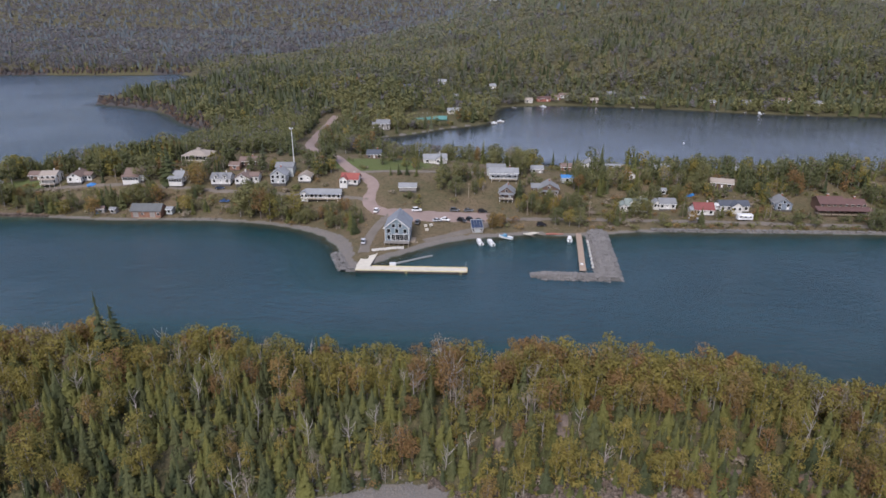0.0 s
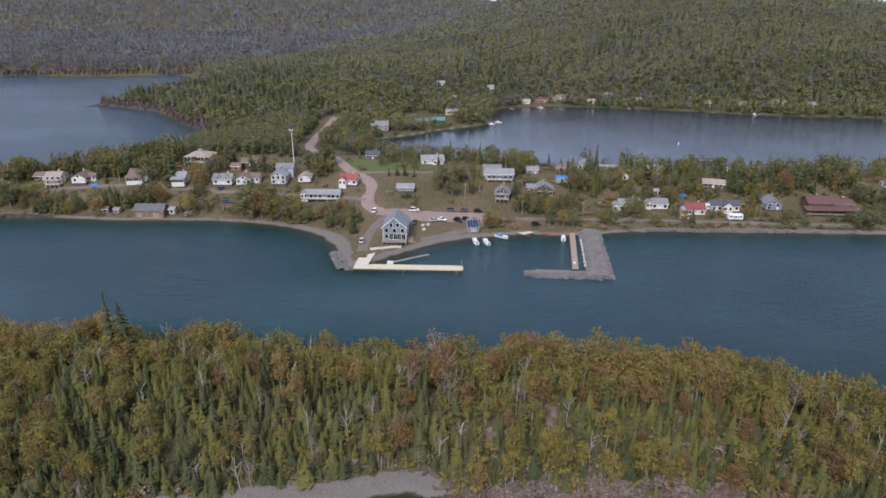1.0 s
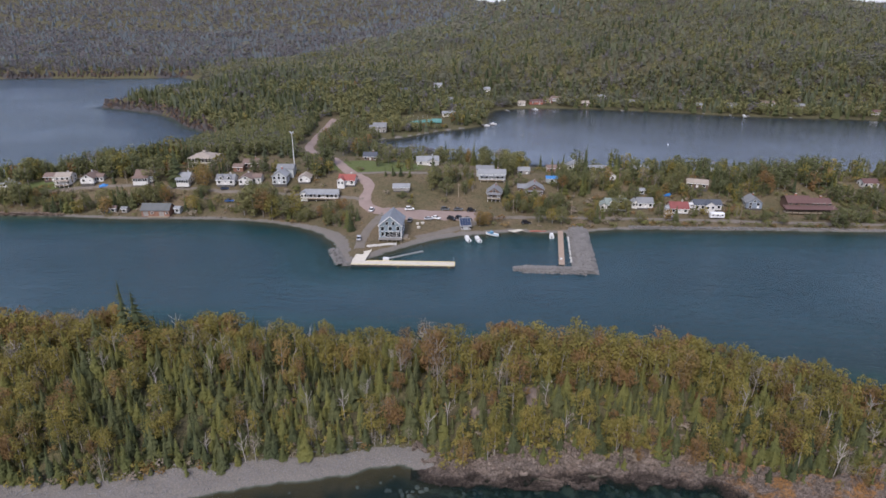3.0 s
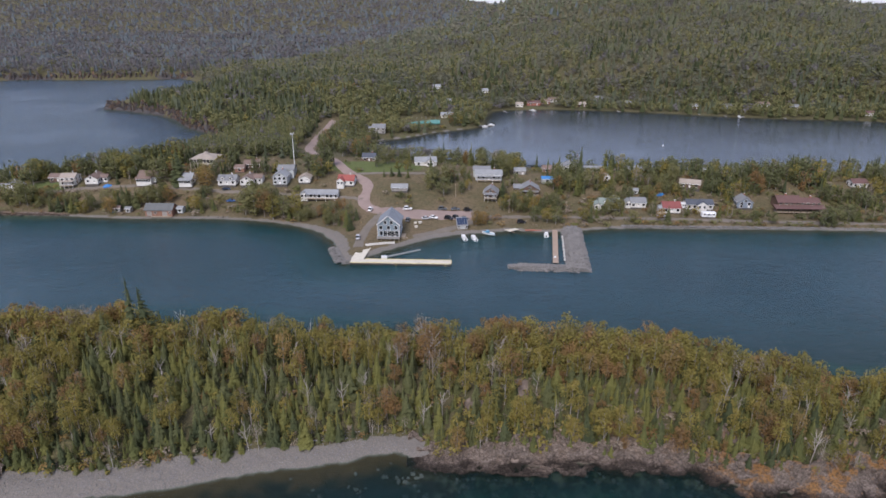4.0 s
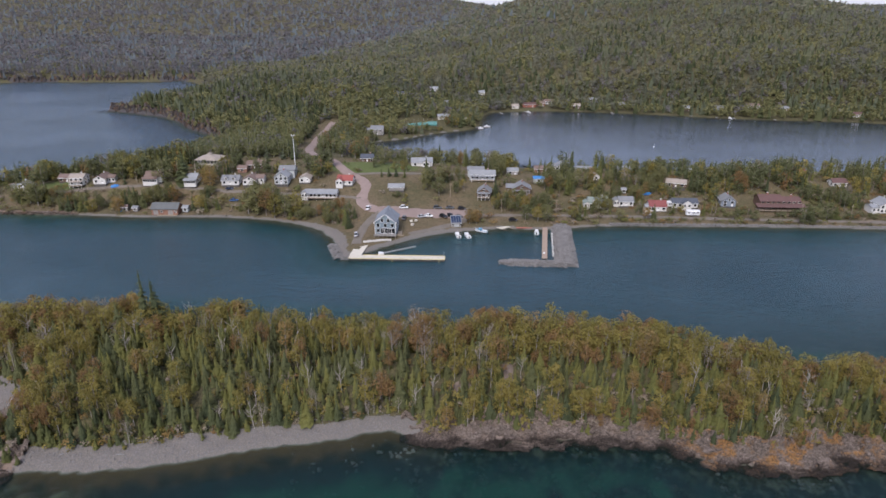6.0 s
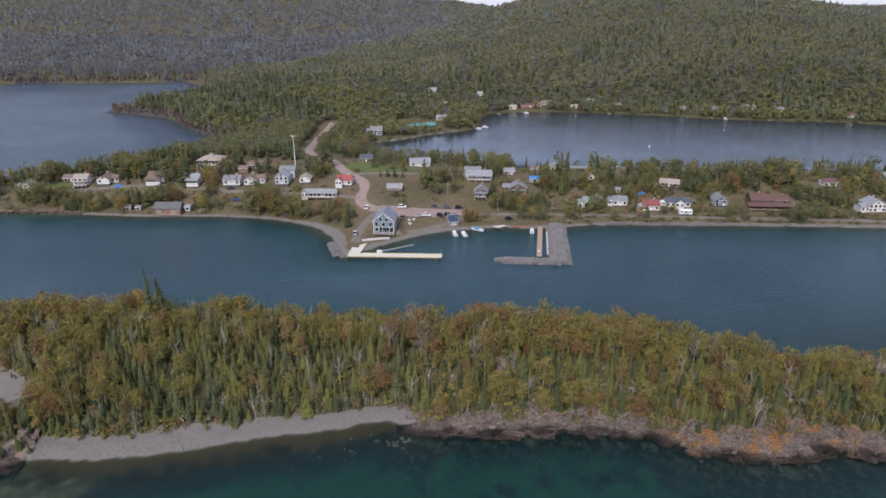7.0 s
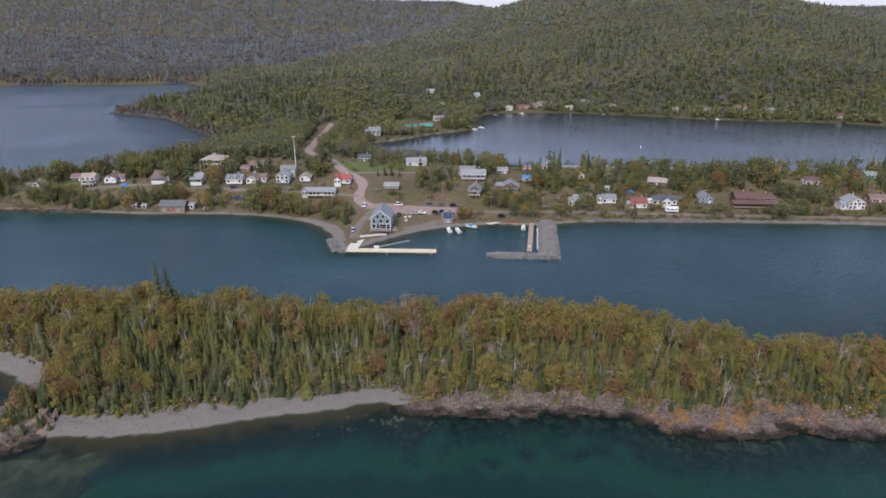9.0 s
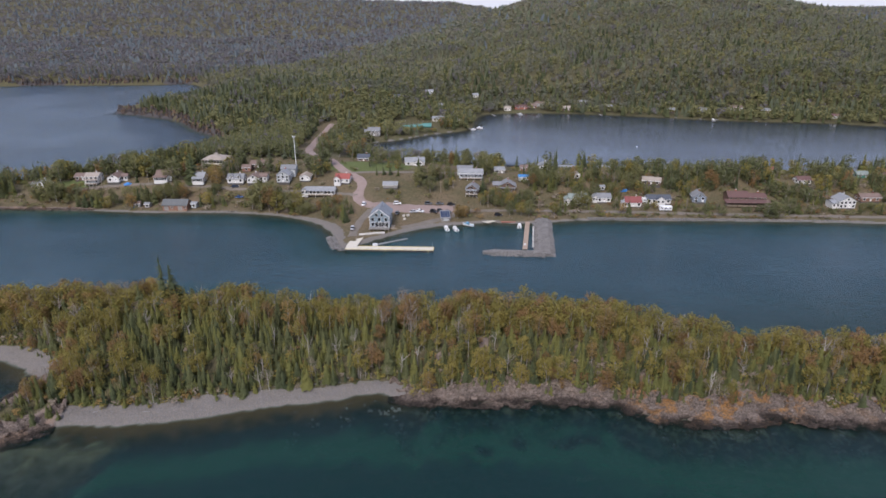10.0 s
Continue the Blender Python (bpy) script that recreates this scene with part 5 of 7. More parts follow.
# across the lake
house(-45, 476, 0, 10, 8, 4.2, 2.4, OLD_WALL, GREY_ROOF, "weathered grey two-storey house across the lake", storeys=2, per=3, wing=(-5.5, 1, 5, 6, 3.2, 1.4, "x", GREY_ROOF))
house(9, 534, 8, 11, 6, 2.8, 1.6, CREAM, PALE_ROOF, "white lakeside hall with pale roof", per=3, chimney=False)
for bx, by, bw, wall, roof, lab in ((81, 612, 7, CREAM, BEIGE_ROOF, "small cream cabin on the far lake shore"), (96, 618, 13, BRICK_RED, MAROON_ROOF, "maroon lakeside cottage on the far shore"),
                                    (108, 622, 9, RED_WALL, BROWN_ROOF, "red-brown lakeside cottage on the far shore"), (117, 628, 9, WHITE, BROWN_ROOF, "white lakeside cottage with brown roof on the far shore"),
                                    (143, 612, 8, BROWN_WALL, BEIGE_ROOF, "brown lakeside cabin on the far shore"), (163, 628, 9, GREY_WALL, GREY_ROOF, "pale grey cottage above the far shore"),
                                    (188, 612, 6, OLD_WALL, GREY_ROOF, "small weathered cabin on the far lake shore"), (247, 592, 7, BROWN_WALL, GREY_ROOF, "brown cabin on the far lake shore"),
                                    (276, 586, 8, BLUE_GREY, GREY_ROOF, "blue-grey cabin on the far lake shore"), (309, 586, 12, GREY_WALL, BROWN_ROOF, "large pale grey house on the far lake shore"),
                                    (334, 577, 10, BROWN_WALL, GREY_ROOF, "brown cottage with grey roof on the far shore"), (-138, 455, 7, WHITE, PALE_ROOF, "white cabin in the wood by the bay"),
                                    (12, 600, 6, WHITE, PALE_ROOF, "white cabin in the hillside wood"), (392, 555, 8, WHITE, MAROON_ROOF, "white cabin with maroon roof on the far shore"), (-1, 637, 8, GREY_WALL, PALE_ROOF, "pale grey cabin in the hillside wood"),
                                    (49, 646, 6, WHITE, PALE_ROOF, "small white cabin above the lake"), (-33, 596, 7, BROWN_WALL, DARK_ROOF, "dark timber cabin in the hillside wood"), (27, 531, 4, CREAM, GREY_ROOF, "small cream boat hut at the lake point")):
    house(bx, by, 4, bw, 6, 2.6, 1.6, wall, roof, lab, per=2, chimney=False, plain_sides=True)

FOOT.append((-45, 468, 9, 7, 0))
court = thing("tennis_court", "green tennis court with wire fence by the lake", "tennis court", pose(-11, 517, level(-11, 517) + 0.5))
FOOT.append((-11, 517, 16, 10, 0))
part("surface", box(bmesh.new(), 0, 0, -1.0, 28, 15, 1.0), COURT, court)
for k in range(8):
    for s in (-7.5, 7.5):
        part("fence_post", bar(bmesh.new(), (-14 + 4 * k, s, -0.5), (-14 + 4 * k, s, 2.8), 0.06), STEEL, court)
part("net", box(bmesh.new(), 0, 0, 0, 0.06, 11, 1.0), RUBBER, court)



def lake_dock(x, y, turn, long, label):
    """A small private dock: deck boards on two stringers and posts."""
    a = thing("small_dock", label, "dock", pose(x, y, 0, 0, 0, turn), "private docks on the lake")
    n = max(3, round(long / 1.5))
    for k in range(n):
        part("deck_board", soften(box(bmesh.new(), (k + 0.5) * long / n, 0, 0.45, long / n - 0.05, 2.0, 0.14), 0.02), GREY_BOARDS, a)
    for s in (-0.8, 0.8):
        part("stringer", box(bmesh.new(), long / 2, s, 0.2, long, 0.15, 0.25), TIMBER, a)
        for k in range(3):
            part("support_post", bar(bmesh.new(), (0.4 + k * (long - 0.8) / 2, s, -2.0), (0.4 + k * (long - 0.8) / 2, s, 0.8), 0.1), TIMBER, a)


lake_dock(36, 514, 12, 11, "grey board dock at the lake point")
for dx, dy, dt, dl in ((64, 592, -70, 8), (90, 599, -80, 6), (174, 593, -85, 7), (246, 577, -100, 6), (267, 568, -100, 7), (281, 563, -95, 6), (316, 556, -100, 7)):
    lake_dock(dx, dy, dt, dl, "small weathered board dock on the far lake shore")
boat(47, 518.5, 80, 5.6, label="white motor boat moored at the lake point")
boat(41, 510.5, 95, 4.6, label="small white boat moored at the lake point")
boat(93, 594, 70, 4.4, label="small white boat moored on the far lake shore")
boat(277, 559, 20, 4.4, label="small white boat moored on the far lake shore")
buoy = thing("mooring_buoy", "white mooring buoy floating on the back lake", "buoy", pose(168, 438, 0))
part("float", bar(bar(bmesh.new(), (0, 0, -0.5), (0, 0, 0.35), 0.55, 0.45, 10), (0, 0, 0.35), (0, 0, 0.6), 0.45, 0.15, 10), GEL_WHITE, buoy)
part("staff", bar(bmesh.new(), (0, 0, 0.5), (0, 0, 2.4), 0.05), STEEL, buoy)

# fish tubs and pallets beside the harbour house
tub = None
for tx, ty, tt in ((-7.5, 256.5, 10), (-5.2, 257.6, 35), (-6.8, 252.4, -20)):
    m = pose(tx, ty, level(tx, ty) + 0.02, 0, 0, tt)
    if tub is None:
        tub = thing("fish_tub", "pale insulated fish tub on the harbour gravel", "tub", m, "fish tubs by the harbour house")
        part("bin", soften(prism(bmesh.new(), [(-0.6, 0.12), (0.6, 0.12), (0.68, 0.85), (-0.68, 0.85)], -0.55, 0.55), 0.05), CREAM, tub)
        part("lid", soften(box(bmesh.new(), 0, 0, 0.86, 1.44, 1.2, 0.1), 0.03), CREAM, tub)
        for sx in (-0.4, 0.4):
            part("skid", box(bmesh.new(), sx, 0, 0, 0.2, 1.0, 0.12), CREAM, tub)
    else:
        copy_thing(tub, m)

# mast beside the pale grey house
mast = thing("radio_mast", "slender pale radio mast with lamp head", "mast", pose(-76, 316, level(-76, 316) - 0.2))
part("pole", bar(bmesh.new(), (0, 0, 0), (0, 0, 19.8), 0.26, 0.12, 8), GEL_WHITE, mast)
part("platform", bar(bmesh.new(), (0, 0, 19.6), (0, 0, 19.9), 0.8, sides=10), STEEL, mast)
for s in (-0.75, 0.75):
    part("lamp", soften(box(bmesh.new(), s, 0, 19.9, 0.5, 0.5, 0.6), 0.08), GEL_WHITE, mast)

# shed with solar panels at the boat landing
sol = thing("solar_shed", "grey boat shed roofed with solar panels", "shed", pose(14.4, 254.6, level(14.4, 254.6) + 0.15, 0, 0, 6))
FOOT.append((14.4, 254.6, 4, 5, 0))
part("wall", prism(bmesh.new(), [(-2.3, -1), (2.3, -1), (2.3, 1.9), (-2.3, 1.9)], -2.4, 2.4), OLD_WALL, sol)
tmp = box(bmesh.new(), 0, 0, 0, 5.2, 6.0, 0.15)
tmp.transform(pose(0, 0, 2.7, 26))
roof = part("roof", tmp, PALE_ROOF, sol)
for k in range(4):
    tmp = soften(box(bmesh.new(), 0, 0, 0, 1.1, 4.9, 0.06), 0.01)
    tmp.transform(pose(-1.8 + 1.2 * k, 0, 2.86, 26))
    part("solar_panel", tmp, SOLAR, roof)
part("door", box(bmesh.new(), 0, -2.44, -0.1, 2.2, 0.08, 1.7), GREY_WALL, sol)
window(sol, pose(-1.75, -2.44, 1.1), 0.6, 0.6)
window(sol, pose(1.75, -2.44, 1.1), 0.6, 0.6)


# ---- vehicles ----
PAINTS = {"white": painted("white_car_paint", (0.75, 0.75, 0.75), 0.25, 0.05), "silver": painted("silver_car_paint", (0.42, 0.43, 0.45), 0.25, 0.05),
          "black": painted("black_car_paint", (0.02, 0.02, 0.023), 0.2, 0.1), "grey": painted("grey_car_paint", (0.12, 0.13, 0.14), 0.25, 0.1),
          "blue": painted("blue_car_paint", (0.05, 0.11, 0.26), 0.25, 0.1), "dark blue": painted("dark_blue_car_paint", (0.03, 0.045, 0.08), 0.25, 0.1)}


def car(x, y, turn, paint, tall=False, where="on the gravel parking area"):
    """A parked car: body, glasshouse, bumpers, lamps and four wheels."""
    top = 1.8 if tall else 1.45
    kind = "pickup-sized utility car" if tall else "saloon car"
    a = thing("car", paint + " " + kind + " parked " + where, "car", pose(x, y, level(x, y) + 0.12, 0, 0, turn), "parked cars")
    FOOT.append((x, y, 2.5, 2.5, 0))
    prof = [(-2.2, 0.35), (2.2, 0.35), (2.25, 0.75), (1.3, 0.95), (-1.95, 1.0), (-2.25, 0.8)]
    part("body", soften(prism(bmesh.new(), prof, -0.88, 0.88), 0.07), PAINTS[paint], a)
    cab = [(-1.9, 0.95), (1.2, 0.92), (0.5, top), (-1.6, top)] if tall else [(-1.75, 0.97), (1.15, 0.92), (0.35, top), (-1.05, top)]
    glass = part("glasshouse", soften(prism(bmesh.new(), cab, -0.78, 0.78), 0.05), GLASS, a)
    xs = (cab[3][0] + 0.05, cab[2][0] - 0.05)
    part("roof_panel", soften(box(bmesh.new(), sum(xs) / 2, 0, top - 0.02, xs[1] - xs[0], 1.5, 0.06), 0.02), PAINTS[paint], glass)
    for sx in (-1.4, 1.38):
        for sy in (-0.82, 0.82):
            wheel = part("wheel", bar(bmesh.new(), (sx, sy - 0.11, 0.33), (sx, sy + 0.11, 0.33), 0.33, sides=12), RUBBER, a)
            part("rim", bar(bmesh.new(), (sx, sy - 0.125, 0.33), (sx, sy + 0.125, 0.33), 0.19, sides=8), STEEL, wheel)
    for sy in (-0.6, 0.6):
        part("headlight", box(bmesh.new(), 2.22, sy, 0.6, 0.1, 0.35, 0.14), TRIM, a)
        part("tail_light", box(bmesh.new(), -2.24, sy, 0.65, 0.08, 0.3, 0.16), BRICK_RED, a)


car(-29.6, 268.5, 80, "white", True, "beside the gravel road")
car(-32.2, 238.4, 95, "silver", True, "on the drive above the dock")
car(-11.8, 270.0, 4, "white", True)
car(5.2, 273.3, 2, "grey", True)
car(11.6, 273.5, 2, "grey")
car(17.8, 273.4, 4, "black", True)
car(8.2, 263.4, -32, "black", True)
car(11.9, 264.2, -48, "black", True)
car(15.9, 263.9, -34, "black")
car(-2.4, 262.6, 12, "silver")
car(0.9, 263.8, -30, "white")
car(-11.0, 259.0, 80, "grey", True)
car(-107.8, 295.2, 4, "dark blue", False, "on the lane by a white cottage")
car(-103.2, 286.4, 3, "blue", False, "on the grass slope")
car(42.8, 260.2, 4, "black", True, "by the harbour shore")
car(112, 268, -5, "silver", False, "on the shore road")


def trailer(x, y, turn, long):
    a = thing("travel_trailer", "white travel trailer parked by the shore road", "trailer", pose(x, y, level(x, y) + 0.1, 0, 0, turn))
    FOOT.append((x, y, long / 2, 2, turn))
    b = part("body", soften(box(bmesh.new(), 0, 0, 0.5, long, 2.5, 2.4), 0.15), GEL_WHITE, a)
    for k in range(3):
        part("window", box(bmesh.new(), -long / 3 + k * long / 3, -1.27, 1.6, 0.9, 0.05, 0.6), GLASS, b)
    for s in (-0.5, 0.5):
        part("wheel", bar(bmesh.new(), (s, -1.2, 0.3), (s, -1.0, 0.3), 0.34, sides=10), RUBBER, a)
        part("wheel", bar(bmesh.new(), (s, 1.0, 0.3), (s, 1.2, 0.3), 0.34, sides=10), RUBBER, a)
    part("awning", box(bmesh.new(), 0, -1.8, 2.5, long * 0.5, 1.2, 0.06), TRIM, a)


trailer(134.4, 267.6, -3, 6.6)
trailer(126.5, 279, 20, 4.0)


def tarp(x, y, turn, w, d, h):
    bm = bmesh.new()
    n = 8
    grid = [[bm.verts.new((w * (i / n - 0.5), d * (j / n - 0.5), h * (1 - abs(i / n - 0.5) * 1.3) * (1 - 0.5 * abs(j / n - 0.5)) + 0.12 * noise.noise((i * 1.3 + x, j * 1.1, 0)))) for j in range(n + 1)] for i in range(n + 1)]
    for i in range(n):
        for j in range(n):
            bm.faces.new((grid[i][j], grid[i + 1][j], grid[i + 1][j + 1], grid[i][j + 1]))
    rim = [e for e in bm.edges if e.is_boundary]
    low = bmesh.ops.extrude_edge_only(bm, edges=rim)["geom"]
    for vtx in [g for g in low if isinstance(g, bmesh.types.BMVert)]:
        vtx.co.z = -0.3
    ob = new("tarpaulin", to_mesh("tarpaulin", bm, TARP, True))
    ob.matrix_basis = pose(x, y, level(x, y), 0, 0, turn)
    tagged(ob, "bright blue tarpaulin over a stack of gear", "tarpaulin")


tarp(-160.2, 277.3, 10, 3.2, 2.2, 1.4)
tarp(-172, 299.5, 30, 4.5, 2.2, 1.3)
tarp(117, 291, 5, 5.0, 3.5, 2.4)


def pole(x, y, high):
    a = thing("utility_pole", "weathered wooden utility pole with cross arm", "pole", pose(x, y, level(x, y) - 0.3), "utility poles")
    part("post", bar(bmesh.new(), (0, 0, 0), (0, 0, high), 0.16, 0.11, 7), TIMBER, a)
    part("cross_arm", box(bmesh.new(), 0, 0, high - 0.8, 1.8, 0.1, 0.12), TIMBER, a)


for px, py in ((-186, 297), (-160, 300.5), (38, 272), (66, 271.5), (108, 271), (146, 268), (188, 265), (212, 263.5), (12, 286)):
    pole(px, py, 7.5)

# ---- trees ----
def tube(points, radii, sides=5):
    """Four-cornered faces round a bent, tapering line."""
    pts = np.array(points, float)
    ang = np.arange(sides) * 2 * math.pi / sides
    v = []
    for p, r in zip(pts, radii):
        v.append(np.stack([p[0] + r * np.cos(ang), p[1] + r * np.sin(ang), np.full(sides, p[2])], 1))
    f = []
    for k in range(len(pts) - 1):
        for i in range(sides):
            j = (i + 1) % sides
            f.append((k * sides + i, k * sides + j, (k + 1) * sides + j, (k + 1) * sides + i))
    return np.concatenate(v), np.array(f)


def joined(pieces):
    vs, fs, n = [], [], 0
    for v, f in pieces:
        vs.append(v)
        fs.append(f + n)
        n += len(v)
    return np.concatenate(vs), np.concatenate(fs)


def spruce_shape(r, levels, around, slim=1.0, bare=0.05, core=0.036, sides=5):
    """A unit-high conifer: trunk, and a crown of drooping boughs in whorls round a thin core."""
    lean = r.uniform(-0.02, 0.02, 2)
    trunk = tube([(0, 0, -0.06), (lean[0] * 0.5, lean[1] * 0.5, 0.5), (lean[0], lean[1], 0.97)], (0.018, 0.012, 0.003), 4)
    quads = []
    lop = r.uniform(0, 6.28)
    for k in range(levels):
        t = bare + (0.98 - bare) * (k + r.uniform(-0.3, 0.3)) / levels
        reach = slim * (0.225 * (1 - t) ** 1.12 + 0.008) * r.uniform(0.88, 1.12)
        a0 = r.uniform(0, 6.28)
        for i in range(around):
            if r.rand() < 0.16:
                continue
            a = a0 + 6.283 * i / around + r.uniform(-0.35, 0.35)
            ln = reach * r.uniform(0.55, 1.25) * (1 + 0.22 * math.cos(a - lop))
            ca, sa = math.cos(a), math.sin(a)
            wid = max(0.012, ln * 0.4)
            root = np.array([lean[0] * t, lean[1] * t, t + 0.03])
            up = r.uniform(-0.16, 0.05)
            mid = np.array([ca * ln * 0.6, sa * ln * 0.6, t + up * ln])
            side = np.array([-sa, ca, 0]) * wid
            tip = np.array([ca * ln, sa * ln, t + (up - 0.3) * ln])
            quads.append(np.stack([root, mid - side - (0, 0, 0.2 * ln), tip, mid + side - (0, 0, 0.2 * ln)]))
    top = np.array([lean[0], lean[1], 1.0])
    inner = tube([(0, 0, bare), (lean[0] * 0.5, lean[1] * 0.5, 0.5), tuple(top)], (core * 2.6 * slim, core * 1.4 * slim, 0.002), sides)
    q = np.concatenate(quads)
    crown = joined([(q, np.arange(len(q)).reshape(-1, 4)), inner])
    return trunk, crown


def lobe(r, centre, size, leaves, leaf):
    """One lobe of a crown: a loose cloud of leaf sprays, thickest towards its skin."""
    d = r.randn(leaves, 3)
    d[:, 2] += 0.25
    d /= np.linalg.norm(d, axis=1)[:, None]
    p = centre + d * size * (0.4 + 0.72 * np.sqrt(r.rand(leaves, 1))) * (1, 1, 0.92)
    nrm = d + (0, 0, 0.35) + r.randn(leaves, 3) * 0.45
    nrm /= np.linalg.norm(nrm, axis=1)[:, None]
    u = np.cross(nrm, r.randn(leaves, 3))
    u /= np.linalg.norm(u, axis=1)[:, None]
    w = np.cross(nrm, u)
    s = leaf * r.uniform(0.55, 1.35, (leaves, 1))
    q = np.stack([p - u * s - w * s * 0.5, p + u * s - w * s * 0.5, p + w * s * 1.1 - nrm * s * 0.3], 1).reshape(-1, 3)
    return q, np.arange(len(q)).reshape(-1, 3)


def broad_shape(r, lobes, leaves, leaf, wide=0.24, low=0.3, fat=0.15):
    """A unit-high birch or poplar: bent trunk with limbs, and an uneven oval crown of many small leafy lobes."""
    bend = r.uniform(-0.05, 0.05, 2)
    top = (bend[0], bend[1], 0.86)
    pieces = [tube([(0, 0, -0.06), (bend[0] * 0.3, bend[1] * 0.3, 0.4), top], (0.015, 0.011, 0.004), 4)]
    a0 = r.uniform(0, 6.28)
    lop = r.uniform(0, 6.28)
    spots = []
    for k in range(lobes):
        up = 1 - 2 * (k + 0.5) / lobes if lobes > 1 else 0.0
        a = a0 + k * 2.4 + r.uniform(-0.4, 0.4)
        size = fat * r.uniform(0.72, 1.22) * (0.85 if up < -0.4 else 1.0)
        rad = math.sqrt(1 - up * up) * max(0.0, wide - size * 0.55) * r.uniform(0.8, 1.15) * (1 + 0.2 * math.cos(a - lop))
        z = (low + 1) / 2 + up * max(0.0, (1 - low) / 2 - size * 0.8)
        spots.append((np.array([bend[0] * z + math.cos(a) * rad, bend[1] * z + math.sin(a) * rad, z]), size))
    crown = []
    for k, (c, size) in enumerate(spots):
        crown.append(lobe(r, c, size, leaves, leaf))
        if k % 2 == 0:
            z0 = max(0.12, c[2] - 0.25)
            pieces.append(tube([(bend[0] * z0, bend[1] * z0, z0), tuple(c)], (0.008, 0.004), 3))
    return joined(pieces), joined(crown)


def snag_shape(r):
    """A dead tree: bleached trunk with a few bare, forked limbs."""
    pieces = [tube([(0, 0, -0.05), (r.uniform(-0.03, 0.03), r.uniform(-0.03, 0.03), 0.5), (r.uniform(-0.08, 0.08), r.uniform(-0.08, 0.08), 1.0)], (0.014, 0.01, 0.004), 4)]
    for _ in range(10):
        z, a, ln = r.uniform(0.35, 0.85), r.uniform(0, 6.28), r.uniform(0.12, 0.28)
        m = (math.cos(a) * ln * 0.5, math.sin(a) * ln * 0.5, z + ln * 0.5)
        e = (math.cos(a) * ln, math.sin(a) * ln, z + ln * 1.2)
        pieces.append(tube([(0, 0, z), m, e], (0.008, 0.006, 0.0025), 3))
        b = a + r.uniform(-1, 1)
        pieces.append(tube([m, (m[0] + math.cos(b) * ln * 0.4, m[1] + math.sin(b) * ln * 0.4, m[2] + ln * 0.3)], (0.005, 0.002), 3))
    return joined(pieces)


rs = np.random.RandomState(77)
NEAR_SPRUCE = [spruce_shape(rs, 18, 8, s, core=0.02) for s in (0.8, 0.95, 1.1, 0.9, 1.2)]
NEAR_BROAD = [broad_shape(rs, n, 84, 0.022, w, lo, fat) for n, w, lo, fat in ((8, 0.24, 0.22, 0.15), (9, 0.26, 0.1, 0.155), (7, 0.22, 0.28, 0.145), (7, 0.25, 0.34, 0.155), (9, 0.27, 0.06, 0.16), (8, 0.25, 0.18, 0.155), (6, 0.19, 0.18, 0.14))]
BARE_BROAD = [broad_shape(rs, 8, 36, 0.014, w, lo, 0.15) for w, lo in ((0.24, 0.3), (0.21, 0.4), (0.26, 0.2))]
BACK_BROAD = [broad_shape(rs, n, 70, 0.023, w, lo, fat) for n, w, lo, fat in ((7, 0.24, 0.24, 0.155), (8, 0.25, 0.12, 0.155), (6, 0.22, 0.3, 0.15), (7, 0.26, 0.2, 0.16))]
VILLAGE_BROAD = [broad_shape(rs, n, 100, 0.027, w, lo, fat) for n, w, lo, fat in ((8, 0.29, 0.04, 0.18), (9, 0.32, 0.02, 0.18), (7, 0.26, 0.1, 0.17), (8, 0.3, 0.16, 0.18), (7, 0.25, 0.03, 0.17))]
BUSH = [broad_shape(rs, 1, 42, 0.1, 0.5, 0.02, 0.48)[1] for _ in range(3)]
SAPLING = [spruce_shape(rs, 6, 5, s * 1.1, core=0.03, sides=3)[1] for s in (0.9, 1.1, 1.3)]
SNAGS = [snag_shape(rs) for _ in range(6)]
MID_SPRUCE = [spruce_shape(rs, 8, 6, s * 1.2, core=0.028) for s in (0.85, 1.0, 1.2)]
MID_BROAD = [broad_shape(rs, 5, 36, 0.047, w, lo, 0.2) for w, lo in ((0.28, 0.06), (0.31, 0.03), (0.25, 0.12), (0.29, 0.08))]
FAR_SPRUCE = [spruce_shape(rs, 4, 4, s * 1.42, core=0.05, sides=3)[1] for s in (0.9, 1.2)]
FAR_BROAD = [broad_shape(rs, 2, 22, 0.08, w, 0.1, 0.3)[1] for w in (0.34, 0.38, 0.3)]
TINY_BROAD = [broad_shape(rs, 1, 24, 0.125, 0.4, 0.05, 0.44)[1] for _ in range(5)]
TINY_SPRUCE = [spruce_shape(rs, 3, 3, 1.65, core=0.065, sides=3)[1] for _ in range(3)]


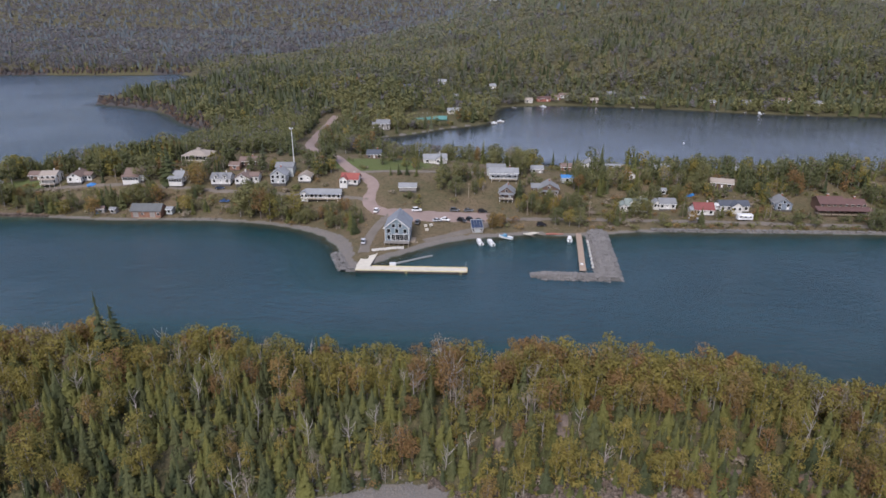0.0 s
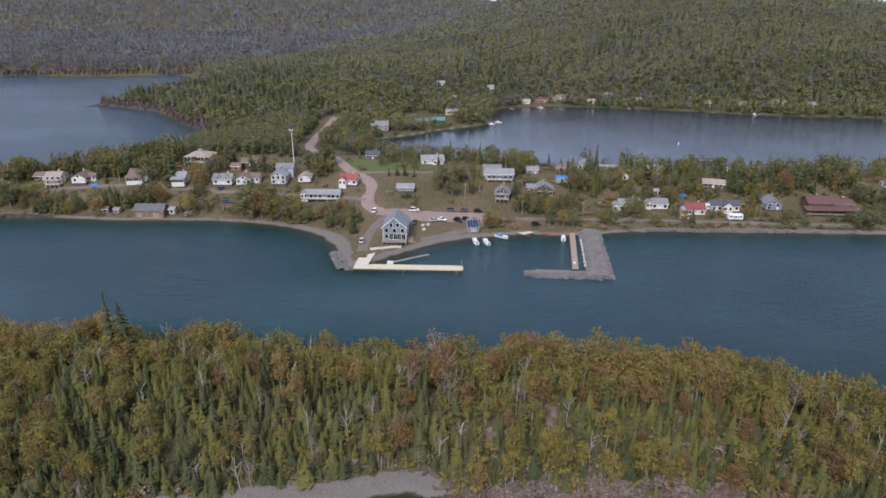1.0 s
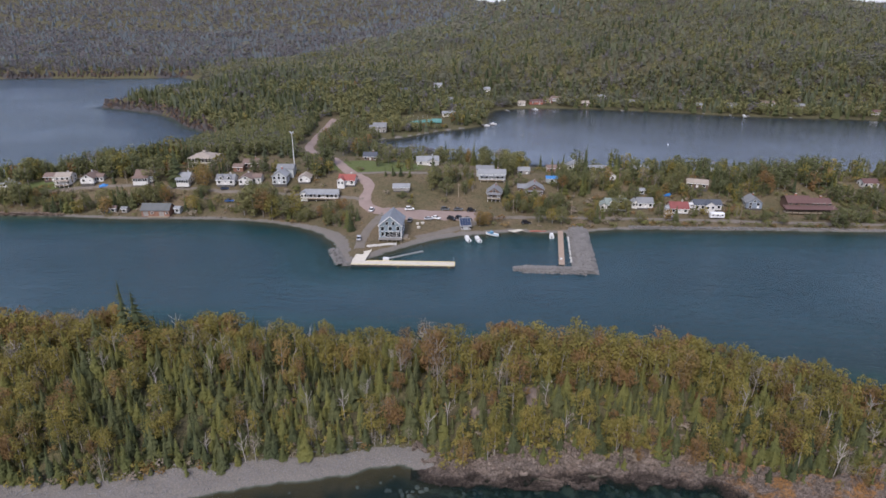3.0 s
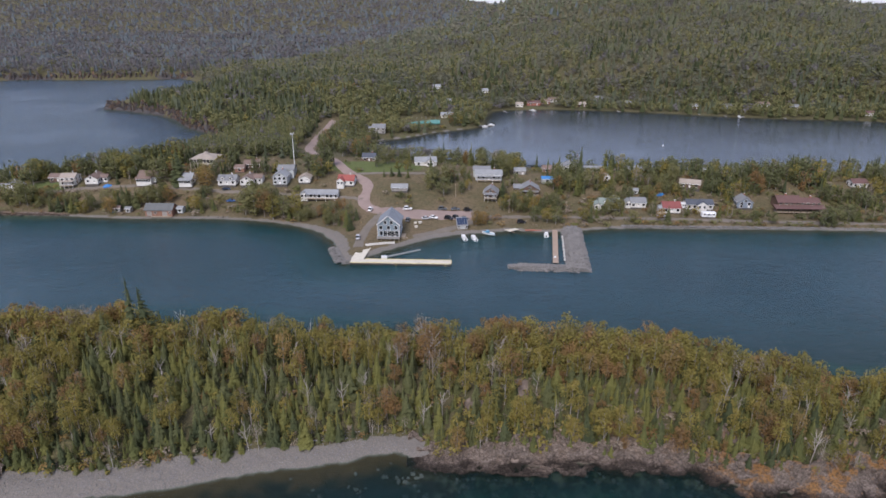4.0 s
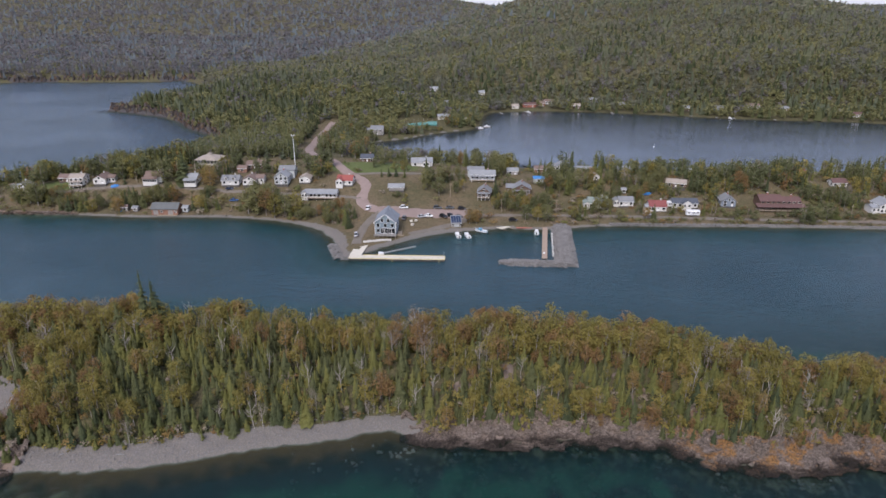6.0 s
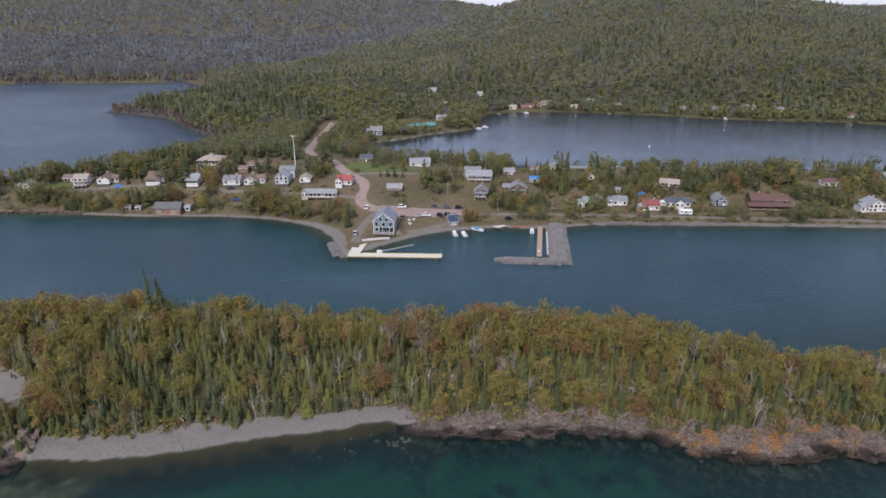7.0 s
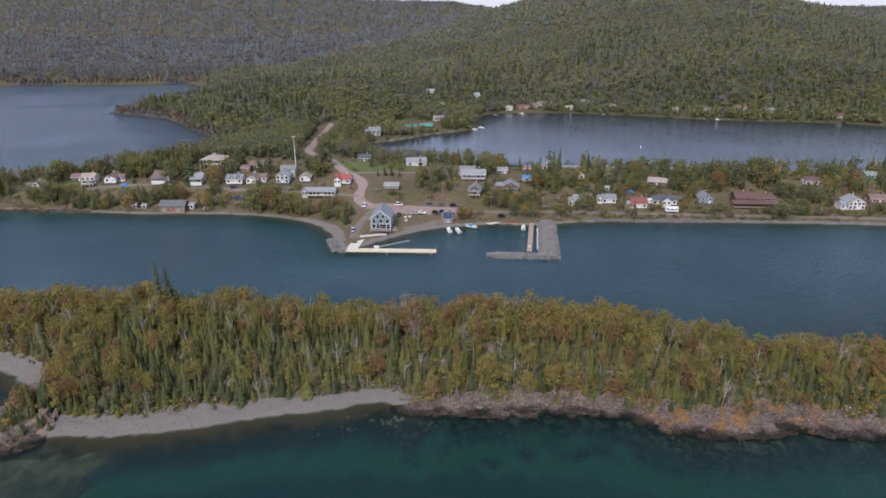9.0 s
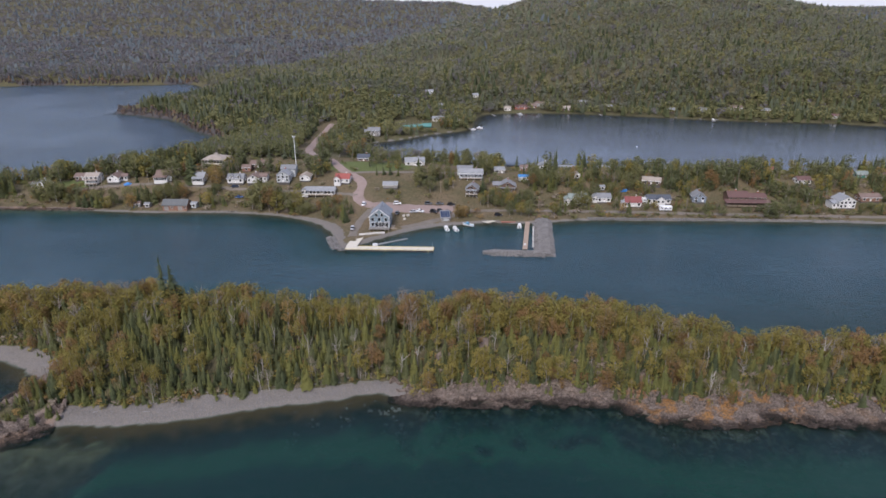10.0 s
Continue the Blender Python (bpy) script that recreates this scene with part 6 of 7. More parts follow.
def spread_out(shapes, places, r):
    """Many copies of the shapes as one set of arrays; places: x, y, z, height, width factor."""
    places = np.asarray(places)
    pick = r.randint(len(shapes), size=len(places))
    vs, fs, n = [], [], 0
    for k, (v, f) in enumerate(shapes):
        pl = places[pick == k]
        if not len(pl):
            continue
        a = r.uniform(0, 6.283, len(pl))
        c, s = np.cos(a)[:, None], np.sin(a)[:, None]
        h, w = pl[:, 3:4], pl[:, 3:4] * pl[:, 4:5]
        x = (v[None, :, 0] * c - v[None, :, 1] * s) * w + pl[:, 0:1]
        y = (v[None, :, 0] * s + v[None, :, 1] * c) * w + pl[:, 1:2]
        z = v[None, :, 2] * h + pl[:, 2:3]
        vs.append(np.stack([x, y, z], -1).reshape(-1, 3))
        fs.append((f[None] + (np.arange(len(pl)) * len(v))[:, None, None]).reshape(-1, f.shape[1]) + n)
        n += len(pl) * len(v)
    return np.concatenate(vs), np.concatenate(fs)


def wood(name, label, shapes, places, leaf, r, stem=None):
    """A stretch of woodland as stuff: crowns, and stems where they can be seen."""
    if not len(places):
        return
    if stem:
        state = r.get_state()
        v, f = spread_out([s[1] for s in shapes], places, r)
        ob = tagged(new(name, quads_mesh(name, v, f, leaf)), label, "trees", kind="stuff")
        r.set_state(state)
        v, f = spread_out([s[0] for s in shapes], places, r)
        st = new("stems", quads_mesh("stems", v, f, stem))
        st.parent = ob
        tagged(st, kind="stuff")
    else:
        v, f = spread_out(shapes, places, r)
        tagged(new(name, quads_mesh(name, v, f, leaf)), label, "trees", kind="stuff")


MESHES = {}


def tree(kind, shapes, leaf, stem, x, y, z, high, wide, r, label, group):
    """One tree of its own: an empty with trunk and crown; alike trees share their meshes."""
    k = r.randint(len(shapes))
    key = (kind, k, leaf.name)
    if key not in MESHES:
        MESHES[key] = (quads_mesh("trunk", *shapes[k][0], stem), quads_mesh("crown", *shapes[k][1], leaf))
    a = thing(kind, label, "tree", pose(x, y, z, 0, 0, r.uniform(0, 360)) @ Matrix.Diagonal((high * wide, high * wide, high, 1)), group)
    for nm, me_ in zip(("trunk", "crown"), MESHES[key]):
        ob = new(nm, me_)
        ob.parent = a


def free_of(x, y, gap, road_gap, south=0.0):
    """True where no house or road stands in the way."""
    ok = np.ones(len(x), bool)
    for fx, fy, hw, hd, turn in FOOT:
        c, s = math.cos(radians(turn)), math.sin(radians(turn))
        u, v = (x - fx) * c + (y - fy) * s, -(x - fx) * s + (y - fy) * c
        ok &= ~((np.abs(u) < hw + gap) & (v > -hd - 2.6 * gap) & (v < hd + gap))
    for line, half in ROAD_LINES:
        d = np.hypot(x[:, None] - line[None, :, 0], y[:, None] - line[None, :, 1]).min(1)
        ok &= d > half + road_gap
        if south:
            d = np.hypot(x[:, None] - line[None, :, 0], y[:, None] + south - line[None, :, 1]).min(1)
            ok &= d > half + road_gap
    return ok


# island woods
def island_trees():
    r = np.random.RandomState(4)
    gap = 2.25
    xs, ys = np.meshgrid(np.arange(-200, 195, gap), np.arange(66, 158, gap))
    x = (xs + r.uniform(-0.9, 0.9, xs.shape)).ravel()
    y = (ys + r.uniform(-0.8, 0.8, ys.shape)).ravel()
    d, _ = shores(x, y)
    shore_s = np.interp(x, (-130, -93, -58, -33, -4, 13, 64, 98, 165), (100, 83, 85, 92, 97, 93, 91, 83, 80))
    shore_n = np.interp(x, (-150, -89, -38, 29, 75, 90, 104, 142, 165), (152, 155, 147, 144, 139, 130, 124, 119, 116))
    deep = (y - shore_s) / (shore_n - shore_s)
    south = deep < 0.5
    edge = np.where(south & (x < 4) & (x > -92), 5.0 + 2.5 * bell(x, y, -60, 88, 25, 8), np.where(south & (x >= 4), 2.5 + 1.9 * step(60, 72, x) - 0.6 * step(116, 128, x), 2.0))
    edge = np.where(x < -100, np.where(y < 110, 9, 8.5), edge) + 1.4 * waves(x, y, 12, 15) * south
    bald = waves(x, y, 17, 16) + 0.6 * waves(x, y, 7, 17) > np.where(x > 10, 1.0, 1.45)
    ok = (d > edge) & (r.rand(len(x)) > 0.08) & ~(bald & (deep < 0.6))
    ok |= (bell(x, y, -101, 98, 5, 6) > 0.5) & (d > 4)
    x, y, d, deep, edge = x[ok], y[ok], d[ok], deep[ok], edge[ok]
    mixv = waves(x, y, 24, 18) + 0.75 * r.randn(len(x))
    back = step(0.45, 0.85, deep)
    broad = mixv + 0.5 * back + 0.3 * step(0, 60, x) + 1.0 * step(-90, -96, x) - 0.45 * step(10, -50, x) > 0.6
    z = surface(x, y)
    tall = r.rand(len(x))
    high = np.where(broad, 5.6 + 4.8 * tall, 3.4 + 5.4 * tall ** 1.6) + back * np.where(broad, 4.2, 3.6)
    high *= 1 - 0.08 * step(70, 110, x) - 0.3 * (d < edge + 2.5) * r.rand(len(x))
    tone = 0.8 * waves(x, y, 11, 19) + 0.9 * r.randn(len(x))
    wide = r.uniform(0.74, 1.1, len(x)) * np.where(broad, 1.0, 1.2)
    kind = np.where(broad, np.where(tone > 1.1, 4, np.where(tone > 0.7, 3, np.where(tone < -1.3, 5, 2))), np.where(tone + 0.6 * step(10, 60, x) > 0.2, 1, 0))
    kind = np.where(r.rand(len(x)) < 0.032, 6, kind)
    looks = {0: ("spruce", NEAR_SPRUCE, SPRUCE, BARK, "dark green spruce on the island"), 1: ("fir", NEAR_SPRUCE, FIR, BARK, "yellow-green balsam fir on the island"),
             2: ("birch", NEAR_BROAD, OLIVE, PALE_BARK, "olive-green birch on the island"), 3: ("birch", NEAR_BROAD, GOLD, PALE_BARK, "birch turning gold on the island"),
             4: ("maple", NEAR_BROAD, RUST, BARK, "rust-brown autumn maple on the island"), 5: ("bare_birch", BARE_BROAD, TWIGS, PALE_BARK, "nearly bare grey birch on the island")}
    order = np.argsort(y)
    spent = {}
    rest = {}
    for i in order:
        k = int(kind[i])
        if k == 6:
            key = ("snag", i % 6)
            if key not in MESHES:
                MESHES[key] = quads_mesh("dead_tree", *SNAGS[i % 6], DEAD_WOOD)
            ob = new("dead_tree", MESHES[key])
            ob.matrix_basis = pose(x[i], y[i], z[i], r.uniform(-5, 5), r.uniform(-5, 5), r.uniform(0, 360)) @ Matrix.Scale(5.5 + 4 * r.rand() + 2.5 * back[i], 4)
            tagged(ob, "bleached dead tree with bare limbs", "tree", "dead trees")
            continue
        nm, shapes, leaf, stem, lab = looks[k]
        if spent.get(k, 0) < 150 and -125 < x[i] < 150:
            spent[k] = spent.get(k, 0) + 1
            tree(nm, shapes, leaf, stem, x[i], y[i], z[i], high[i], wide[i], r, lab, "island trees")
        else:
            rest.setdefault(k, []).append((x[i], y[i], z[i], high[i], wide[i]))
    for k, pl in sorted(rest.items()):
        nm, shapes, leaf, stem, lab = looks[k]
        wood("island_wood", "island wood of " + leaf.name.replace("_", " "), BACK_BROAD if shapes is NEAR_BROAD else shapes, pl, leaf, r, stem)
    # the two tall old spruces on the north shore
    for px, py, h, w in ((-80.3, 131, 23.5, 1.0), (-77.6, 131.8, 20.5, 1.0), (-90.0, 133, 15, 1.0)):
        tree("tall_spruce", NEAR_SPRUCE, SPRUCE, BARK, px, py, level(px, py), h, w, r, "tall dark spruce above the island wood", "tall spruces")


island_trees()


# village trees, clump by clump
CLUMPS = []


def clump(x, y, half_x, half_y, count, conifers, low, high):
    """A clump of trees or shrubs: place, half widths, count, share of conifers, lowest and highest in metres."""
    CLUMPS.append((x, y, half_x, half_y, count, conifers, low, high))


clump(-160, 283, 14, 5, 24, 0.4, 4, 7)
clump(-140, 287, 8, 4, 10, 0.1, 5, 7)
clump(-112, 280, 8, 4, 10, 0.5, 3, 5)
clump(-86, 283, 8, 8, 24, 0.1, 5, 8)
clump(-62, 268, 10, 5, 18, 0.1, 2.5, 4.5)
clump(-47, 263, 6, 9, 22, 0.1, 3, 5.5)
clump(-37, 256, 3, 8, 10, 0.9, 5, 8)
clump(-213, 292, 12, 7, 26, 0.3, 4, 7)
clump(-250, 292, 15, 9, 46, 0.4, 5, 9)
clump(-190, 284, 14, 5, 16, 0.1, 2, 4)
clump(-118, 291, 5, 2, 5, 0.2, 2, 4)
clump(-232, 320, 30, 9, 60, 0.4, 6, 10)
clump(-175, 322, 32, 10, 90, 0.45, 6, 10)
clump(-150, 330, 14, 9, 40, 0.5, 7, 11)
clump(-105, 318, 12, 7, 24, 0.2, 5, 8)
clump(-62, 313, 7, 10, 26, 0.1, 6, 9)
clump(-14, 311, 4, 3, 5, 0.3, 5, 7)
clump(5, 299, 6, 4, 9, 0.1, 5, 7.5)
clump(17, 292, 3, 2, 4, 0.1, 4, 5)
clump(-15, 281, 4, 1.5, 6, 0, 1.5, 2.5)
clump(-18, 336, 16, 6, 18, 0.2, 5, 8)
clump(14, 341, 12, 8, 22, 0.4, 6, 10)
clump(-50, 345, 8, 10, 20, 0.3, 6, 9)
clump(24, 261, 4, 4, 12, 0, 3.5, 5.5)
clump(48, 277, 15, 6, 44, 0.05, 4, 7)
clump(85, 270, 11, 5, 34, 0.3, 4, 7)
clump(110, 284, 4, 4, 9, 0.3, 5, 8)
clump(38, 320, 14, 12, 50, 0.3, 6, 9)
clump(72, 300, 18, 10, 70, 0.4, 6, 9)
clump(108, 301, 22, 12, 110, 0.35, 6, 9.5)
clump(150, 307, 25, 10, 90, 0.3, 6, 9)
clump(188, 303, 24, 12, 120, 0.3, 6, 9.5)
clump(235, 298, 20, 14, 95, 0.35, 6, 9)
clump(290, 292, 30, 22, 150, 0.4, 6, 10)
clump(100, 338, 26, 7, 50, 0.5, 6, 11)
clump(150, 339, 30, 7, 60, 0.4, 6, 10)
clump(210, 339, 35, 7, 75, 0.5, 6, 11)
clump(275, 335, 35, 10, 90, 0.5, 6, 11)
clump(120, 262, 22, 1.5, 30, 0, 0.8, 1.6)
clump(152, 264, 6, 2.5, 12, 0, 2.5, 4)
clump(184, 264, 12, 2.5, 16, 0.1, 2, 4)
clump(215, 262, 25, 3, 40, 0.05, 1.5, 4)
clump(262, 262, 18, 6, 40, 0.2, 3, 6)
clump(60, 275, 6, 4, 10, 0, 2, 4)
clump(150, 288, 5, 5, 12, 0.4, 4, 7)
clump(205, 285, 8, 6, 24, 0.2, 4, 7)
clump(-40, 452, 10, 6, 12, 0.2, 6, 9)
clump(96, 288, 10, 4, 22, 0.2, 4, 6)
clump(112, 290, 9, 4, 20, 0.3, 4, 7)
clump(128, 291, 10, 4, 22, 0.2, 4, 6)
clump(148, 294, 8, 5, 20, 0.3, 5, 8)
clump(168, 293, 9, 4, 20, 0.2, 4, 7)
clump(126, 270, 5, 3, 8, 0.3, 2, 4)
clump(110, 272, 4, 2, 6, 0.3, 3, 5)
clump(145, 273, 4, 5, 10, 0.2, 2, 5)
clump(166, 270, 6, 2, 8, 0, 2, 3)
clump(196, 272, 6, 3, 10, 0.1, 2, 4)
clump(222, 280, 8, 8, 26, 0.3, 4, 7)
clump(245, 268, 8, 3, 12, 0.1, 2, 4)
clump(270, 280, 14, 12, 50, 0.4, 5, 8)
clump(40, 296, 8, 6, 14, 0.2, 4, 6)
clump(18, 304, 7, 4, 8, 0.2, 4, 6)
clump(-120, 310, 10, 5, 18, 0.3, 4, 7)
clump(-165, 310, 12, 5, 22, 0.4, 5, 8)
clump(-205, 318, 12, 6, 26, 0.5, 6, 9)
clump(-90, 312, 8, 5, 14, 0.2, 5, 8)
clump(-140, 308, 5, 4, 8, 0.4, 5, 8)
clump(-24, 482, 8, 4, 10, 0.1, 2.5, 4)
clump(-2, 497, 12, 4, 16, 0.1, 2, 3.2)
clump(18, 512, 7, 5, 10, 0.1, 5, 8)
clump(30, 530, 6, 9, 16, 0.3, 5, 9)
clump(-64, 474, 6, 9, 16, 0.2, 5, 8)
clump(-70, 425, 8, 16, 26, 0.3, 5, 8)
clump(-52, 408, 7, 12, 20, 0.2, 6, 9)


def village_trees():
    r = np.random.RandomState(12)
    looks = {"c": ("spruce", NEAR_SPRUCE, SPRUCE, BARK, "dark green spruce in the village"), "f": ("fir", MID_SPRUCE, FIR, BARK, "green fir in the village"), "o": ("poplar", VILLAGE_BROAD, ASPEN, PALE_BARK, "grey-green poplar in the village"),
             "p": ("birch", VILLAGE_BROAD, OLIVE, PALE_BARK, "olive-green birch in the village"), "t": ("bare_birch", BARE_BROAD, TWIGS, PALE_BARK, "nearly bare grey birch in the village"),
             "g": ("alder", VILLAGE_BROAD, GOLD, PALE_BARK, "alder turning gold in the village"), "r": ("maple", VILLAGE_BROAD, RUST, BARK, "rust-coloured maple in the village")}
    mid = {"c": MID_SPRUCE, "f": MID_SPRUCE, "o": MID_BROAD, "p": MID_BROAD, "t": BARE_BROAD, "g": MID_BROAD, "r": MID_BROAD}
    rest, singles = {}, 0
    for cx, cy, rx, ry, n, share, lo, hi in CLUMPS:
        n = round(n * (0.75 if cx > 60 and 294 < cy < 315 else 0.5 if cx > 90 and cy > 334 else 0.35 if abs(cx) < 62 and 330 < cy < 346 else 0.6 if 20 < cx < 80 and cy > 295 else 1.1))
        a, q = r.uniform(0, 6.283, n), np.sqrt(r.rand(n))
        x, y = cx + rx * q * np.cos(a), cy + ry * q * np.sin(a)
        _, d = shores(x, y)
        ok = free_of(x, y, 1.2 if cy < 296 else 1.8, 0.8) & (d > 2.5)
        for i in np.where(ok)[0]:
            con = r.rand() < share + (0.12 if cx > 60 else 0.0)
            k = ("c" if r.rand() < 0.6 else "f") if con else ("o" if (u := r.rand()) < 0.74 else "p" if u < 0.85 else "g" if u < 0.88 else "r" if u < 0.93 else "t")
            z, high, wide = level(x[i], y[i]), r.uniform(lo * 0.75, hi) * (1.3 if cx > 60 else 1.45), r.uniform(0.75, 1.1) * (1.0 if hi > 4.5 else 1.5)
            if (y[i] < 303 and singles < 420) or abs(x[i]) < 40 and y[i] < 350 and singles < 480:
                singles += 1
                nm, shapes, leaf, stem, lab = looks[k]
                tree(nm if hi > 3 else "shrub", shapes, leaf, stem, x[i], y[i], z, high, wide, r, lab if hi > 3 else lab.replace("poplar", "willow shrub").replace("alder", "willow shrub").replace("maple", "shrub"), "village trees")
            else:
                rest.setdefault(k, []).append((x[i], y[i], z, high, wide))
    for k, pl in sorted(rest.items()):
        wood("village_wood", "trees among the cottages, " + looks[k][2].name.replace("_", " "), mid[k], pl, looks[k][2], r, looks[k][3])


village_trees()


# trees that stand alone or can be told apart
SINGLE = []


def lone_tree(sort, x, y, high):
    SINGLE.append((sort, x, y, high))


lone_tree("poplar", -1, 291, 11.9)
lone_tree("poplar", 6, 286, 10.8)
lone_tree("poplar", 15, 289, 6.9)
lone_tree("spruce", -26, 304, 5.2)
lone_tree("spruce", -22, 304, 6.5)
lone_tree("spruce", -18, 304, 5.8)
lone_tree("fir", -13, 303, 5.8)
lone_tree("alder", 21, 256, 8.3)
lone_tree("spruce", 36, 288, 10.6)
lone_tree("poplar", -26, 326, 10.2)
lone_tree("poplar", -16, 324, 7.5)
lone_tree("poplar", -9, 386, 10)
lone_tree("spruce", 6, 381, 13.4)
lone_tree("poplar", 30, 392, 12.1)
lone_tree("poplar", 50, 362, 11.3)
lone_tree("spruce", -187, 279, 9.1)
lone_tree("spruce", -183, 278, 7.9)
lone_tree("fir", -180, 278, 8.5)
lone_tree("spruce", -177, 278, 9.7)
lone_tree("poplar", -174, 277, 7.3)
lone_tree("alder", -160, 276, 9.1)
lone_tree("spruce", -159, 283, 9.2)
lone_tree("spruce", -157, 284, 10.5)
lone_tree("spruce", -154, 283, 11.1)
lone_tree("poplar", -148, 284, 9.3)
lone_tree("poplar", -144, 284, 10.5)
lone_tree("poplar", -139, 284, 9.2)
lone_tree("maple", -134, 285, 9.3)
lone_tree("spruce", -122, 278, 9.1)
lone_tree("poplar", -118, 277, 9.1)
lone_tree("poplar", -119, 293, 4.4)
lone_tree("spruce", -97, 277, 6.7)
lone_tree("poplar", -92, 273, 13.8)
lone_tree("poplar", -87, 272, 16.1)
lone_tree("maple", -82, 270, 14.9)
lone_tree("poplar", -77, 267, 13.6)
lone_tree("poplar", -72, 268, 11.8)
lone_tree("poplar", -67, 270, 12.5)
lone_tree("alder", -119, 298, 11.5)
lone_tree("spruce", -136, 301, 16)
lone_tree("spruce", -134, 301, 18.6)
lone_tree("poplar", -145, 301, 14.1)
lone_tree("poplar", -149, 302, 12.9)
lone_tree("spruce", -167, 301, 7.1)
lone_tree("poplar", -174, 307, 13.7)
lone_tree("poplar", -170, 306, 15)
lone_tree("poplar", -163, 305, 15.5)
lone_tree("poplar", -158, 305, 14.2)
lone_tree("poplar", -214, 304, 14.9)
lone_tree("poplar", -219, 304, 16.2)
lone_tree("poplar", -212, 287, 14.3)
lone_tree("poplar", -207, 285, 12.4)
lone_tree("alder", -201, 289, 7.5)
lone_tree("poplar", -197, 291, 6.9)
lone_tree("spruce", -192, 279, 7.3)
lone_tree("spruce", 76, 262, 10.4)
lone_tree("poplar", 73, 262, 7.5)
lone_tree("fir", 79, 263, 8.1)
lone_tree("poplar", 90, 275, 9.6)
lone_tree("poplar", 93, 274, 7.8)
lone_tree("spruce", 113, 262, 8.7)
lone_tree("fir", 140, 268, 7.7)
lone_tree("alder", 152, 262, 9)
lone_tree("poplar", 154, 261, 7.5)
lone_tree("poplar", 162, 260, 6.3)
lone_tree("poplar", 176, 262, 5.8)
lone_tree("poplar", 185, 257, 9.1)
lone_tree("poplar", 189, 257, 9.7)
lone_tree("poplar", 199, 262, 9.9)
lone_tree("fir", 204, 263, 7.6)
lone_tree("poplar", 208, 258, 5.7)
lone_tree("maple", 167, 291, 11.9)
lone_tree("maple", 169, 290, 10)
lone_tree("spruce", 82, 321, 11.5)
lone_tree("spruce", 99, 319, 9.1)
lone_tree("spruce", 121, 366, 8.4)
lone_tree("poplar", 96, 262, 6.4)
lone_tree("poplar", 106, 265, 5.9)
lone_tree("alder", 110, 264, 6.4)
lone_tree("poplar", 125, 264, 4.7)
lone_tree("maple", 134, 268, 5.3)
lone_tree("spruce", -31, 374, 11.0)
lone_tree("poplar", -27, 377, 10.0)
lone_tree("poplar", -19, 373, 9.5)
lone_tree("poplar", -31, 318, 7.0)
lone_tree("fir", -20, 319, 6.5)
lone_tree("spruce", -1, 302, 13.0)
lone_tree("poplar", 59, 259, 9.5)
lone_tree("poplar", 55, 260, 8.0)
lone_tree("poplar", 49, 261, 8.5)
lone_tree("spruce", 102, 328, 11.0)
lone_tree("spruce", 113, 336, 9.0)
lone_tree("spruce", 211, 336, 14.0)
lone_tree("spruce", 221, 330, 12.0)
lone_tree("spruce", 85, 333, 14.0)
lone_tree("poplar", 12, 369, 9.0)


def single_trees():
    r = np.random.RandomState(91)
    looks = {"spruce": ("spruce", NEAR_SPRUCE, SPRUCE, BARK, "dark green spruce beside the cottages"), "fir": ("fir", NEAR_SPRUCE, FIR, BARK, "green fir beside the cottages"), "poplar": ("poplar", VILLAGE_BROAD, OLIVE, PALE_BARK, "olive-green poplar beside the cottages"),
             "alder": ("alder", VILLAGE_BROAD, GOLD, PALE_BARK, "alder turning gold beside the cottages"), "maple": ("maple", VILLAGE_BROAD, RUST, BARK, "rust-coloured maple beside the cottages")}
    for k, x, y, high in SINGLE:
        if not free_of(np.array([float(x)]), np.array([float(y)]), 0.1, 0.0)[0]:
            continue
        nm, shapes, leaf, stem, lab = looks[k]
        if k == "poplar" and r.rand() < 0.8:
            leaf, lab = ASPEN, "grey-green poplar beside the cottages"
        tree(nm, shapes, leaf, stem, x, y, level(x, y), high, r.uniform(1.05, 1.4), r, lab, "village trees")


single_trees()


def brush():
    """Low scrub over the village slopes and along the shores, too thick to count."""
    r = np.random.RandomState(55)
    n = 10500
    x, y = r.uniform(-260, 330, n), r.uniform(255, 342, n)
    _, d = shores(x, y)
    thick = waves(x, y, 24, 71) + 0.6 * waves(x, y, 9, 72) + 1.05 * step(45, 80, x) + 0.45 * step(-60, -120, x) + 0.3 * step(12, 4, d) * step(60, 80, np.abs(x - 0)) - 0.9 * bell(x, y, 0, 290, 35, 18)
    ok = (d > 2.2) & (thick > 0.55) & free_of(x, y, 0.6, 0.6)
    x, y = x[ok], y[ok]
    pl = np.stack([x, y, surface(x, y) - 0.15, 0.5 + 2.6 * r.rand(len(x)) ** 1.7, r.uniform(0.9, 2.0, len(x))], 1)
    pick = r.rand(len(x))
    for lo, hi, leaf in ((0, 0.46, ASPEN), (0.46, 0.53, GOLD), (0.53, 0.7, FIR), (0.7, 0.78, RUST), (0.78, 1.0, TWIGS)):
        wood("scrub", "low scrub on the village slopes, " + leaf.name.replace("_", " "), BUSH, pl[(pick >= lo) & (pick < hi)], leaf, r)


brush()


